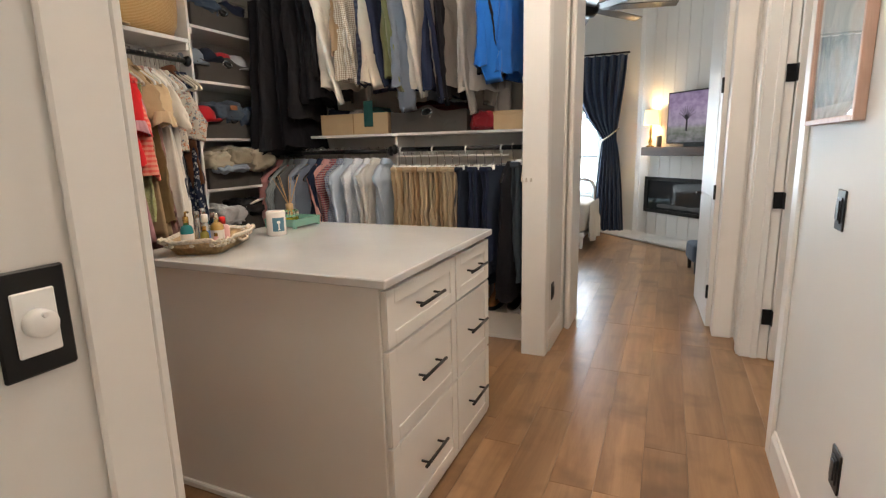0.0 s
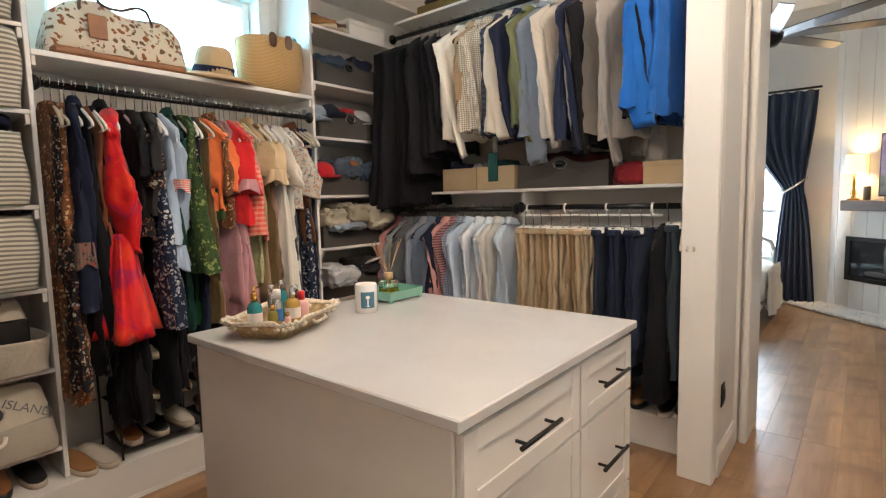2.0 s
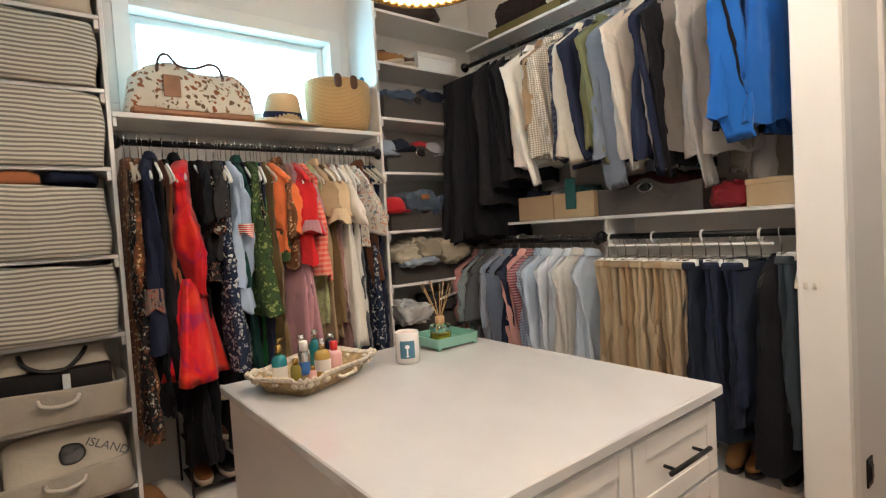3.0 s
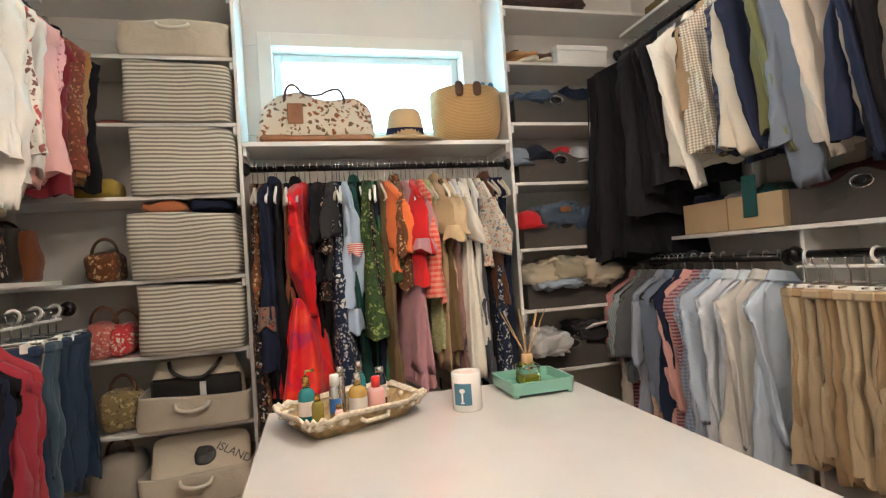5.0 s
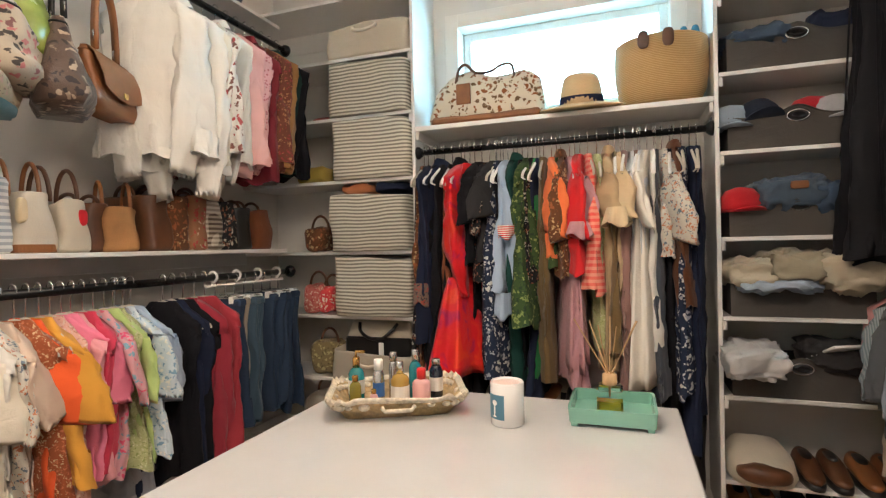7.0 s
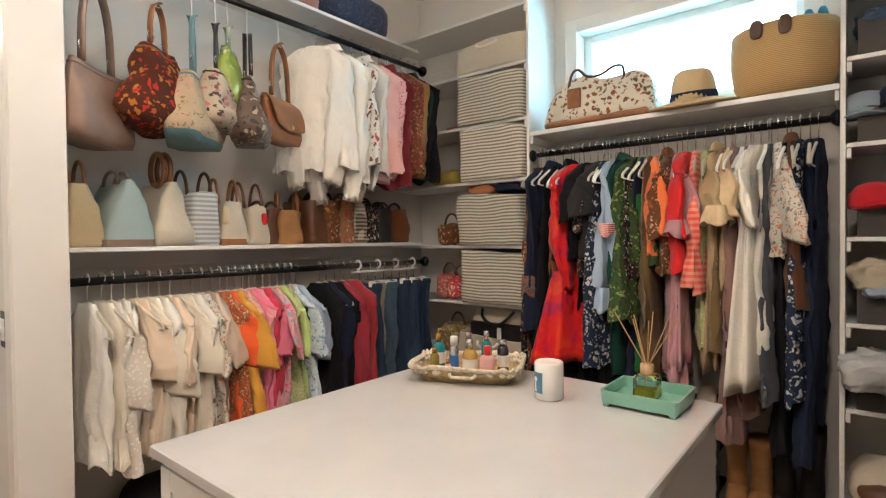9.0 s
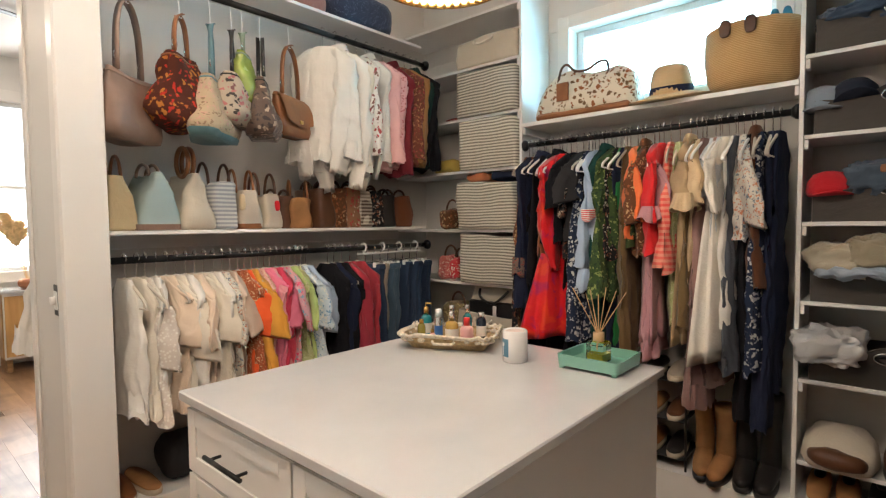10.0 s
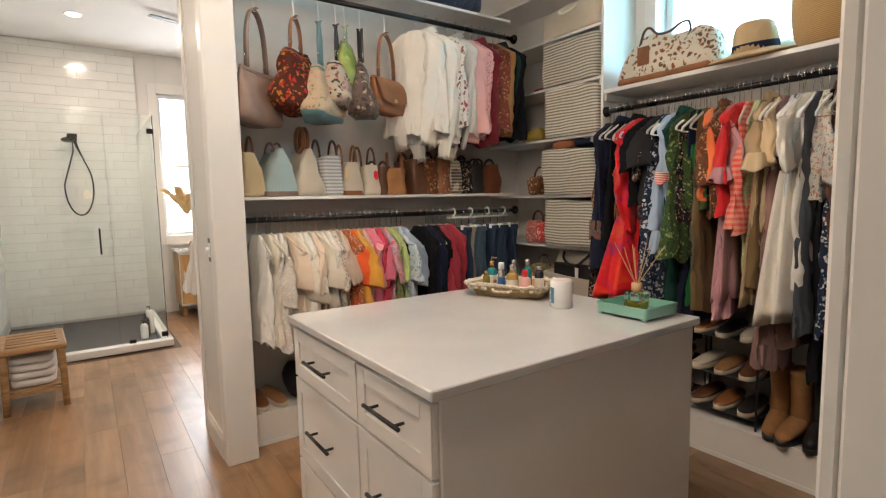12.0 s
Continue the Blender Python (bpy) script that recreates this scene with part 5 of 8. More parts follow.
# a cream handbag with black trim stands in the upper one, a printed tote in the lower
hb = thing("handbag", "cream canvas handbag with black straps standing in a bin", "handbag", (-2.28, 1.12, 0.70))
part("body", M().loft([ring_rect(0.10, 0.46, 0.0), ring_rect(0.10, 0.44, 0.14), ring_rect(0.06, 0.38, 0.24), ring_rect(0.03, 0.36, 0.255)], True, True, True), CANVAS, hb, "", True)
part("band", M().box((0.030, -0.215, 0.02), (0.062, 0.215, 0.165), 0.012), BLACKL, hb, "black leather band")
part("strap", M().cord([(0.03, -0.13, 0.245), (0.06, -0.11, 0.20), (0.075, -0.05, 0.165), (0.078, 0.03, 0.16), (0.065, 0.09, 0.205), (0.035, 0.12, 0.245)], 0.010, 8), BLACKL, hb, "black leather strap", True)
part("tag", M().box((0.08, 0.02, 0.06), (0.088, 0.05, 0.14), 0.002), WHITEP, hb, "white price tag")
tb = thing("tote_bag", "folded cream canvas tote with dark printing, in a bin", "bag", pose(-2.2, 1.13, 0.46, 0, 58, 0))
part("body", soft((0, 0, 0), (0.24, 0.46, 0.05), 0.3, 0.014, 5), CANVAS, tb, "", True)
part("print", soft((0.0, 0.02, 0.03), (0.10, 0.10, 0.012), 0.8, 0.01, 6, 20, 8, 30), BLACKL, tb, "dark printed patch", True)
ft = bpy.data.curves.new("lettering", "FONT")
ft.body, ft.size, ft.extrude, ft.align_x = "ISLAND", 0.055, 0.0008, "CENTER"
ft.materials.append(BLACKL)
lt = new("lettering", ft)
lt.parent = tb
lt.matrix_basis = pose(0.02, 0.15, 0.031, 0, 0, 60)
tagged(lt, "dark printed lettering")
# small pouches on the shelf ends
for k, (y, z, sz, mat, label) in enumerate(((0.72, 1.372, (0.2, 0.16, 0.15), BRFLOR, "brown patterned pouch on a tower shelf"), (0.70, 1.0, (0.2, 0.12, 0.18), fabric((0.5, 0.14, 0.12), "floral", (0.7, 0.5, 0.4), (0.4, 0.05, 0.06), 1.0), "coral patterned handbag on a tower shelf"),
                                         (0.80, 1.0, (0.2, 0.10, 0.16), fabric((0.6, 0.05, 0.06), "floral", (0.75, 0.65, 0.55), (0.7, 0.3, 0.2), 0.8), "red floral handbag on a tower shelf"),
                                         (0.77, 0.632, (0.22, 0.18, 0.20), fabric((0.25, 0.19, 0.09), "floral", (0.5, 0.42, 0.2), (0.12, 0.09, 0.04), 0.8), "gold and brown printed bag on a tower shelf"),
                                         (0.74, 0.262, (0.24, 0.22, 0.26), fabric((0.30, 0.27, 0.23)), "grey-beige slouchy bag on a tower shelf"),
                                         (0.72, 1.785, (0.22, 0.2, 0.10), fabric((0.35, 0.25, 0.05)), "mustard pouch on a tower shelf"), (0.80, 2.15, (0.2, 0.14, 0.03), fabric((0.25, 0.06, 0.05)), "dark red clutch on a tower shelf"))):
    hb = tagged(part("pouch", soft((-2.27, y, z + sz[2] / 2), sz, 0.5, 0.02, 20 + k), mat, None, "", True), label, "bag")
    if sz[2] > 0.14:
        part("handle", handle_arc(0.12, 0.09, 0).moved(pose(-2.27, y, z + sz[2] - 0.02, 0, 0, 90)), BROWNL, hb, "brown leather handle", True)


def grey_bin(at, w, d, h, label="dark grey felt bin with a steel-ringed grip hole", seed=0):
    """Front edge rises in a wave round the grip hole; local x faces the room."""
    b = thing("storage_bin", label, "storage bin", at, "grey felt bins")
    n = 28
    front, back = [], []
    t = 0.01
    m = M()
    for x in (d / 2, d / 2 - t):
        row0 = [(x, -w / 2 + w * k / n, 0.0) for k in range(n + 1)]
        row1 = [(x, -w / 2 + w * k / n, h * (0.80 + 0.30 * math.exp(-((k / n - 0.5) / 0.14) ** 2) + 0.10 * (2 * abs(k / n - 0.5)) ** 3)) for k in range(n + 1)]
        front.append((row0, row1))
    (a0, a1), (b0, b1) = front
    part("front_panel", m.loft([a0, a1, b1, b0], False), GREYBIN, b)
    for y0 in (-w / 2, w / 2 - t):
        part("side_panel", M().box((-d / 2, y0, 0), (d / 2 - t, y0 + t, h * 0.88), 0.002), GREYBIN, b)
    part("back_panel", M().box((-d / 2, -w / 2 + t, 0), (-d / 2 + t, w / 2 - t, h * 0.95), 0.002), GREYBIN, b)
    part("bottom", M().box((-d / 2 + t, -w / 2 + t, 0.0), (d / 2 - t, w / 2 - t, 0.008), 0.001), GREYBIN, b)
    part("binding", M().tube(a1[1:-1], 0.004, 6), GREYBIN, b, "", True)
    # The panel is uncut; black fill imitates the shade inside the hole.
    part("grip_hole", M().tube([(d / 2 + 0.0015, 0.026 * math.cos(a), h * 0.82 + 0.013 * math.sin(a)) for a in [2 * math.pi * k / 20 for k in range(21)]], 0.012, 4, False), BLACKL, b, "black fill for the grip hole's shade")
    ring = [(d / 2 + 0.003, 0.042 * math.cos(a), h * 0.82 + 0.024 * math.sin(a)) for a in [2 * math.pi * k / 24 for k in range(25)]]
    part("grip_ring", M().tube(ring, 0.0045, 6, False), CHROME, b, "oval steel grip ring", True)
    return b


def pile(c, size, mat, label, seed, kind="folded_clothes"):
    """Cloth stuffed in loose folds."""
    m = soft((0, 0, 0), size, 0.55, 0.03, seed, 56, 26, 11)
    off = Vector((seed * 2.3, seed * 0.7, 0))
    out = []
    for p in m.v:
        v = Vector(p)
        q = Vector((v.x * 17, v.y * 19, v.z * 40)) + off
        ridge = 0.5 - abs(noise.noise(q)) * 1.6
        fine = 0.5 - abs(noise.noise(q * 2.1)) * 1.6
        out.append(tuple(v * (1 + 0.22 * ridge + 0.11 * fine) + Vector(c)))
    m.v = out
    return tagged(part(kind, m, mat, None, "", True), label, "clothing")


def cap_hat(at, mat, label, brim=None):
    c = thing("cap", label, "cap", at)
    part("crown", M().lathe([(0.085, 0), (0.09, 0.02), (0.085, 0.06), (0.06, 0.095), (0.02, 0.108), (0.002, 0.11)], 20, cap=True), mat, c, "", True)
    br = []
    for z in (0.0, 0.006):
        br.append([(0.0, -0.085, z)] + [(0.10 + 0.09 * math.cos(a) - 0.05, 0.08 * math.sin(a), z - 0.012 * abs(math.sin(a))) for a in [radians(-90 + 15 * k) for k in range(13)]] + [(0.0, 0.085, z)])
    part("brim", M().loft(br, True, True, True), brim or mat, c, "", True)
    return c


JEAN = fabric((0.05, 0.08, 0.13))
for k, z in enumerate((2.152, 1.795, 1.405, 1.045, 0.685)):
    grey_bin((-2.315, 3.215, z), 0.54, 0.32, 0.165, seed=k)
pile((-2.27, 3.08, 2.31), (0.24, 0.26, 0.09), JEAN, "blue jeans folded in a grey bin", 31, "jeans")
pile((-2.27, 3.36, 2.32), (0.22, 0.2, 0.10), NAVY, "navy cloth heaped in a grey bin", 32)
pile((-2.31, 3.22, 2.29), (0.24, 0.3, 0.08), fabric((0.4, 0.42, 0.38)), "pale cloth folded in a grey bin", 33)
cap_hat(pose(-2.22, 3.08, 1.92, 0, -18, 10), fabric((0.02, 0.025, 0.04)), "black and white cap tipped in a grey bin")
cap_hat(pose(-2.24, 3.38, 1.915, 0, -5, 20), fabric((0.35, 0.36, 0.38)), "pale grey cap in a grey bin")
cap_hat(pose(-2.30, 3.30, 1.93, 0, 0, 20), fabric((0.45, 0.02, 0.03)), "red cap in a grey bin")
cap_hat(pose(-2.24, 2.97, 1.91, 0, 0, 0), fabric((0.25, 0.30, 0.36)), "grey-blue cap in a grey bin")
cap_hat(pose(-2.22, 3.0, 1.525, 0, -4, 12), fabric((0.55, 0.02, 0.03)), "bright red cap in a grey bin")
pile((-2.26, 3.20, 1.59), (0.26, 0.30, 0.15), fabric((0.07, 0.10, 0.14)), "faded blue jeans with a leather label in a grey bin", 34, "jeans")
tagged(part("leather_label", soft((-2.13, 3.21, 1.625), (0.012, 0.07, 0.035), 0.4), LEATHER, None, "", True), "tan leather label on folded jeans", "label")
pile((-2.26, 3.40, 1.57), (0.26, 0.22, 0.13), JEAN, "dark blue jeans in a grey bin", 35, "jeans")
pile((-2.24, 3.05, 1.24), (0.30, 0.24, 0.13), fabric((0.42, 0.37, 0.28)), "khaki shorts folded in a grey bin", 36, "shorts")
pile((-2.22, 3.20, 1.27), (0.30, 0.26, 0.13), fabric((0.33, 0.29, 0.21)), "olive khaki shorts in a grey bin", 37, "shorts")
pile((-2.21, 3.40, 1.25), (0.32, 0.28, 0.16), fabric((0.47, 0.41, 0.31)), "pale khaki shorts in a grey bin", 38, "shorts")
pile((-2.2, 3.12, 1.19), (0.28, 0.3, 0.06), fabric((0.30, 0.36, 0.44)), "pale blue cloth in a grey bin", 39)
pile((-2.19, 3.02, 0.85), (0.34, 0.24, 0.14), fabric((0.50, 0.50, 0.50)), "pale grey shirt heaped over a bin", 40, "shirt")
pile((-2.26, 3.36, 0.87), (0.26, 0.26, 0.12), CHAR, "charcoal cloth in a grey bin", 41)
tagged(part("framed_photo", M().box((-0.11, -0.08, 0), (0.11, 0.08, 0.012), 0.003).moved(pose(-2.19, 3.34, 0.88, 0, -28, 25)), WHITEP, None), "small white framed photo lying in a bin", "photo")

# ---- shoes ----
SHOE = {}


def shoe_mesh(kind):
    if kind in SHOE:
        return SHOE[kind]
    up, n = [], 14
    L, wid, hgt = 0.27, 0.088, {"sneaker": 0.10, "loafer": 0.085, "sandal": 0.05, "boot": 0.11}[kind]
    for i in range(11):
        s = i / 10
        x = -L / 2 + L * s
        w = wid * (0.72 + 0.35 * math.sin(math.pi * min(1, 0.15 + 0.8 * s))) * (1 if s < 0.85 else math.sqrt(max(0.08, 1 - ((s - 0.85) / 0.16) ** 2)))
        h = hgt * (1.0 if s < 0.35 else 1.0 - 0.52 * min(1, (s - 0.35) / 0.45)) * (1 if s < 0.9 else 0.75)
        if s == 0:
            w, h = w * 0.8, h * 0.95
        up.append([(x, 0.5 * w * math.cos(2 * math.pi * k / n), 0.02 + (0.5 * h + 0.5 * h * math.sin(2 * math.pi * k / n)) * (1 if math.sin(2 * math.pi * k / n) > 0 else 1)) for k in range(n)])
    upper = M().loft(up, True, True, True)
    sole = []
    for z, g in ((0.0, 1.0), (0.012, 1.06), (0.026, 1.04)):
        sole.append([(L / 2 * 1.04 * math.cos(a), 0.5 * wid * g * (1 + 0.12 * math.cos(a)) * sgnpow(math.sin(a), 0.75), z) for a in [2 * math.pi * k / 24 for k in range(24)]])
    SHOE[kind] = (upper, M().loft(sole, True, True, True))
    return SHOE[kind]


SHOE_DATA = {}


def shoe(kind, mat, sole_mat, m, label, group="shoes"):
    key = (kind, mat.name, sole_mat.name)
    if key not in SHOE_DATA:
        u, so = shoe_mesh(kind)
        SHOE_DATA[key] = (u.data("upper", mat, True), so.data("sole", sole_mat, True))
    s = thing(kind if kind != "loafer" else "shoe", label, "shoe", m, group)
    part("upper", SHOE_DATA[key][0], mat, s)
    part("sole", SHOE_DATA[key][1], sole_mat, s)
    if kind in ("loafer", "sneaker"):
        # The upper is closed on top; a black lump imitates its shaded opening.
        part("opening", soft((-0.055, 0, 0.092 if kind == "loafer" else 0.104), (0.115, 0.05, 0.03), 0.8), BLACKL, s, "black plug standing in for the shaded shoe opening", True)
    return s


def boot(m, mat, h, label):
    b = thing("boot", label, "boot", m, "boots on the plinth")
    u, so = shoe_mesh("boot")
    part("foot", u.data("foot", mat, True), mat, b)
    part("sole", so.data("sole", BLACKL, True), BLACKL, b)
    rings = []
    for i in range(9):
        s = i / 8
        r = 0.052 + 0.012 * s + 0.004 * math.sin(9 * s)
        rings.append([(-0.07 + 0.01 * s + r * math.cos(a), r * 0.8 * math.sin(a), 0.05 + (h - 0.05) * s) for a in [2 * math.pi * k / 18 for k in range(18)]])
    rings.append([(x * 0.95 - 0.003, y * 0.85, z - 0.02) for x, y, z in rings[-1]])
    part("shaft", M().loft(rings, True, True, True), mat, b, "", True)
    return b


PT = SKIRT_H
boot(pose(-2.19, 2.50, PT, 0, 0, 8), SUEDE, 0.36, "tan suede ankle boot with a soft shaft")
boot(pose(-2.17, 2.59, PT, 0, 0, -6), SUEDE, 0.36, "tan suede ankle boot with a soft shaft")
boot(pose(-2.19, 2.69, PT, 0, 0, 4), BLACKL, 0.46, "tall black leather boot")
boot(pose(-2.18, 2.79, PT, 0, 0, -2), BLACKL, 0.46, "tall black leather boot")
# shoe racks under the dresses
for y0, y1 in ((1.62, 2.02), (2.04, 2.44)):
    rk = thing("shoe_rack", "dark metal shoe rack with three tiers", "shoe rack", (-2.25, (y0 + y1) / 2, PT))
    hw = (y1 - y0) / 2 - 0.005
    for sy in (-1, 1):
        part("side_frame", M().tube([(0.14, sy * hw, 0), (0.14, sy * hw, 0.56), (-0.14, sy * hw, 0.56), (-0.14, sy * hw, 0)], 0.006, 8), BLACK, rk)
    for z in (0.06, 0.26, 0.47):
        part("tier", M().box((-0.14, -hw + 0.008, z - 0.006), (0.145, hw - 0.008, z), 0.002), CHAR, rk)
    for t_i, z in enumerate((0.06, 0.26, 0.47)):
        for q in range(3):
            mat = (BROWNL, LEATHER, BLACKL, CANVAS, SUEDE)[(t_i * 3 + q + int(y0 * 10)) % 5]
            shoe("sandal", mat, RUBBER, pose(-2.23, y0 + 0.075 + q * 0.125, PT + z, 0, 0, 3 * (q - 1)), "low slip-on sandal on a metal rack")
for k, (y, mat, lab) in enumerate(((1.46, SUEDE, "brown leather sandal on the plinth"), (1.55, CANVAS, "cream slip-on on the plinth"))):
    shoe("sandal", mat, RUBBER, pose(-2.2, y, PT, 0, 0, 10), lab)
# tower bottoms: shoes
for k, y in enumerate((0.72, 0.83, 0.95, 1.06, 1.17, 1.29)):
    shoe("sandal" if k % 2 else "loafer", (BROWNL, LEATHER, BLACKL)[k % 3], RUBBER if k % 2 else BLACKL, pose(-2.27, y, PT, 0, 0, 4 * (k % 3) - 4), "well-worn shoe on the bottom shelf")
for k, (y, mat) in enumerate(((2.985, SUEDE), (3.095, SUEDE), (3.215, CHAR), (3.325, CHAR), (3.43, BROWNL), (3.53, BROWNL))):
    shoe("sneaker" if k > 1 else "loafer", mat, RUBBER if k < 4 else BLACKL, pose(-2.27, y, PT, 0, 0, 2 * (k % 2)), "brown and grey shoe at the tower's foot")
for k, (y, mat) in enumerate(((3.26, BROWNL), (3.36, BROWNL), (3.47, LEATHER), (3.57, LEATHER))):
    shoe("loafer", mat, BLACKL, pose(-2.26, y, 0.30, 0, 0, 0), "dark leather shoe on a tower shelf")
sb = thing("shoe_bag", "cream cloth shoe bag holding brown shoes", "bag", pose(-2.25, 3.06, 0.30))
ring0 = [ring_rect(w, d, z, 0.6, 32, cx) for w, d, z, cx in ((0.31, 0.26, 0.0, -0.01), (0.33, 0.29, 0.03, -0.01), (0.29, 0.27, 0.09, -0.03), (0.20, 0.2, 0.135, -0.05), (0.06, 0.06, 0.15, -0.06))]
part("bag", M().loft(ring0, True, True, True), CANVAS, sb, "", True)
part("opening", soft((0.115, 0.0, 0.05), (0.13, 0.22, 0.085), 0.8, 0.012, 3), BROWNL, sb, "brown shoe toes in its mouth", True)
# towers' top shelves
shoe("sneaker", SUEDE, RUBBER, pose(-2.24, 3.03, 2.515, 0, 0, 25), "brown suede sneaker on a high shelf")
shoe("sneaker", BROWNL, RUBBER, pose(-2.26, 3.14, 2.515, 0, 0, 20), "brown leather sneaker on a high shelf")
bx = thing("shoe_box", "white cardboard shoe box on a high shelf", "box", (-2.28, 3.42, 2.515))
part("base", M().box((-0.11, -0.17, 0), (0.11, 0.17, 0.09), 0.003), WHITEP, bx)
part("lid", M().box((-0.114, -0.174, 0.088), (0.114, 0.174, 0.12), 0.003), WHITEP, bx)
pile((-2.26, 3.2, 2.905), (0.26, 0.5, 0.10), fabric((0.07, 0.05, 0.045)), "dark brown cloth rolled on the top shelf", 51)
tagged(part("box", M().box((-2.42, 2.95, 2.852), (-2.2, 3.05, 2.93), 0.003), fabric((0.05, 0.15, 0.35)), None), "blue box on the top shelf", "box")
# north shelf
cb = thing("cardboard_box", "open kraft cardboard box on a shelf", "box", (-1.40, 3.82, 1.416))
bm_ = M().box((-0.30, -0.145, 0), (0.30, 0.145, 0.006), 0.001)
bm_.box((-0.30, -0.145, 0), (0.30, -0.139, 0.155), 0.001).box((-0.30, 0.139, 0), (0.30, 0.145, 0.155), 0.001)
bm_.box((-0.30, -0.139, 0), (-0.294, 0.139, 0.155), 0.001).box((0.294, -0.139, 0), (0.30, 0.139, 0.155), 0.001)
part("tray", bm_, CARDB, cb)
part("seam", M().box((-0.004, -0.1475, 0.002), (0.004, -0.1455, 0.153), 0.0005), fabric((0.3, 0.2, 0.1)), cb)
for k, (x, mat, label) in enumerate(((-1.58, NAVY, "navy cloth folded in a cardboard box"), (-1.42, fabric((0.25, 0.25, 0.26)), "grey cloth folded in a cardboard box"), (-1.25, fabric((0.02, 0.10, 0.10)), "teal cloth hanging over a cardboard box"))):
    pile((x, 3.82, 1.53), (0.16, 0.24, 0.14), mat, label, 60 + k)
tagged(part("scarf", M().box((-1.30, 3.664, 1.47), (-1.22, 3.672, 1.66), 0.004), fabric((0.02, 0.10, 0.10)), None), "teal cloth hanging over a cardboard box", "clothing")
grey_bin(pose(-0.78, 3.84, 1.416, 0, 0, -90), 0.60, 0.30, 0.17)
pile((-0.78, 3.84, 1.56), (0.5, 0.24, 0.12), fabric((0.07, 0.02, 0.02)), "dark red cloth in a grey bin", 66)
pile((-0.37, 3.84, 1.48), (0.18, 0.26, 0.12), fabric((0.28, 0.02, 0.03)), "dark red folded cloth on a shelf", 67)
bx = thing("box", "flat tan cardboard box on a shelf", "box", (-0.16, 3.83, 1.416))
part("base", M().box((-0.12, -0.14, 0), (0.12, 0.14, 0.10), 0.003), CARDB, bx)
part("lid", M().box((-0.123, -0.143, 0.098), (0.123, 0.143, 0.125), 0.003), CARDB, bx)
tagged(part("box", M().box((-1.95, 3.72, 2.701), (-1.3, 3.98, 2.775), 0.004), fabric((0.16, 0.12, 0.04)), None), "flat olive box on the top shelf", "box")
pile((-1.75, 3.84, 2.86), (0.32, 0.24, 0.17), fabric((0.035, 0.025, 0.025)), "dark brown bag on the top shelf", 70, "bag")
# low north corner: boots and sneakers
boot(pose(-0.42, 3.84, PT, 0, 0, -80), SUEDE, 0.3, "tan suede boot under the trousers")
boot(pose(-0.31, 3.85, PT, 0, 0, -95), SUEDE, 0.3, "tan suede boot under the trousers")
shoe("sneaker", BLACKL, WHITEP, pose(-0.16, 3.83, PT, 0, 0, -88), "black sneaker with a white sole under the trousers")
shoe("sneaker", BLACKL, WHITEP, pose(-0.06, 3.83, PT, 0, 0, -92), "black sneaker with a white sole under the trousers")
for k, x in enumerate((-1.9, -1.77, -1.6, -1.47, -1.3, -1.17, -0.9, -0.78, -0.6)):
    shoe("loafer", (BROWNL, BLACKL)[k % 2], BLACKL, pose(x, 3.85, PT, 0, 0, -90), "dark leather shoe under the shirts")
# low south side: shoes and bags on the plinth
for k, x in enumerate((-0.10, -0.20, -0.62, -0.74, -0.9, -1.02, -1.2, -1.32)):
    shoe("sandal", (LEATHER, SUEDE, BROWNL)[k % 3], RUBBER, pose(x, 0.42, PT, 0, 0, 90 + 8 * (k % 3)), "brown leather sandal under the blouses")
tagged(part("bag", soft((-0.40, 0.42, PT + 0.11), (0.26, 0.24, 0.22), 0.7, 0.02, 81), CHAR, None, "", True), "dark slouchy bag on the plinth", "bag")


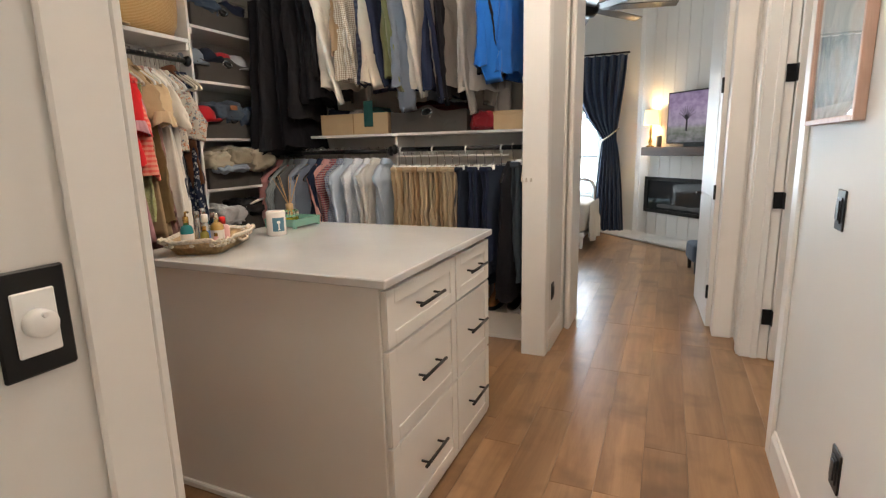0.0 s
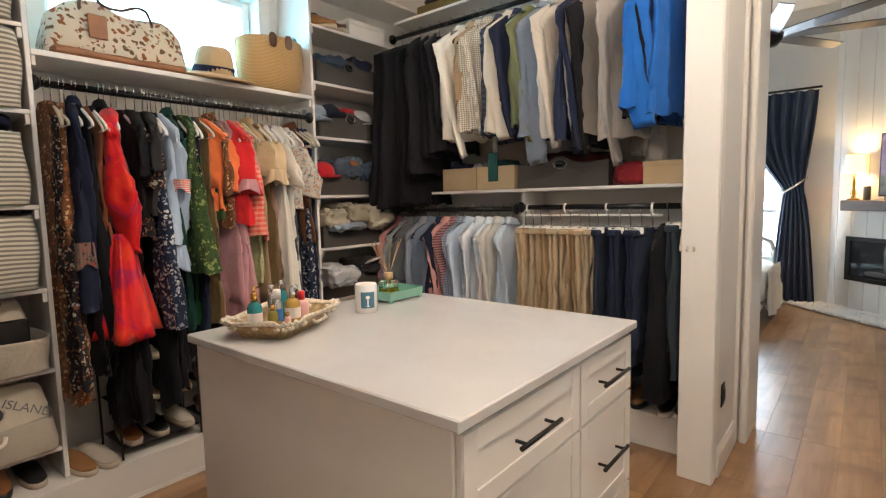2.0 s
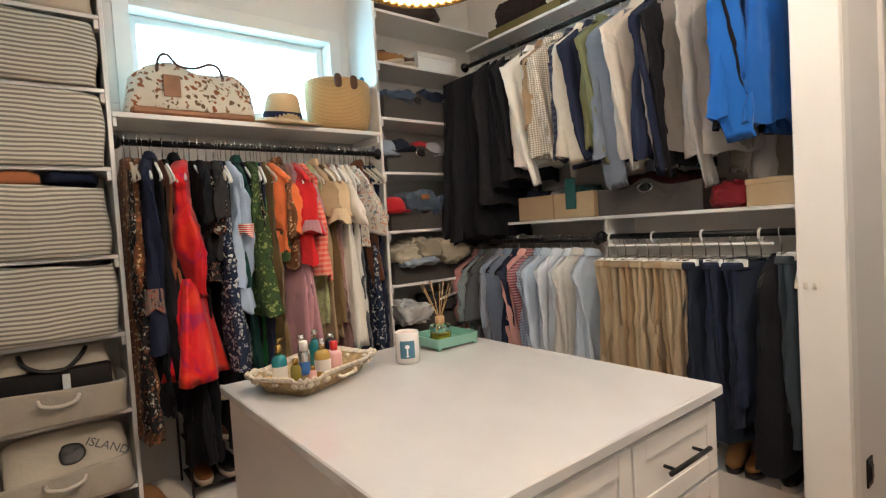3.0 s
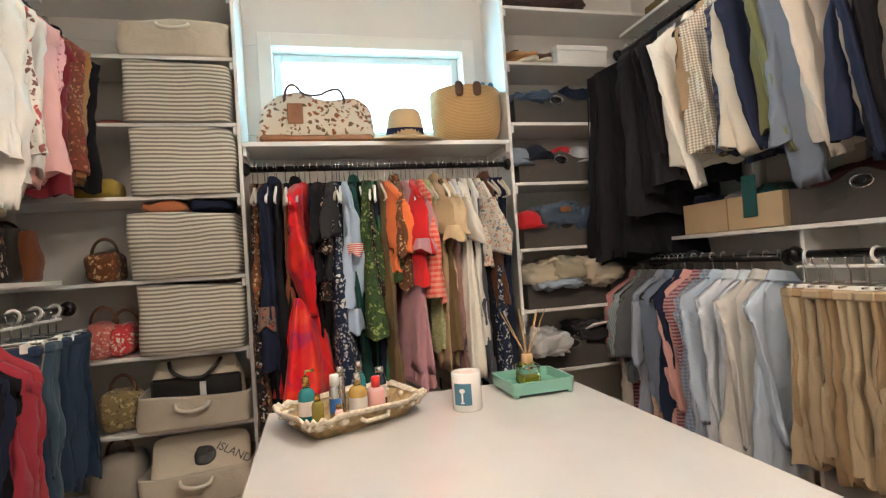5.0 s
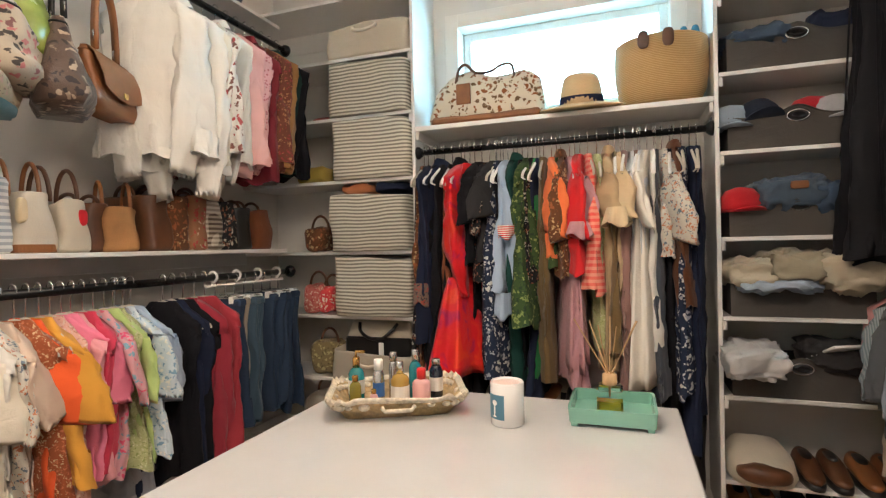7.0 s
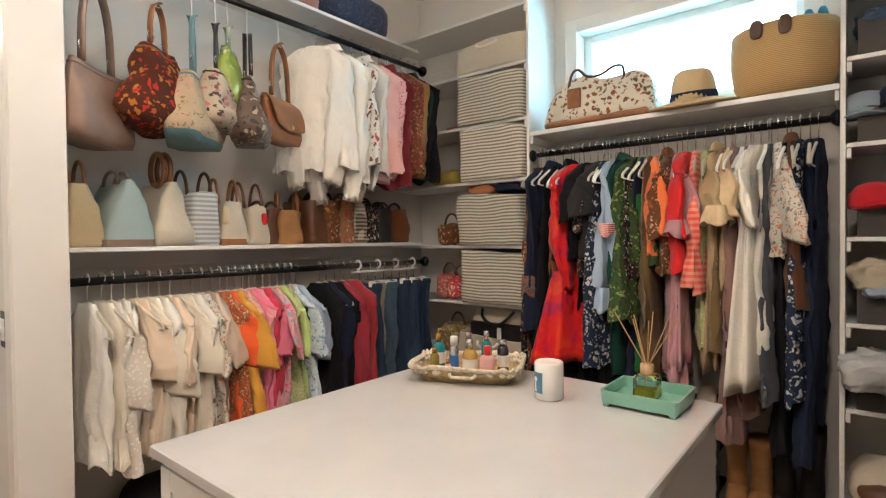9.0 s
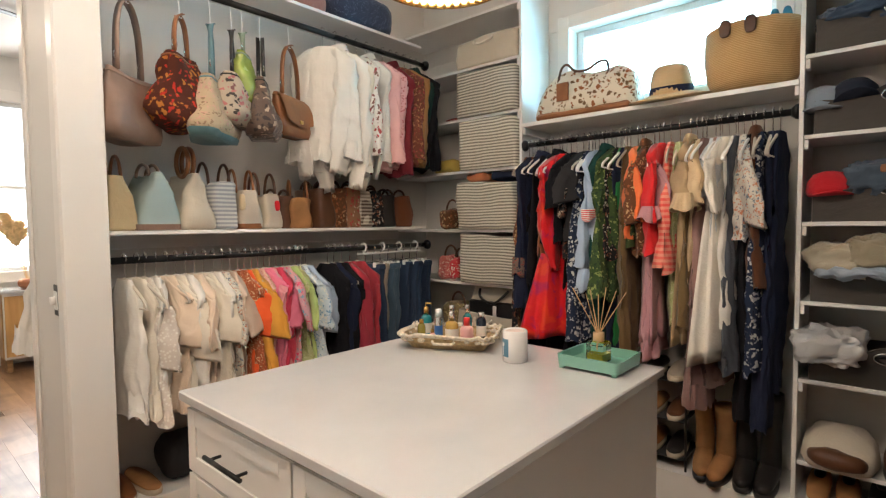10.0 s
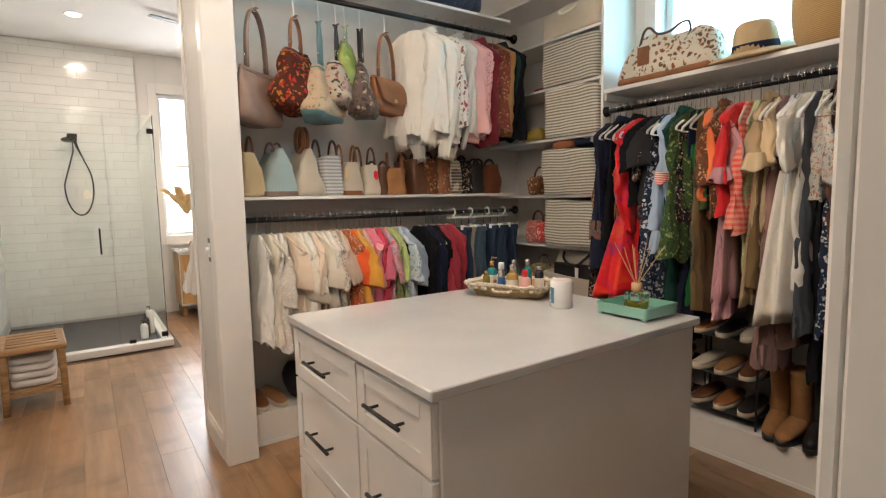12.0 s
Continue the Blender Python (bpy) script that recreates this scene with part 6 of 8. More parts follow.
# ---- handbags ----
def tote(m, w, d0, d1, h, mat, label, hmat, hh=0.12, hw=0.14, end=None, round_=False, seed=0):
    """A bag whose sides taper to its mouth; local x is its length."""
    w, d0, d1, h = w * 1.1, d0 * 1.3, d1 * 1.6, h * 1.02
    b = thing("handbag", label, "handbag", m, "handbags on the shelf")
    rings = [ring_rect(w * 0.94, d0 * 0.9, 0.0, 0.4), ring_rect(w, d0, 0.012, 0.4), ring_rect(w * 0.99, d0 * 0.93, h * 0.25, 0.4), ring_rect(w * 0.96, d0 * 0.55 + d1 * 0.45, h * 0.65, 0.4),
             ring_rect(w * 0.94, d1 * 1.1, h * 0.95, 0.45), ring_rect(w * 0.93, d1, h, 0.45)]
    r = np.random.RandomState(seed)
    ph = r.uniform(0, 6, 3)
    full = []
    for a_, b_ in zip(rings, rings[1:]):
        full += [[tuple(Vector(p).lerp(Vector(q), k / 3)) for p, q in zip(a_, b_)] for k in range(3)]
    rings = []
    for ring in full + [ring_rect(w * 0.93, d1, h, 0.45)]:
        new_ring = []
        for x, y, z in ring:
            q = Vector((x * 8 + ph[0], y * 8 + ph[1], z * 9 + ph[2]))
            k = min(1.0, z / 0.04)
            new_ring.append((x + 0.014 * k * noise.noise(q), y + k * (0.020 * noise.noise(q + Vector((3, 1, 0))) + 0.008 * (0.5 - abs(noise.noise(q * 2.2)))), z - k * 0.035 * (z / h) * (1 - (2 * x / w) ** 2) * (0.5 + 0.5 * math.sin(ph[1]))))
        rings.append(new_ring)
    inner = [[(x * 0.96, y * 0.8, z) for x, y, z in rings[-1]], [(x * 0.94, y * 0.75, z - 0.04) for x, y, z in rings[-1]]]
    part("body", M().loft(rings + inner, True, True, True), mat, b, "", True)
    for s in (-1, 1):
        if round_:
            ring = [(0.075 * math.cos(a), s * d1 * 0.35, h + 0.065 + 0.075 * math.sin(a)) for a in [2 * math.pi * k / 24 for k in range(25)]]
            part("handle", M().tube(ring, 0.012, 8, False), hmat, b, "", True)
        else:
            part("handle", handle_arc(hw, hh, h * 0.93, s * d1 * 0.45, 0.008), hmat, b, "", True)
    if end:
        part("trim", M().loft([ring_rect(w * 1.01, d0 * 1.02, 0.002, 0.4), ring_rect(w * 1.015, d0 * 1.03, 0.03, 0.4)], True, True, True), end, b, "leather base trim")
    return b


SZ = 1.396
BR = 90
tote(pose(-0.10, 0.42, SZ, 0, 0, BR), 0.26, 0.15, 0.04, 0.25, fabric((0.55, 0.42, 0.24)), "straw-coloured woven tote on the shelf", LEATHER, 0.12, 0.16, None, False, 1)
tote(pose(-0.27, 0.42, SZ, 0, 0, BR), 0.30, 0.17, 0.03, 0.28, BLUEL, "pale blue and beige canvas tote on the shelf", TAUPE, 0.06, 0.18, TAUPE, False, 2)
tote(pose(-0.45, 0.43, SZ, 0, 0, BR), 0.30, 0.15, 0.025, 0.28, CANVAS, "cream canvas bag with round wooden handles", LEATHER, 0, 0, None, True, 3)
tote(pose(-0.60, 0.42, SZ, 0, 0, BR), 0.28, 0.12, 0.08, 0.25, fabric((0.60, 0.60, 0.58), "plaid", (0.10, 0.13, 0.18), (0.6, 0.6, 0.58), 1.6), "white woven bag with navy zigzags", BROWNL, 0.12, 0.14, None, False, 4)
tote(pose(-0.745, 0.44, SZ, 0, 0, BR), 0.24, 0.11, 0.07, 0.21, fabric((0.62, 0.55, 0.45)), "small cream tote with tan leather edges", LEATHER, 0.13, 0.10, LEATHER, False, 5)
tote(pose(-0.875, 0.44, SZ, 0, 0, BR), 0.24, 0.11, 0.07, 0.20, fabric((0.60, 0.53, 0.42)), "small cream tote with a red tassel", BROWNL, 0.13, 0.12, None, False, 6)
tagged(part("tassel", soft((-0.90, 0.565, SZ + 0.13), (0.03, 0.03, 0.07), 0.7, 0.01, 90), fabric((0.6, 0.02, 0.03)), None, "", True), "small red yarn tassel on a handbag", "tassel")
tagged(part("tassel", soft((-0.69, 0.565, SZ + 0.15), (0.035, 0.035, 0.09), 0.7, 0.01, 91), fabric((0.68, 0.55, 0.35)), None, "", True), "cream yarn tassel on a handbag", "tassel")
tote(pose(-0.985, 0.42, SZ, 0, 0, BR), 0.22, 0.08, 0.06, 0.19, BROWNL, "dark brown leather handbag on the shelf", BROWNL, 0.05, 0.12, None, False, 7)
tote(pose(-1.10, 0.46, SZ, 0, 0, BR - 25), 0.24, 0.12, 0.07, 0.18, SUEDE, "tan suede satchel with a looped handle", LEATHER, 0.12, 0.13, None, False, 8)
for k, (x, mat, hh, label) in enumerate(((-1.24, BROWNL, 0.24, "dark brown leather bag"), (-1.34, BRFLOR, 0.25, "brown tapestry bag"), (-1.45, fabric((0.30, 0.14, 0.07), "floral", (0.55, 0.40, 0.28), (0.4, 0.06, 0.05), 0.7), 0.26, "rust tapestry bag"),
                                         (-1.55, fabric((0.60, 0.54, 0.45), "plaid", (0.1, 0.07, 0.05), None, 1.5), 0.24, "cream and dark woven bag"), (-1.65, BFLOR, 0.24, "black floral bag"), (-1.77, BLACKL, 0.22, "black leather bag"), (-1.93, fabric((0.16, 0.05, 0.02)), 0.22, "reddish brown slouchy bag"))):
    tote(pose(x, 0.43, SZ, 0, 0, BR), 0.28, 0.11, 0.08, hh, mat, label + " on the shelf", BROWNL, 0.06, 0.12, None, False, 20 + k)


def hung_bag(x, top, w, d, h, mat, label, smat, strap=0.35, turn=0, y=0.60, e=0.6, seed=0, lump=0.03, round_top=0.7, sag=0.03, base=None, strap_w=0.026):
    """A slouching bag that hangs by two flat straps from a hook on the rod; top is its upper edge."""
    m = pose(x, y, 0, 0, 0, turn)
    b = thing("handbag", label, "handbag", m, "handbags hanging from the rod")
    w, d, h = w * 1.12, d * 1.2, h * 0.90
    rings = []
    for i in range(15):
        s = i / 14
        k = (1 - (1 - round_top) * s ** 1.2) * (0.90 + 0.10 * min(1.0, s * 7))
        dd = d * (1 - 0.72 * s ** 1.4) * (0.75 + 0.25 * min(1.0, s * 6))
        ring = []
        for px, py, pz in ring_rect(w * k, dd, top - h + h * s, e, 44):
            q = Vector((px * 7 + seed * 2.1, py * 7, s * 2.6 + seed))
            crease = 0.5 - abs(noise.noise(q * 1.5)) * 1.8
            px += lump * 0.7 * noise.noise(q) * (1 - 0.4 * s)
            py += lump * (noise.noise(q + Vector((5, 0, 0))) + 0.5 * crease) * (1 - 0.5 * s)
            pz += sag * (1 - (2 * px / w) ** 2) * (-1 if s < 0.5 else -s) * 0.8
            ring.append((px, py, pz))
        rings.append(ring)
    part("body", M().loft(rings, True, True, True), mat, b, "", True)
    part("binding", M().tube(rings[-2] + rings[-2][:1], 0.0045, 6, False), smat, b, "", True)
    if base is not None:
        low = [[(px * 1.015, py * 1.03, pz - 0.002) for px, py, pz in r_] for r_ in rings[:2]]
        part("base", M().loft(low, True, True, False), base, b, "plain base panel", True)
    zt = RSU[1] - 0.13 if top + strap > RSU[1] - 0.13 else top + strap
    for s in (-1, 1):
        pts = []
        for k in range(11):
            q = k / 10
            pts.append((0.5 * w * round_top * 0.70 * s * (1 - q ** 2.2), s * (0.016 - 0.004 * q), top - sag * 0.5 + (zt - top + sag * 0.5) * math.sin(q * math.pi / 2) ** 0.9))
        part("strap", M().ribbon(pts, (0.35, 1, 0), strap_w, 0.005), smat, b, "", True)
        part("ring", M().tube([(pts[1][0] + 0.018 * math.cos(a), s * 0.018, pts[1][2] + 0.018 * math.sin(a)) for a in [2 * math.pi * k / 12 for k in range(13)]], 0.003, 5, False), CHROME, b, "small steel ring", True)
    hk = tagged(part("bag_hook", M().tube(arc((0, 0, RSU[1]), 0.022, 200, -60, 10) + [(0.01, 0, RSU[1] - 0.04), (0, 0, zt + 0.03), (0.004, 0, zt - 0.012), (-0.014, 0, zt - 0.008)], 0.003, 6), WHITEP, None, "", True), "white wire hook on the closet rod", "hook", "bag hooks")
    hk.matrix_basis = m
    return b


FLAME = fabric((0.075, 0.022, 0.014), "floral", (0.42, 0.03, 0.018), (0.38, 0.15, 0.03), 0.6)
TAPE = fabric((0.40, 0.31, 0.20), "floral", (0.24, 0.16, 0.10), (0.48, 0.28, 0.22), 0.9)
TEALB = fabric((0.12, 0.24, 0.27))
hung_bag(-0.15, 2.11, 0.32, 0.15, 0.33, TAUPE, "metallic taupe leather crossbody bag", TAUPE, 0.5, 40, seed=1, lump=0.022, round_top=0.9, strap_w=0.04)
hung_bag(-0.38, 2.27, 0.33, 0.19, 0.40, FLAME, "red and ochre patterned hobo bag", LEATHER, 0.25, 30, seed=2, round_top=0.5, lump=0.05, sag=0.05, strap_w=0.035)
hung_bag(-0.53, 2.19, 0.42, 0.17, 0.36, TAPE, "floral tapestry tote with a blue base", fabric((0.14, 0.25, 0.28)), 0.3, 46, seed=3, round_top=0.36, lump=0.035, base=TEALB)
hung_bag(-0.64, 2.22, 0.30, 0.18, 0.30, fabric((0.40, 0.33, 0.25), "floral", (0.055, 0.045, 0.04), (0.42, 0.14, 0.14), 0.6), "cream floral bag with black straps", BLACKL, 0.22, 45, seed=4, round_top=0.5, lump=0.04, strap_w=0.02)
hung_bag(-0.70, 2.35, 0.18, 0.12, 0.30, surface("lime_patent", (0.26, 0.32, 0.07), 0.25, vary=0.3, scale=9), "small lime green patent pouch", fabric((0.30, 0.38, 0.28)), 0.16, 40, seed=5, round_top=0.55, lump=0.03)
hung_bag(-0.80, 2.23, 0.34, 0.16, 0.36, fabric((0.10, 0.065, 0.05), "floral", (0.40, 0.31, 0.23), (0.035, 0.025, 0.025), 0.6, 0.35), "glossy dark floral printed bag", BLACKL, 0.22, 58, seed=6, round_top=0.45, lump=0.04, strap_w=0.02)
tan = hung_bag(-0.98, 2.15, 0.29, 0.10, 0.25, LEATHER, "glossy tan leather shoulder bag with a flap", LEATHER, 0.35, 25, seed=7, round_top=0.92, e=0.3, lump=0.006, sag=0.01, strap_w=0.034)
fl_ = []
for q, yy in ((0.0, 0.012), (0.15, 0.036), (0.5, 0.055), (0.8, 0.066), (1.0, 0.066)):
    fl_.append([(0.155 * (1 - 0.10 * q ** 3) * a, sy * yy, 2.148 - 0.17 * q + 0.03 * q * a * a) for sy, a in [(1, -1 + k / 6) for k in range(13)]])
part("flap", M().loft(fl_, False).loft([[(px, py + 0.004, pz - 0.002) for px, py, pz in r_] for r_ in fl_], False), LEATHER, tan, "tan leather front flap", True)
part("clasp", soft((0, 0.072, 2.0), (0.03, 0.008, 0.022), 0.5), GOLD_CLASP, tan, "small brass clasp", True)
# top shelf above
tagged(part("duffel_bag", soft((-1.62, 0.43, 2.84), (0.52, 0.26, 0.24), 0.55, 0.02, 95), fabric((0.04, 0.055, 0.10), "floral", (0.10, 0.13, 0.2), (0.03, 0.04, 0.08), 1.2), None, "", True), "navy quilted duffel bag on the top shelf", "bag")
tagged(part("bag", soft((-1.18, 0.43, 2.80), (0.3, 0.22, 0.15), 0.55, 0.02, 96), fabric((0.42, 0.2, 0.16)), None, "", True), "dusty pink bag on the top shelf", "bag")

# ---- on the window shelf ----
df = thing("duffel_bag", "cream duffel bag printed with rust and brown flowers", "bag", (-2.29, 1.80, 2.051))
DUFF = fabric((0.64, 0.57, 0.46), "floral", (0.26, 0.085, 0.025), (0.15, 0.085, 0.04), 0.62)
rr = []
for i in range(21):
    s = i / 20
    y = -0.32 + 0.64 * s
    edge = abs(2 * s - 1)
    hgt = 0.275 * (1 - 0.22 * edge ** 5) - 0.02 * math.cos(3 * math.pi * s)
    wdt = 0.235 * (1 - 0.30 * edge ** 6)
    ring = []
    for k in range(40):
        a = 2 * math.pi * k / 40
        px = 0.5 * wdt * sgnpow(math.cos(a), 0.45)
        pz = hgt * (0.5 + 0.5 * sgnpow(math.sin(a), 0.45))
        px *= 1 - 0.55 * (pz / hgt) ** 2.5
        q = Vector((y * 8, px * 9, pz * 9))
        ring.append((px + 0.018 * noise.noise(q), y * (1 - 0.10 * pz / hgt) + 0.012 * noise.noise(q * 1.7), pz + min(1.0, pz * 9) * 0.02 * noise.noise(q + Vector((4, 0, 0)))))
    rr.append(ring)
part("body", M().loft(rr, True, True, True), DUFF, df, "", True)
part("strap", M().cord([(0.07, -0.17, 0.22), (0.06, -0.15, 0.31), (0.06, -0.11, 0.33), (0.05, -0.06, 0.285), (0.05, 0.02, 0.28), (0.05, 0.09, 0.31), (0.05, 0.14, 0.30), (0.07, 0.16, 0.22)], 0.008, 8), BROWNL, df, "brown leather strap", True)
part("tag", M().box((0.116, -0.15, 0.10), (0.126, -0.07, 0.21), 0.003), LEATHER, df, "brown leather luggage tag")
part("base", M().box((-0.112, -0.30, 0.0), (0.126, 0.30, 0.045), 0.015), LEATHER, df, "brown leather base")
ht = thing("straw_hat", "tan straw hat with a dark blue ribbon band", "hat", pose(-2.27, 2.295, 2.075, 0, 9, 0) @ Matrix.Scale(1.14, 4))
part("crown", M().lathe([(0.100, 0.02), (0.098, 0.06), (0.090, 0.11), (0.078, 0.145), (0.058, 0.158), (0.030, 0.146), (0.002, 0.138)], 32, (0, 0, 0), 1.10, 0.95), STRAWP, ht, "", True)
part("brim", M().lathe([(0.095, 0.025), (0.13, 0.014), (0.17, -0.004), (0.195, 0.004), (0.193, 0.010), (0.17, 0.002), (0.13, 0.020), (0.095, 0.031)], 36, cap=False), STRAWP, ht, "", True)
part("band", M().lathe([(0.1, 0.028), (0.1005, 0.06)], 28, (0, 0, 0), 1.08, 0.96, cap=False), fabric((0.02, 0.025, 0.06)), ht, "dark blue ribbon")
bs_ = thing("straw_basket", "large round straw tote with brown leather tabs", "basket", pose(-2.28, 2.675, 2.051) @ Matrix.Scale(1.13, 4))
prof = [(0.120, 0.0), (0.150, 0.012), (0.172, 0.06), (0.182, 0.13), (0.184, 0.20), (0.180, 0.272), (0.175, 0.276), (0.174, 0.2), (0.16, 0.08), (0.13, 0.02)]
part("body", M().lathe(prof, 36, (0, 0, 0), 0.86, 1.04, True), STRAW, bs_, "", True)
for yy in (-0.075, 0.02):
    part("tab", soft((0.158, yy, 0.25), (0.012, 0.045, 0.075), 0.7), BROWNL, bs_, "brown leather tab", True)
fl = thing("flip_flops", "pair of blue rubber flip-flops in the basket", "shoes", pose(-2.26, 2.80, 2.29, 0, -70, 0))
for yy in (-0.025, 0.025):
    part("sole", soft((0, yy, 0), (0.26, 0.05, 0.016), 0.7), fabric((0.05, 0.22, 0.36)), fl, "", True)

# ---- on the island ----
TOPZ = 0.9
SHELLW = surface("woven_shell", (0.62, 0.54, 0.42), 0.5, vary=0.3, scale=70, fine=160, relief=0.6)
SHELLG = surface("woven_gold_rattan", (0.42, 0.29, 0.14), 0.5, vary=0.35, scale=60, fine=160, relief=0.7)
TRAY = pose(-0.955, 1.825, TOPZ, 0, 0, 116) @ Matrix.Scale(0.92, 4)
tr = thing("tray", "woven rectangular tray with a shell-studded wavy rim", "tray", TRAY)


def wavy(w, d, z, amp, n=96):
    return [(x, y, z + amp * math.sin(k * 2 * math.pi * 18 / n)) for k, (x, y, _) in enumerate(ring_rect(w, d, z, 0.25, n))]


part("basket", M().loft([wavy(0.34, 0.20, 0.0, 0), wavy(0.37, 0.23, 0.025, 0), wavy(0.43, 0.29, 0.058, 0.004), wavy(0.42, 0.28, 0.060, 0.004), wavy(0.35, 0.21, 0.012, 0)], True, True, True), SHELLG, tr, "", True)
part("rim", M().loft([wavy(0.425, 0.285, 0.054, 0.004), wavy(0.452, 0.312, 0.068, 0.006), wavy(0.44, 0.30, 0.074, 0.006), wavy(0.41, 0.27, 0.060, 0.004)], True), SHELLW, tr, "white shell-studded rim", True)
for s in (-1, 1):
    part("handle", M().tube([(-0.05, s * 0.145, 0.045), (-0.04, s * 0.158, 0.036), (0.04, s * 0.158, 0.036), (0.05, s * 0.145, 0.045)], 0.007, 8), SHELLW, tr, "", True)
for k in range(22):
    a = 2 * math.pi * k / 22
    part("shell", soft((0.205 * sgnpow(math.cos(a), 0.35), 0.135 * sgnpow(math.sin(a), 0.35), 0.045), (0.03, 0.025, 0.02), 0.9, 0.006, k, 10, 6), SHELLW, tr, "", True)


def bottle(x, y, r, h, mat, cap_mat, cap_r, cap_h, label, neck=True, pump=False, band=None):
    b = thing("bottle", label, "bottle", TRAY @ pose(x, y, 0.014), "bottles on the tray")
    part("flask", M().lathe([(r * 0.9, 0), (r, 0.006), (r, h * 0.82), (r * 0.8, h * 0.93), (cap_r * 0.9, h)], 20), mat, b, "", True)
    part("cap", M().lathe([(cap_r, h), (cap_r, h + cap_h * 0.9), (cap_r * 0.85, h + cap_h)], 16), cap_mat, b, "", True)
    if band is not None:
        part("label", M().lathe([(r + 0.0006, h * 0.25), (r + 0.0006, h * 0.65)], 20, cap=False), band, b, "paper label")
    if pump:
        part("pump", M().tube([(0, 0, h + cap_h), (0, 0, h + cap_h + 0.018), (0.03, 0.0, h + cap_h + 0.016)], 0.005, 8), cap_mat, b, "", True)
    return b


TEAL = surface("teal_lotion", (0.02, 0.20, 0.22), 0.12, vary=0.1, relief=0, coat=0.5)
AMBER = surface("amber_perfume", (0.42, 0.26, 0.06), 0.08, vary=0.15, relief=0, coat=0.6)
OLIVEG = surface("olive_glass", (0.22, 0.18, 0.03), 0.08, vary=0.15, relief=0, coat=0.6)
NAVYG = surface("navy_bottle", (0.012, 0.018, 0.035), 0.1, vary=0.1, relief=0, coat=0.6)
PINKB = surface("pink_lotion", (0.68, 0.38, 0.36), 0.3, vary=0.05, relief=0)
REDCAP = surface("red_cap", (0.65, 0.03, 0.03), 0.3, vary=0.05, relief=0)
GOLD = surface("gold_cap", (0.60, 0.38, 0.12), 0.25, 0.9, vary=0.1, relief=0)
SILVER = surface("silver_can", (0.60, 0.60, 0.60), 0.25, 0.9, vary=0.06, relief=0)
PAPER = surface("paper_label", (0.70, 0.66, 0.60), 0.6, vary=0.05)
bottle(-0.135, 0.045, 0.027, 0.115, TEAL, GOLD, 0.012, 0.035, "teal lotion bottle with a gold pump", True, True, PAPER)
bottle(-0.135, -0.03, 0.019, 0.085, OLIVEG, GOLD, 0.01, 0.02, "small olive glass perfume bottle")
bottle(-0.075, -0.055, 0.013, 0.05, PINKB, GOLD, 0.008, 0.015, "tiny pink perfume bottle")
bottle(-0.06, -0.005, 0.019, 0.115, SILVER, WHITEP, 0.015, 0.035, "silver spray can with a blue label", True, False, fabric((0.05, 0.15, 0.4)))
bottle(-0.01, 0.05, 0.016, 0.13, SILVER, CHROME, 0.013, 0.03, "tall silver spray bottle")
bottle(0.01, -0.03, 0.03, 0.105, AMBER, CHROME, 0.012, 0.04, "square amber perfume bottle with a silver cap", True, False, PAPER)
bottle(0.065, 0.05, 0.022, 0.125, TEAL, CHROME, 0.012, 0.04, "teal perfume bottle with a silver cap")
bottle(0.08, -0.03, 0.030, 0.085, PINKB, REDCAP, 0.015, 0.035, "pink lotion bottle with a red cap")
bottle(0.135, 0.03, 0.023, 0.115, NAVYG, SILVER, 0.015, 0.02, "dark navy bottle with a silver cap", True, False, PAPER)
# candle
cd = thing("candle", "white glass jar candle with a blue square label", "candle", (-0.905, 2.18, TOPZ))
part("jar", M().lathe([(0.042, 0), (0.046, 0.004), (0.046, 0.114), (0.043, 0.118), (0.041, 0.112)], 32), surface("milk_glass", (0.80, 0.77, 0.74), 0.15, vary=0.02, relief=0, coat=0.4), cd, "", True)
part("wax", M().lathe([(0.041, 0.10), (0.041, 0.112), (0.012, 0.116), (0.002, 0.116)], 28), surface("pale_wax", (0.72, 0.55, 0.48), 0.5, vary=0.1), cd, "pale pink wax top", True)
lab = []
for z in (0.022, 0.088):
    lab.append([(0.0466 * math.cos(a), 0.0466 * math.sin(a), z) for a in [radians(-70 + 4.5 * k) for k in range(17)]])
part("label", M().loft(lab, False), surface("blue_label", (0.07, 0.19, 0.27), 0.5, vary=0.05), cd, "blue paper label", True)
lm = M()
for dx, dz, w_, h_ in ((0, 0.046, 0.003, 0.018), (0, 0.066, 0.009, 0.0075), (0, 0.030, 0.007, 0.0025)):
    a0 = radians(-34)
    pts = []
    for k in range(14):
        q = 2 * math.pi * k / 14
        aa = a0 + (w_ * math.cos(q)) / 0.047
        pts.append((0.0471 * math.cos(aa), 0.0471 * math.sin(aa), dz + h_ * math.sin(q)))
    lm.add(pts, [tuple(range(14))])
part("emblem", lm, WHITEP, cd, "small white tree emblem")
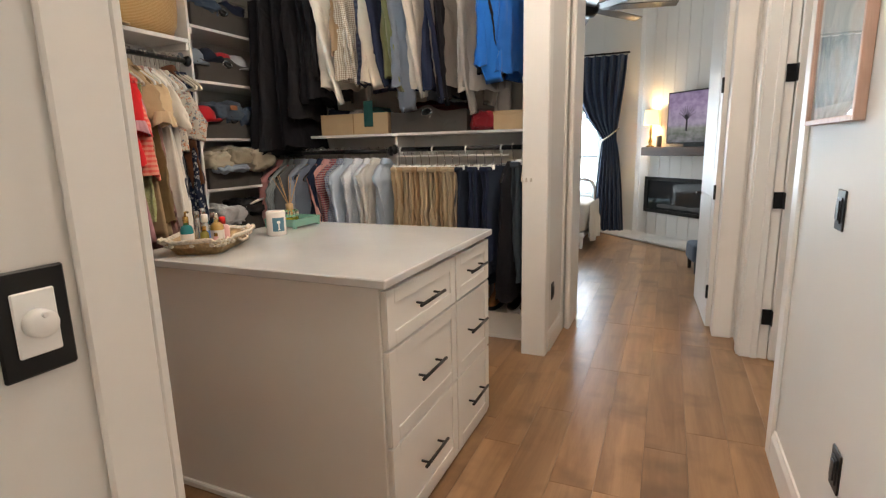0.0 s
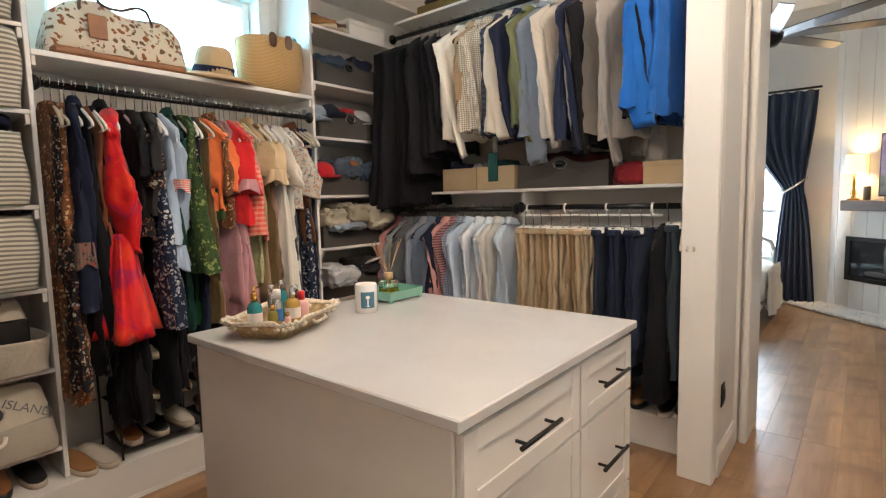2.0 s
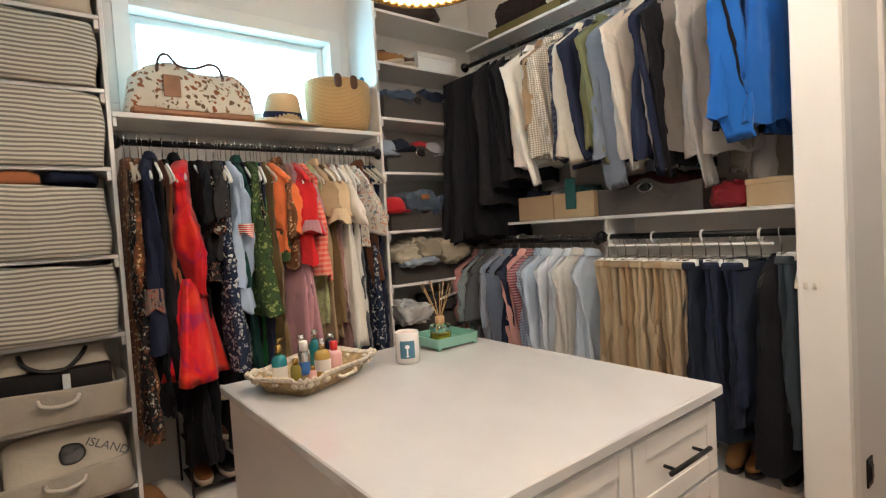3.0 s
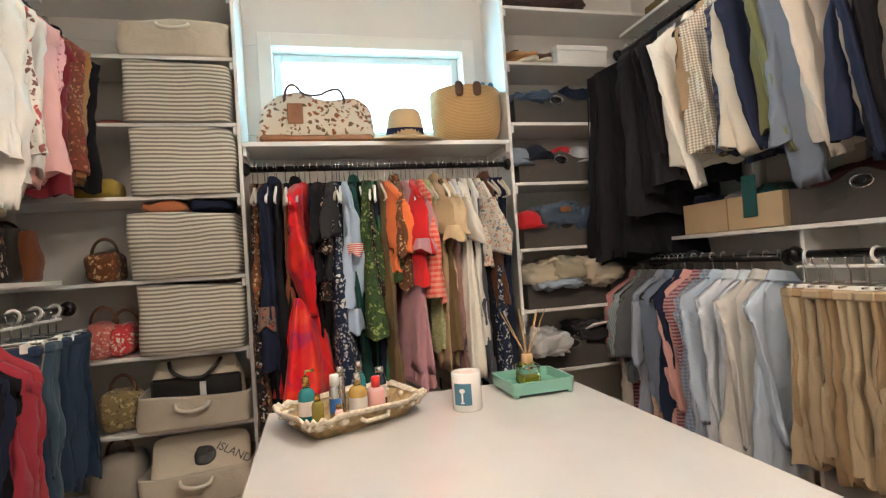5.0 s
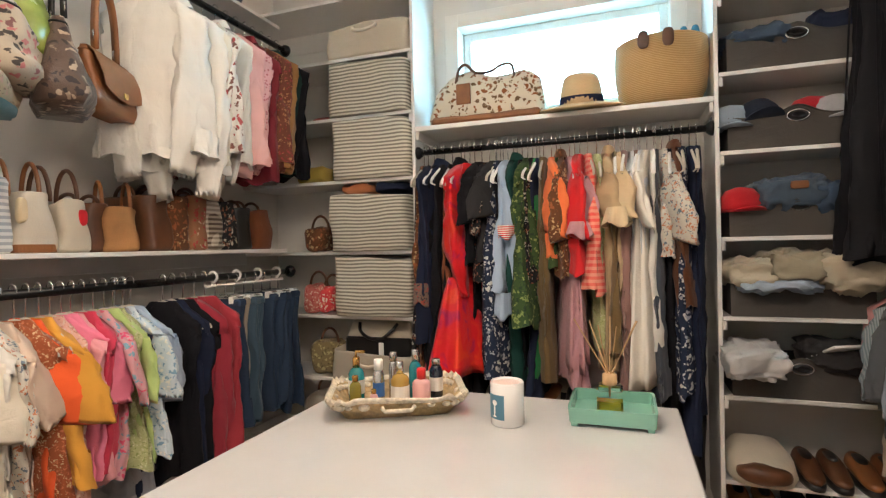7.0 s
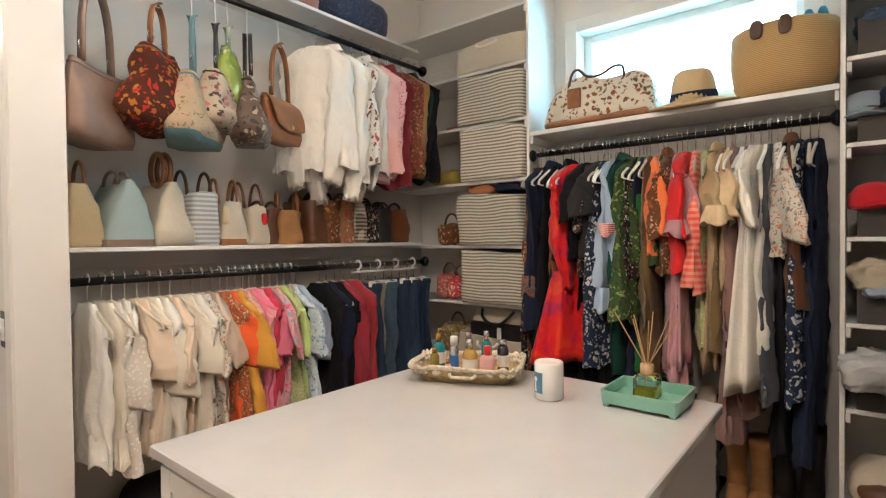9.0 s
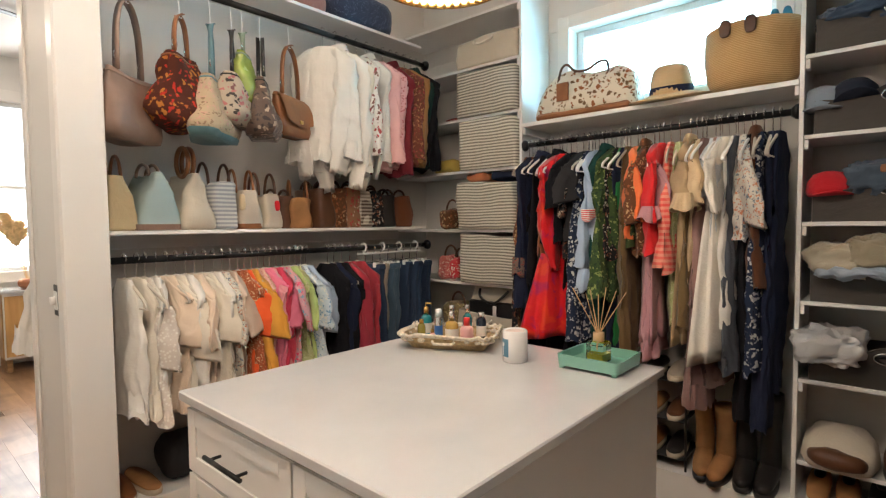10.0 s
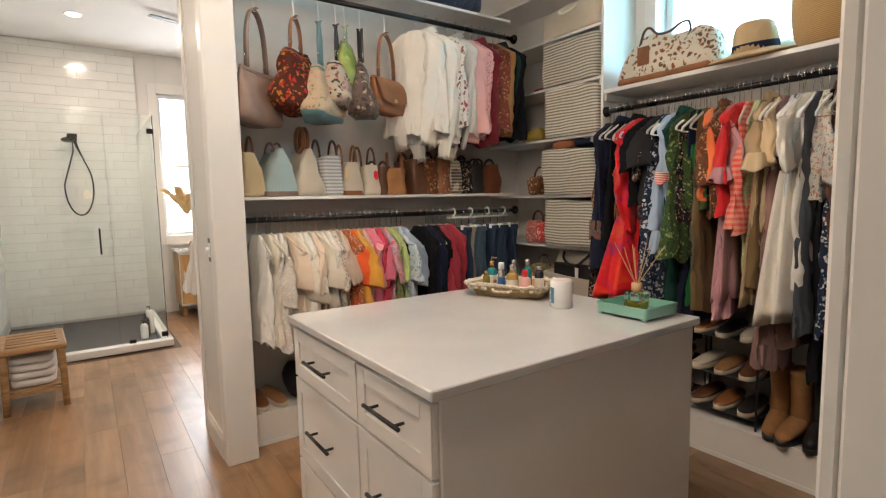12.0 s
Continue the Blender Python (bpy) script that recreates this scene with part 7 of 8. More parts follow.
# green tray with the reed diffuser
gt = thing("tray", "mint green ceramic rectangular tray", "tray", pose(-1.03, 2.452, TOPZ, 0, 0, 90))
GREENC = surface("mint_ceramic", (0.20, 0.42, 0.33), 0.22, vary=0.04, relief=0.02, coat=0.4)
g = M()
gw, gd, gh = 0.228, 0.21, 0.05
g.loft([ring_rect(gw * 0.97, gd * 0.97, 0.010, 0.12, 40), ring_rect(gw, gd, gh, 0.12, 40), ring_rect(gw - 0.014, gd - 0.014, gh, 0.12, 40), ring_rect(gw - 0.02, gd - 0.02, 0.018, 0.12, 40)], True, True, True)
part("dish", g, GREENC, gt)
for sx in (-1, 1):
    for sy in (-1, 1):
        part("foot", M().box((sx * 0.105 - 0.018 * (sx > 0), sy * 0.10 - 0.018 * (sy > 0), 0), (sx * 0.105 + 0.018 * (sx < 0), sy * 0.10 + 0.018 * (sy < 0), 0.0105), 0.002), GREENC, gt)
rd = thing("reed_diffuser", "square glass reed diffuser with pale yellow oil", "diffuser", (-1.04, 2.445, TOPZ + 0.0185))
part("flask", M().loft([ring_rect(0.066, 0.066, 0, 0.2), ring_rect(0.07, 0.07, 0.004, 0.2), ring_rect(0.07, 0.07, 0.062, 0.2), ring_rect(0.06, 0.06, 0.070, 0.3), ring_rect(0.034, 0.034, 0.073, 1.0)], True, True, False), GLASS, rd)
part("oil", M().loft([ring_rect(0.06, 0.06, 0.005, 0.2), ring_rect(0.06, 0.06, 0.03, 0.2)], True, True, True), surface("yellow_oil", (0.45, 0.42, 0.04), 0.1, vary=0.05, relief=0), rd)
part("collar", M().lathe([(0.019, 0.071), (0.020, 0.073), (0.020, 0.102), (0.015, 0.104)], 20), wood("pale_wood", (0.45, 0.27, 0.13), (0.60, 0.40, 0.22), 0.5, "Z", 6, False), rd, "pale wooden collar", True)
REED = surface("reed", (0.50, 0.31, 0.15), 0.7, vary=0.1)
for k in range(7):
    a = 2 * math.pi * k / 7 + 0.4
    part("reed", M().tube([(0.0, 0.0, 0.04), (0.008 * math.cos(a), 0.008 * math.sin(a), 0.104), ((0.055 + 0.02 * (k % 3)) * math.cos(a), (0.055 + 0.02 * (k % 3)) * math.sin(a), 0.245 + 0.012 * (k % 2))], 0.0018, 5), REED, rd)

# ---- pendant lamp over the island ----
pl = thing("pendant_lamp", "round pendant lamp with a glowing drum shade and beaded gold rim", "lamp", (-0.585, 2.124, 2.195))
SHADE = glow("lamp_shade", (1.0, 0.90, 0.78), 2.6)
part("shade", M().lathe([(0.225, 0.012), (0.225, 0.22), (0.222, 0.22), (0.222, 0.012)], 40, cap=False), glow("lit_linen_shade", (1.0, 0.81, 0.65), 17.0), pl, "glowing linen drum shade", True)
part("diffuser", M().lathe([(0.001, 0.02), (0.218, 0.02), (0.218, 0.026), (0.001, 0.026)], 40), SHADE, pl, "white glowing diffuser").visible_shadow = False
part("rim", M().tube([(0.228 * math.cos(a), 0.228 * math.sin(a), 0.008) for a in [2 * math.pi * k / 48 for k in range(49)]], 0.008, 8, False), GOLD, pl, "gold rim", True)
bead = soft((0, 0, 0), (0.018, 0.018, 0.018), 1.0, 0, 0, 10, 6).data("bead", GOLD, True)
for k in range(44):
    a = 2 * math.pi * k / 44
    bo = part("bead", bead, GOLD, pl)
    bo.location = (0.212 * math.cos(a), 0.212 * math.sin(a), 0.008)
part("stem", M().tube([(0, 0, 0.22), (0, 0, CEILING_Z - 2.195 - 0.03)], 0.006, 8), GOLD, pl)
part("canopy", M().lathe([(0.06, CEILING_Z - 2.195 - 0.03), (0.065, CEILING_Z - 2.195 - 0.004)], 24), GOLD, pl)
part("spider", M().tube([(-0.222, 0, 0.215), (0.222, 0, 0.215)], 0.003, 6), GOLD, pl)


# ---- plates, picture ----
def plate(at, turn, w, h, label, mat, insert=None, knob=False):
    """A wall plate; local y is the wall's normal pointing out."""
    p = thing("switch_plate" if "outlet" not in label else "outlet", label, "switch" if "outlet" not in label else "outlet", pose(*at, 0, 0, turn))
    part("cover", M().box((-w / 2, 0, -h / 2), (w / 2, 0.006, h / 2), 0.003), mat, p)
    if insert is not None:
        part("insert", M().box((-0.024, 0.006, -0.04), (0.024, 0.010, 0.04), 0.002), insert, p)
        if knob:
            part("knob", M().lathe([(0.018, 0.0), (0.017, 0.014), (0.014, 0.017)], 20).moved(pose(0, 0.010, 0, -90, 0, 0)), insert, p, "round white dimmer knob", True)
            part("button", M().lathe([(0.004, 0.0), (0.003, 0.003)], 10).moved(pose(0.0, 0.027, 0.012, -90, 0, 0)), insert, p)
        else:
            part("rocker", M().box((-0.016, 0.010, -0.03), (0.016, 0.014, 0.03), 0.003), insert, p)
    return p


plate((0.1464, 0.566, 1.105), -90, 0.082, 0.132, "black wall plate with a white round dimmer", BLACK, WHITEP, True)
plate((0.1424, 3.695, 0.305), -90, 0.075, 0.12, "black outlet plate low on the wall", BLACK, BLACKL)
plate((1.3348, 2.14, 1.086), 90, 0.08, 0.125, "black wall plate with a black rocker switch", BLACK, BLACKL)
plate((1.3348, 1.885, 0.365), 90, 0.08, 0.125, "black outlet plate low on the wall", BLACK, BLACKL)
ar = thing("picture", "framed abstract print in a pale copper frame behind glass", "picture", pose(1.334, 2.32, 1.62, 0, 0, 90))
COPPER = wood("pink_oak_frame", (0.42, 0.25, 0.18), (0.55, 0.36, 0.27), 0.45, "Z", 3, False)
fw, fh = 0.29, 0.27
for nm, lo, hi in (("frame_side", (-fw, 0, -fh), (-fw + 0.018, 0.03, fh + 0.4)), ("frame_side", (fw - 0.018, 0, -fh), (fw, 0.03, fh + 0.4)), ("frame_bottom", (-fw + 0.018, 0, -fh), (fw - 0.018, 0.03, -fh + 0.018)), ("frame_top", (-fw + 0.018, 0, fh + 0.382), (fw - 0.018, 0.03, fh + 0.4))):
    part(nm, M().box(lo, hi, 0.002), COPPER, ar)
PRINT, pnt, pbs = mat_base("abstract_print")
ptc = pnt.nodes.new("ShaderNodeTexCoord")
pno = node(pnt, "ShaderNodeTexNoise", Scale=4.5, Detail=5.0, Distortion=1.2)
pnt.links.new(ptc.outputs["Object"], pno.inputs["Vector"])
pnt.links.new(ramp(pnt, pno.outputs[0], [(0.3, (0.10, 0.13, 0.13)), (0.45, (0.30, 0.34, 0.33)), (0.55, (0.52, 0.52, 0.47)), (0.7, (0.45, 0.36, 0.28))]), pbs.inputs["Base Color"])
pbs.inputs["Roughness"].default_value = 0.4
part("mount", M().box((-fw + 0.018, 0.004, -fh + 0.018), (fw - 0.018, 0.012, fh + 0.382), 0.001), PAPER, ar, "white paper mount")
part("print", M().box((-fw + 0.06, 0.0122, -fh + 0.06), (fw - 0.06, 0.014, fh + 0.34), 0.0005), PRINT, ar, "soft grey-green abstract print")
part("glazing", M().box((-fw + 0.018, 0.02, -fh + 0.018), (fw - 0.018, 0.022, fh + 0.382), 0.0), GLASS, ar, "picture glass").visible_shadow = False

# ---- bathroom ----
TILE = surface("white_glazed_tile", (0.74, 0.73, 0.69), 0.14, vary=0.03, scale=5, fine=30, relief=0.05, coat=0.2)
GROUT = surface("grout", (0.48, 0.46, 0.42), 0.85)
SLATE = surface("dark_shower_pan", (0.045, 0.045, 0.045), 0.55, vary=0.25, scale=9, fine=120, relief=0.2)
SGLASS = glass("shower_glass", (0.95, 0.99, 0.97))
SX0, SX1, SY0, SY1 = 0.06, 1.54, -4.10, -2.25
tw = tagged(part("wall_shower_back", M().box((SX0, SY0 + 0.001, Z0), (SX1 - 0.001, SY0 + 0.03, CEILING_Z - 0.002)), GROUT), "white subway-tiled shower wall", "wall", "", "structure")
te = tagged(part("wall_shower_side", M().box((SX1 - 0.03, SY0 + 0.031, Z0), (SX1 - 0.0005, SY1, CEILING_Z - 0.002)), GROUT), "white subway-tiled shower wall", "wall", "", "structure")
TH, TW = 0.108, 0.42
tile_me = {}


def tile(parent, w, h, m):
    k = (round(w, 3), round(h, 3))
    if k not in tile_me:
        tile_me[k] = M().box((0.0015, -0.004, 0.0015), (w - 0.0015, 0.005, h - 0.0015), 0.002).data("tile", TILE)
    t = part("tile", tile_me[k], TILE, parent)
    t.matrix_basis = m


def tile_rows(parent, length, place):
    z, row = Z0 + 0.06, 0
    while z < CEILING_Z - 0.02:
        h = min(TH, CEILING_Z - 0.004 - z)
        u = 0.0
        first = (TW, TW * 0.5, TW * 0.75)[row % 3]
        while u < length - 0.01:
            w = min(first if u == 0 else TW, length - u)
            tile(parent, w, h, place(u, z))
            u += w
        z += TH
        row += 1


tile_rows(tw, SX1 - 0.035 - SX0, lambda u, z: pose(SX1 - 0.035 - u, SY0 + 0.034, z, 0, 0, 180))
tile_rows(te, SY1 - SY0 - 0.04, lambda u, z: pose(SX1 - 0.034, SY1 - u - 0.002, z, 0, 0, -90))
sh = thing("shower_pan", "low white shower curb round a dark pan", "shower", None)
part("pan", M().box((SX0 + 0.08, SY0 + 0.035, Z0), (SX1 - 0.035, SY1 - 0.09, Z0 + 0.03), 0.004), SLATE, sh, "dark grey textured pan")
part("front_curb", M().box((SX0 - 0.02, SY1 - 0.09, Z0), (SX1 - 0.035, SY1 + 0.03, Z0 + 0.07), 0.006), TRIM, sh)
part("side_curb", M().box((SX0 - 0.02, SY0 + 0.035, Z0), (SX0 + 0.08, SY1 - 0.0905, Z0 + 0.07), 0.006), TRIM, sh)
GZ = 2.25
gl = thing("shower_screen", "frameless clear glass shower screen with black clips", "shower screen", None)
GY = SY1 - 0.05
for x0, x1 in ((SX0 + 0.03, 0.50), (0.505, 1.49)):
    part("pane", M().box((x0, GY - 0.005, Z0 + 0.075), (x1, GY + 0.005, GZ), 0.001), SGLASS, gl).visible_shadow = False
part("pane", M().box((SX0 + 0.022, SY0 + 0.04, Z0 + 0.075), (SX0 + 0.030, GY - 0.006, GZ), 0.001), SGLASS, gl).visible_shadow = False
for x, z in ((SX0 + 0.05, GZ - 0.16), (SX0 + 0.05, Z0 + 0.12), (0.40, Z0 + 0.08), (1.46, GZ - 0.2), (1.40, 1.27), (1.46, Z0 + 0.3)):
    part("clip", M().box((x - 0.03, GY - 0.012, z - 0.025), (x + 0.03, GY + 0.012, z + 0.025), 0.003), BLACK, gl, "black metal glass clip")
part("handle", M().tube([(0.60, GY, 0.90), (0.60, GY + 0.045, 0.90), (0.60, GY + 0.045, 1.14), (0.60, GY, 1.14)], 0.008, 8), BLACK, gl, "black bar handle", True)
hd = thing("hand_shower", "black handheld shower head with a looped hose", "shower head", (0.76, SY0 + 0.04, 2.14))
part("arm", M().tube([(0, 0, 0.06), (0, 0.06, 0.07), (0.0, 0.10, 0.02)], 0.011, 8), BLACK, hd, "", True)
part("head", M().lathe([(0.02, 0.03), (0.075, 0.012), (0.08, 0), (0.07, -0.006)], 24).moved(pose(0.03, 0.12, 0.0, 14, 0, 0)), BLACK, hd, "", True)
part("mount", M().box((-0.05, 0.0, 0.02), (0.05, 0.02, 0.09), 0.006), BLACK, hd)
part("wand", M().tube([(-0.02, 0.09, 0.0), (-0.05, 0.08, -0.10), (-0.08, 0.07, -0.18)], [0.018, 0.012, 0.010], 8), BLACK, hd, "", True)
hose = [(-0.08 + 0.0, 0.07, -0.18)] + [(-0.03 + 0.19 * math.sin(a) * (0.75 if a < math.pi else 1), 0.05, -0.55 + 0.34 * math.cos(a)) for a in [radians(-38 - 14 * k) for k in range(18)]] + [(0.0, 0.02, -0.12), (0.0, 0.01, 0.03)]
part("hose", M().tube(hose, 0.008, 8), BLACK, hd, "looped dark hose", True)
for k, (x, y, h, mat, lab) in enumerate(((0.24, -2.75, 0.20, BLACKL, "black pump bottle on the shower pan"), (0.19, -2.85, 0.26, WHITEP, "white shampoo bottle on the shower pan"), (0.27, -2.62, 0.16, WHITEP, "white soap bottle on the shower pan"))):
    bt = thing("bottle", lab, "bottle", (x, y, Z0 + 0.031))
    part("flask", M().lathe([(0.036, 0), (0.038, 0.01), (0.037, h * 0.85), (0.018, h)], 20), mat, bt, "", True)
    part("pump", M().tube([(0, 0, h), (0, 0, h + 0.035), (0.03, 0, h + 0.033)], 0.007, 8), BLACKL, bt, "", True)
# rustic stool with folded towels
OLDW = wood("rustic_wood", (0.20, 0.10, 0.035), (0.42, 0.24, 0.10), 0.55, "X", 3.0, False)
st = thing("stool", "small rustic carved wooden stool with a lower shelf", "stool", pose(1.10, -1.22, Z0, 0, 0, 4))
part("top", M().box((-0.20, -0.30, 0.43), (0.20, 0.30, 0.47), 0.01), OLDW, st)
for k in range(5):
    part("carving", M().box((-0.15, -0.24 + 0.1 * k, 0.4705), (0.15, -0.17 + 0.1 * k, 0.478), 0.004), OLDW, st, "worn carved slat")
for sx in (-1, 1):
    for sy in (-1, 1):
        part("leg", M().loft([ring_rect(0.045, 0.045, z, 0.5, 12, sx * 0.165 + sx * 0.012 * (0.43 - z), sy * 0.26) for z in (0.0, 0.12, 0.2, 0.32, 0.43)], True, True, True), OLDW, st, "", True)
for sy in (-1, 1):
    part("stretcher", M().box((-0.15, sy * 0.26 - 0.012, 0.12), (0.15, sy * 0.26 + 0.012, 0.15), 0.004), OLDW, st)
for sx in (-1, 1):
    part("stretcher", M().box((sx * 0.165 - 0.012, -0.24, 0.12), (sx * 0.165 + 0.012, 0.24, 0.15), 0.004), OLDW, st)
part("lower_shelf", M().box((-0.15, -0.245, 0.151), (0.15, 0.245, 0.165), 0.004), OLDW, st)
TOWEL = fabric((0.66, 0.62, 0.58))
for k in range(4):
    tagged(part("towel", soft((1.10, -1.22, Z0 + 0.195 + 0.055 * k), (0.27, 0.44, 0.058), 0.35, 0.008, 120 + k), TOWEL, None, "", True), "folded pale towel stacked on the stool shelf", "towel", "towels on the stool")
# cabinet, vase with dried grass
CAB = wood("honey_oak", (0.42, 0.22, 0.07), (0.56, 0.33, 0.13), 0.4, "Z", 1.5, False)
cbn = thing("bath_cabinet", "honey oak bathroom cabinet with a white top", "cabinet", (-0.62, -3.83, Z0))
part("carcass", M().box((-0.38, -0.22, 0.14), (0.38, 0.20, 0.83), 0.004), TRIM, cbn)
for s in (-1, 1):
    dpart = part("door", M().box((s * 0.19 - 0.178, 0.201, 0.17), (s * 0.19 + 0.178, 0.219, 0.80), 0.003), CAB, cbn)
    part("knob", M().lathe([(0.008, 0), (0.012, 0.02), (0.003, 0.024)], 12).moved(pose(s * 0.04, 0.219, 0.55, -90, 0, 0)), BLACK, dpart)
    part("leg", M().box((s * 0.34 - 0.025, -0.2, 0), (s * 0.34 + 0.025, 0.18, 0.14), 0.004), OLDW, cbn)
part("top", M().box((-0.40, -0.23, 0.83), (0.40, 0.24, 0.86), 0.004), QUARTZ, cbn)
part("side_panel", M().box((0.381, -0.21, 0.15), (0.392, 0.19, 0.82), 0.002), CAB, cbn)
vs = thing("vase", "terracotta bowl vase with dried pampas grass", "vase", (-0.48, -3.78, Z0 + 0.861))
part("pot", M().lathe([(0.05, 0), (0.085, 0.03), (0.09, 0.07), (0.07, 0.10), (0.06, 0.10)], 24), surface("terracotta", (0.33, 0.12, 0.05), 0.7, vary=0.15), vs, "", True)
PAMPAS = surface("dried_pampas", (0.80, 0.60, 0.33), 0.9, vary=0.2, scale=30)
pr = random.Random(5)
for k in range(9):
    a, tilt = pr.uniform(0, 6.28), pr.uniform(0.25, 0.65)
    tipx, tipy, tipz = 0.55 * tilt * math.cos(a) * 1.4, 0.35 * tilt * math.sin(a), pr.uniform(0.55, 0.82)
    st_pts = [(0, 0, 0.05), (tipx * 0.3, tipy * 0.3, tipz * 0.5), (tipx * 0.7, tipy * 0.7, tipz * 0.85)]
    part("stem", M().tube(st_pts, 0.003, 5), PAMPAS, vs)
    pm = M()
    for q in range(110):
        s = pr.random()
        bx_, by_, bz_ = tipx * (0.55 + 0.55 * s), tipy * (0.55 + 0.55 * s), tipz * (0.72 + 0.36 * s) - 0.10 * s * s
        ln = 0.20 * (1 - 0.55 * s)
        aa = pr.uniform(0, 6.28)
        ex, ey, ez = bx_ + ln * 0.45 * math.cos(aa) + 0.05 * math.cos(a), by_ + ln * 0.45 * math.sin(aa), bz_ + ln * pr.uniform(0.2, 0.8)
        pm.tube([(bx_, by_, bz_), ((bx_ + ex) / 2, (by_ + ey) / 2, (bz_ + ez) / 2 + 0.012), (ex, ey, ez)], [0.006, 0.007, 0.002], 4)
    part("plume", pm, PAMPAS, vs, "feathery plume")
# robes on hooks
for nm, m, mat, lab in (("bathrobe", pose(1.48, -2.05, 1.62, 0, 0, 90), WHITEC, "white bathrobe on a wall hook"), ("towel", pose(1.47, -1.72, 1.62, 0, 0, 90), fabric((0.33, 0.31, 0.29)), "grey towel on a wall hook")):
    r_ = np.random.RandomState(44)
    g_ = tagged(part(nm, cloth_tube(0.95, 0.13, 0.2, 0.05, 0.08, 4, 0.03, r_, neck=0.03, top=-0.02), mat, None, "", True), lab, "robe" if nm == "bathrobe" else "towel")
    g_.matrix_basis = m
    part("hook", M().tube([(0, -0.06, 0.0), (0, 0.02, 0.0), (0, 0.03, 0.03)], 0.008, 8), BLACK, g_, "black wall hook")
r_ = np.random.RandomState(45)
g_ = tagged(part("towel", cloth_tube(0.62, 0.05, 0.13, 0.03, 0.05, 4, 0.02, r_, neck=0.02, top=-0.02), WHITEC, None, "", True), "white towel hanging on the bathroom wall", "towel")
g_.matrix_basis = pose(0.08, 0.022, 1.42, 0, 0, 0)
part("hook", M().tube([(0, 0.068, 0.0), (0, -0.03, 0.0), (0, -0.04, 0.03)], 0.008, 8), BLACK, g_, "black wall hook")


def downlight(x, y):
    d = thing("downlight", "round recessed ceiling downlight, lit; the hall pair is added", "lamp", (x, y, CEILING_Z))
    part("trim_ring", M().lathe([(0.062, -0.001), (0.085, -0.006), (0.09, -0.001)], 28, cap=False), WHITEP, d, "", True)
    part("lens", M().lathe([(0.001, -0.003), (0.062, -0.003)], 28), glow("lit_lens", (1.0, 0.93, 0.82), 9.0), d, "glowing lens").visible_shadow = False


# The last two are unseen hall fittings, added to go with the fill lamps.
for x, y in ((0.65, -2.9), (-0.6, -1.2), (0.68, 1.2), (0.72, 2.9)):
    downlight(x, y)
fv = thing("bath_fan", "ceiling fan with a lit white globe and dark blades", "fan", (-0.55, -2.6, CEILING_Z))
part("globe", M().lathe([(0.13, 0), (0.14, -0.04), (0.11, -0.09), (0.04, -0.11), (0.002, -0.112)], 24), glow("lit_globe", (1.0, 0.96, 0.9), 4.0), fv, "lit white globe", True)
for k in range(3):
    part("blade", M().box((0.13, -0.04, -0.05), (0.62, 0.04, -0.042), 0.003).moved(pose(0, 0, 0, 0, 0, 20 + 120 * k)), BLACK, fv, "thin dark blade")

# ---- bedroom ----
fp = thing("fireplace", "black linear electric fireplace set in the wall", "fireplace", DIAG)
fz0, fz1, fu0, fu1 = 0.285, 0.81, 0.30, 1.68
bz = M()
bz.box((fu0, -0.02, fz0), (fu1, -0.002, fz0 + 0.05), 0.003).box((fu0, -0.02, fz1 - 0.05), (fu1, -0.002, fz1), 0.003)
bz.box((fu0, -0.02, fz0 + 0.05), (fu0 + 0.07, -0.002, fz1 - 0.05), 0.003).box((fu1 - 0.07, -0.02, fz0 + 0.05), (fu1, -0.002, fz1 - 0.05), 0.003)
part("surround", bz, BLACK, fp, "black steel surround")
part("firebox", M().box((fu0 + 0.07, -0.006, fz0 + 0.05), (fu1 - 0.07, -0.001, fz1 - 0.05), 0.001), surface("dark_glass", (0.02, 0.022, 0.025), 0.05, vary=0.1, relief=0), fp, "dark reflective glass")
for k in range(3):
    part("log", soft((0.70 + 0.28 * k, -0.0065, fz0 + 0.11), (0.3, 0.012, 0.06), 0.7, 0.01, 140 + k), surface("ember_logs", (0.11, 0.11, 0.11), 0.8, vary=0.4), fp, "grey log", True)
mt = tagged(part("mantel", M().box((0.41, -0.22, 1.125), (2.05, -0.001, 1.245), 0.006), wood("dark_walnut", (0.055, 0.025, 0.013), (0.12, 0.055, 0.028), 0.5, "X", 1.2, False)), "dark walnut mantel shelf on the chimney wall", "mantel")
mt.matrix_basis = DIAG
tv = thing("television", "flat television showing a misty lilac tree scene", "television", DIAG)
part("housing", M().box((0.82, -0.16, 1.285), (1.90, -0.12, 1.965), 0.006), BLACK, tv)
part("stand", M().box((1.15, -0.19, 1.246), (1.6, -0.09, 1.286), 0.004), BLACK, tv)
SCREEN, snt, sbs = mat_base("lilac_scene")
stc = snt.nodes.new("ShaderNodeTexCoord")
ssep = snt.nodes.new("ShaderNodeSeparateXYZ")
snt.links.new(stc.outputs["Generated"], ssep.inputs[0])
sno = node(snt, "ShaderNodeTexNoise", Scale=9.0, Detail=5.0)
snt.links.new(stc.outputs["Generated"], sno.inputs["Vector"])
base_ = ramp(snt, ssep.outputs[2], [(0.0, (0.05, 0.09, 0.04)), (0.28, (0.16, 0.22, 0.10)), (0.36, (0.42, 0.36, 0.46)), (0.75, (0.42, 0.30, 0.50)), (1.0, (0.25, 0.17, 0.33))])
scol = mixed(snt, 0.35, base_, ramp(snt, sno.outputs[0], [(0.35, (0.16, 0.10, 0.18)), (0.65, (0.62, 0.50, 0.66))]))
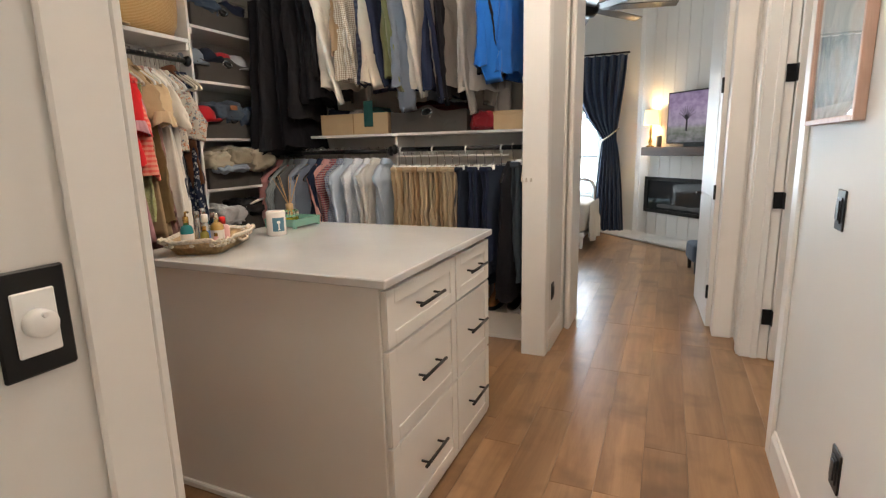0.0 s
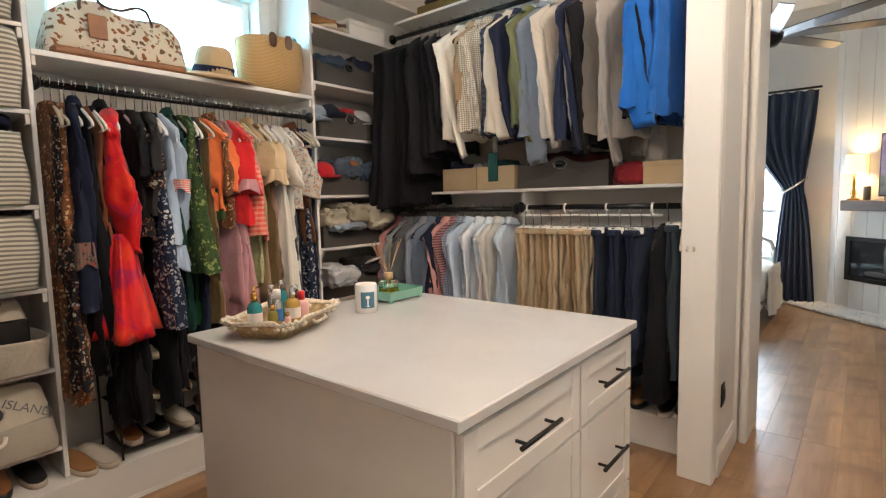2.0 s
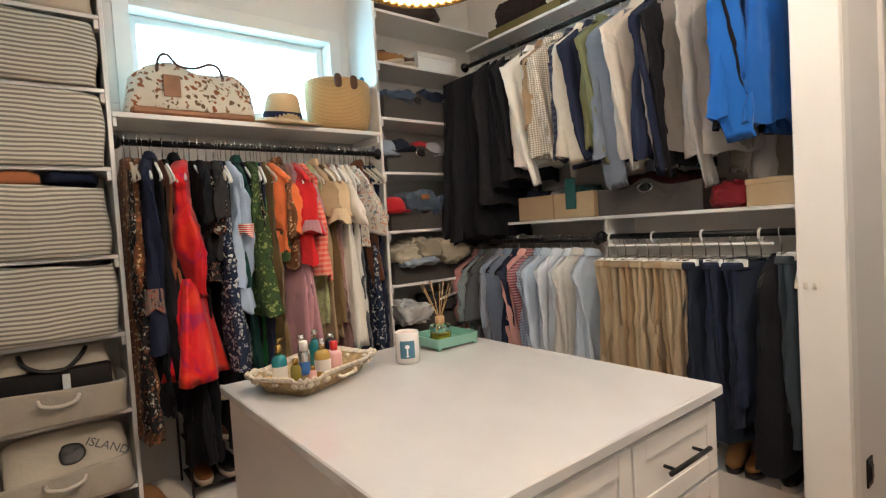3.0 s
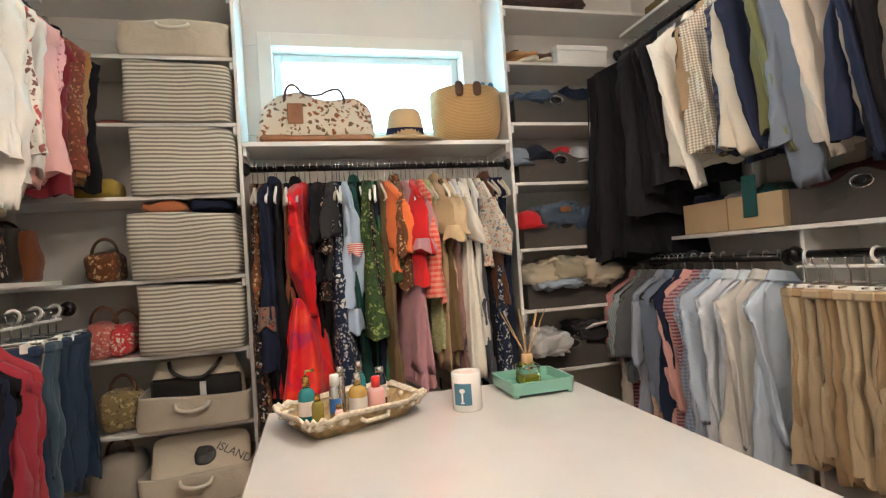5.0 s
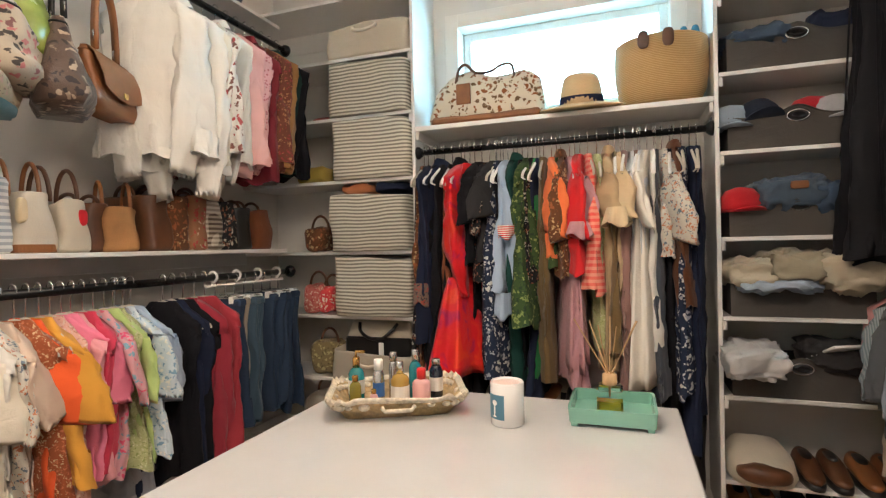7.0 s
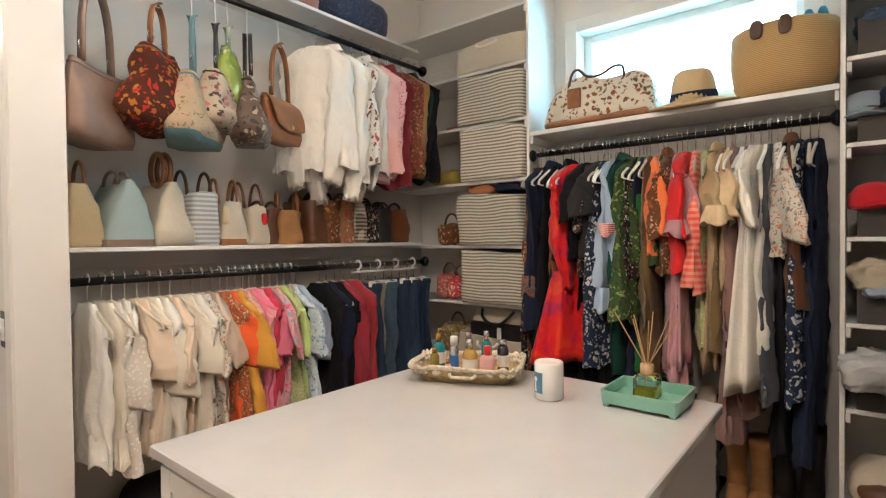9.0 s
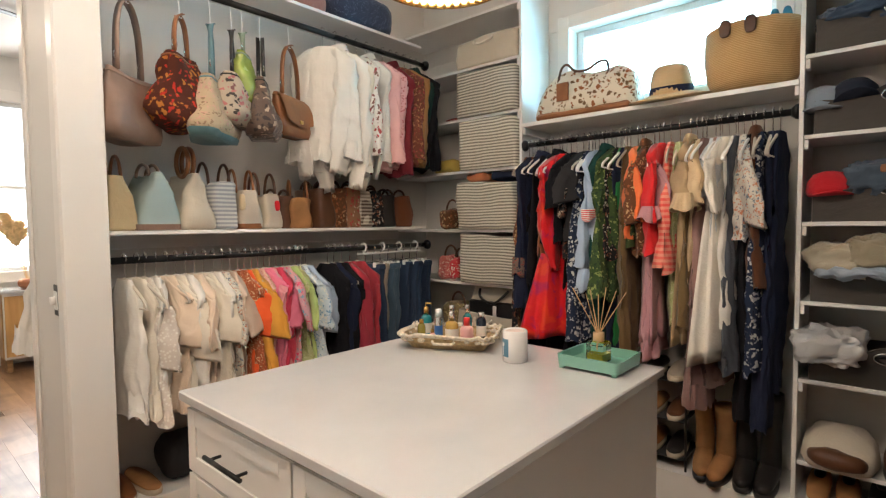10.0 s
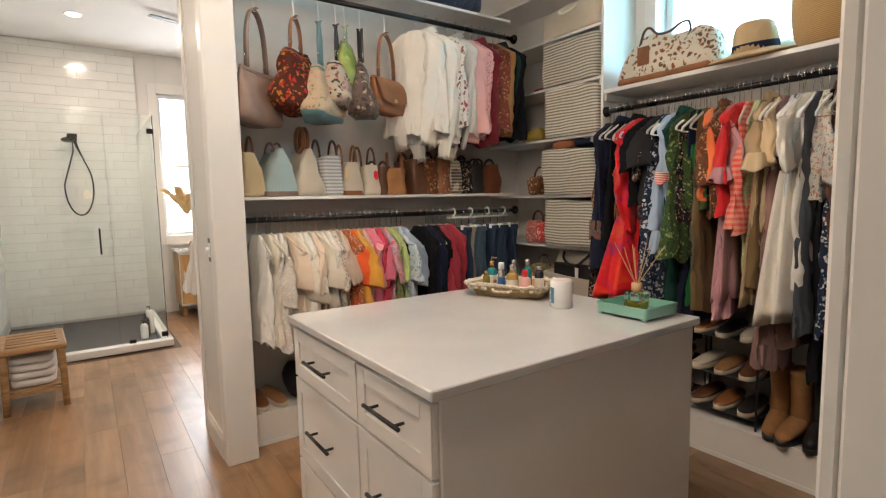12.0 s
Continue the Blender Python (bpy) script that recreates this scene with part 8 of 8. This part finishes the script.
snt.links.new(scol, sbs.inputs["Emission Color"])
sbs.inputs["Emission Strength"].default_value = 0.75
sbs.inputs["Base Color"].default_value = (0.02, 0.02, 0.02, 1)
sbs.inputs["Roughness"].default_value = 0.15
part("screen", M().box((0.84, -0.1625, 1.303), (1.88, -0.1605, 1.947), 0.0), SCREEN, tv, "lit screen with a bare tree in lilac mist")
trm = M().tube([(1.16, -0.1635, 1.45), (1.165, -0.1635, 1.57), (1.15, -0.1635, 1.65)], [0.016, 0.012, 0.008], 6)
for k in range(9):
    a = radians(25 + 16 * k)
    trm.tube([(1.157, -0.1635, 1.59), (1.157 + 0.08 * math.cos(a), -0.1635, 1.61 + 0.09 * math.sin(a)), (1.157 + 0.15 * math.cos(a), -0.1635, 1.61 + 0.16 * math.sin(a))], [0.007, 0.004, 0.002], 5)
part("tree_image", trm, surface("dark_bark_image", (0.03, 0.02, 0.03), 0.6), tv, "dark tree in the picture")
tl = thing("table_lamp", "brass table lamp with a lit cream shade", "lamp", DIAG @ pose(0.47, -0.11, 1.246))
part("base", M().lathe([(0.06, 0), (0.06, 0.012), (0.02, 0.03), (0.03, 0.08), (0.014, 0.14), (0.022, 0.20), (0.01, 0.27), (0.008, 0.34)], 20), GOLD, tl, "", True)
part("shade", M().lathe([(0.105, 0.31), (0.085, 0.52), (0.083, 0.52), (0.103, 0.31)], 28, cap=False), glow("lit_shade", (1.0, 0.66, 0.30), 2.4), tl, "glowing cream shade", True)
tagged(part("pillar_candle", M().lathe([(0.035, 0), (0.036, 0.15), (0.03, 0.155)], 16), surface("grey_wax", (0.30, 0.26, 0.20), 0.6), None, "", True), "pale pillar candle on the mantel", "candle").matrix_basis = DIAG @ pose(0.65, -0.12, 1.246)
# faux-fur rug along the chimney foot
fur = M()
fr_ = random.Random(8)
fur.box((-0.1, -0.42, Z0), (2.2, -0.03, Z0 + 0.03), 0.012)
for k in range(1500):
    x, y = fr_.uniform(-0.12, 2.22), fr_.uniform(-0.46, -0.03)
    a, ln = fr_.uniform(0, 6.28), fr_.uniform(0.03, 0.07)
    fur.tube([(x, y, Z0 + 0.02), (x + 0.5 * ln * math.cos(a), y + 0.5 * ln * math.sin(a), Z0 + 0.05), (x + ln * math.cos(a), y + ln * math.sin(a), Z0 + 0.035)], [0.009, 0.008, 0.002], 4)
fo = tagged(part("rug", fur, fabric((0.78, 0.75, 0.70)), None), "white shaggy faux-fur rug along the chimney wall", "rug")
fo.matrix_basis = DIAG
# curtain, gathered by a tieback
CURT = fabric((0.035, 0.055, 0.10))
ct = thing("curtain", "dark navy curtain gathered with a rope tieback", "curtain", (-0.2, 8.66, 0))
rings = []
for i in range(29):
    s = i / 28
    z = 2.60 - s * (2.60 - Z0 - 0.01)
    tie = math.exp(-((z - 1.40) / 0.30) ** 2)
    up, low = max(0.0, (2.60 - z) / 1.22), max(0.0, (1.38 - z) / 1.47)
    x0 = -0.40 + 0.48 * up ** 2.4 if z > 1.38 else 0.08 - 0.13 * low ** 0.7
    x1 = 0.39 - 0.12 * up ** 1.5 if z > 1.38 else 0.27 + 0.17 * low ** 0.6
    row = []
    for k in range(72):
        q = k / 71
        row.append((x0 + (x1 - x0) * q, (0.045 - 0.02 * tie) * math.sin(q * 2 * math.pi * 6.5 + 0.6 * math.sin(4 * s)) + 0.01 * math.sin(q * 40 + 9 * s), z))
    rings.append(row)
back_rows = [[(x, y + 0.012, z) for x, y, z in row] for row in rings]
part("drape", M().loft(rings, False).loft(back_rows, False), CURT, ct, "", True)
part("tieback", M().tube([(0.06, -0.03, 1.35), (0.10, -0.06, 1.37), (0.18, -0.06, 1.42), (0.28, 0.02, 1.51), (0.30, 0.12, 1.53)], 0.012, 8), ROPE, ct, "pale rope tieback", True)
part("curtain_rod", M().tube([(-1.5, 0.03, 2.63), (0.42, 0.03, 2.63)], 0.014, 10), BLACK, ct, "black curtain rod", True)
# ottoman
ot = thing("ottoman", "small blue-grey upholstered footstool with dark legs", "footstool", pose(1.29, 6.39, Z0, 0, 0, 10))
BLUEG = fabric((0.06, 0.085, 0.12))
part("cushion", soft((0, 0, 0.22), (0.40, 0.40, 0.20), 0.25, 0.004, 9), BLUEG, ot, "", True)
for sx in (-1, 1):
    for sy in (-1, 1):
        part("leg", M().lathe([(0.018, 0), (0.026, 0.14)], 12, (sx * 0.15, sy * 0.15, 0)), BLACKL, ot, "", True)
# bed end
bd = thing("bed", "bed with a white quilt and a pale curved footrail", "bed", (-1.0, 8.0, Z0))
part("mattress", soft((0, -0.28, 0.42), (1.75, 1.0, 0.42), 0.22, 0.01, 11, 40, 14), WHITEC, bd, "white quilt", True)
part("quilt_drop", cloth_tube(0.5, 0.47, 0.49, 0.02, 0.03, 9, 0.02, np.random.RandomState(3), neck=0.47, top=0.0, slope=0.01, n=90, rows=8).moved(pose(0.905, -0.28, 0.60, 0, 0, 90)), WHITEC, bd, "", True)
part("frame", M().box((-0.85, -0.78, 0.16), (0.85, 0.2, 0.22), 0.01), TRIM, bd)
for sx in (-1, 1):
    for sy in (-0.72, 0.15):
        part("leg", M().lathe([(0.022, 0), (0.03, 0.16)], 12, (sx * 0.8, sy, 0)), TRIM, bd)
ch = thing("armchair", "grey metal-armed chair beside the window", "chair", (-0.30, 8.5, Z0))
part("arm", M().tube([(0.1, 0, 0.45), (0.1, 0, 0.72), (0.06, 0, 0.82), (-0.04, 0, 0.86), (-0.2, 0, 0.85)], 0.03, 10), surface("brushed_steel", (0.42, 0.42, 0.42), 0.35, 0.8), ch, "", True)
part("seat", soft((-0.15, 0, 0.38), (0.5, 0.5, 0.14), 0.3, 0.006, 13), BLUEL, ch, "", True)
for sx in (-0.35, 0.08):
    for sy in (-0.2, 0.2):
        part("leg", M().lathe([(0.012, 0), (0.015, 0.33)], 10, (sx, sy, 0)), CHROME, ch, "", True)
# ceiling fan
fn = thing("ceiling_fan", "dark ceiling fan with long slender blades", "ceiling fan", (-0.045, 6.3, 0))
FZ = 2.74
part("rod", M().tube([(0, 0, FZ + 0.1), (0, 0, BED_Z)], 0.015, 10), BLACK, fn, "", True)
part("hub", M().lathe([(0.03, FZ + 0.14), (0.09, FZ + 0.08), (0.11, FZ + 0.02), (0.10, FZ - 0.05), (0.06, FZ - 0.09), (0.002, FZ - 0.1)], 28), BLACK, fn, "", True)
for k in range(8):
    bl = []
    for s in (0.0, 0.3, 0.7, 1.0):
        u = 0.10 + 0.80 * s
        w_ = 0.05 + 0.015 * math.sin(math.pi * s)
        bl.append([(u, -w_, FZ + 0.012), (u, w_, FZ - 0.012), (u, w_, FZ - 0.02), (u, -w_, FZ + 0.004)])
    part("blade", M().loft(bl, True, True, True).moved(pose(0, 0, 0, 0, 0, 14 + 45 * k)), surface("dark_walnut_blade", (0.035, 0.025, 0.02), 0.35), fn, "slender dark blade")

# ---- floor planks ----
PW, PL = 0.18, 1.22
plank_me = {}
prng = random.Random(3)


def plank(x0, y0, y1):
    L = round(y1 - y0, 3)
    if L not in plank_me:
        plank_me[L] = M().box((0.0004, 0.0004, -0.012), (PW - 0.0004, L - 0.0004, 0.0), 0.0009).data("plank", OAK)
    p = part("plank", plank_me[L], OAK, floor)
    p.location = (x0, y0, Z0)


def planks(x0, x1, y0, y1):
    n = round((x1 - x0) / PW)
    for i in range(n):
        y = y0
        first = prng.choice((0.41, 0.61, 0.82, 1.02, 1.22))
        while y < y1 - 0.02:
            L = min(first if y == y0 else PL, y1 - y)
            plank(x0 + i * PW, y, y + L)
            y += L


planks(-2.07, 1.53, -2.1, 4.3)
planks(-1.63, 0.02, -4.1, -2.1)
planks(-0.99, 1.53, 4.3, 8.8)
rest = M().box((-3.06, 4.41, Z0 - 0.012), (-0.992, 8.8, Z0 - 0.001), 0.001).box((1.532, 4.41, Z0 - 0.012), (4.0, 8.8, Z0 - 0.001), 0.001)
rest.box((1.532, 2.4, Z0 - 0.012), (2.9, 4.27, Z0 - 0.001), 0.001).box((-1.63, -2.1, Z0 - 0.012), (-2.071, 0.09, Z0 - 0.001), 0.001)
tagged(part("planks_beyond", rest, OAK, floor), "", "", "", "stuff")

# ---- the plan brought to metres, its floor at height 0 ----
TO_METRES = Matrix.Scale(UNIT, 4) @ Matrix.Translation((0, 0, -Z0))
for ob in list(scene.objects):
    if ob.parent is None and ob.type != "CAMERA":
        ob.matrix_basis = TO_METRES @ ob.matrix_basis
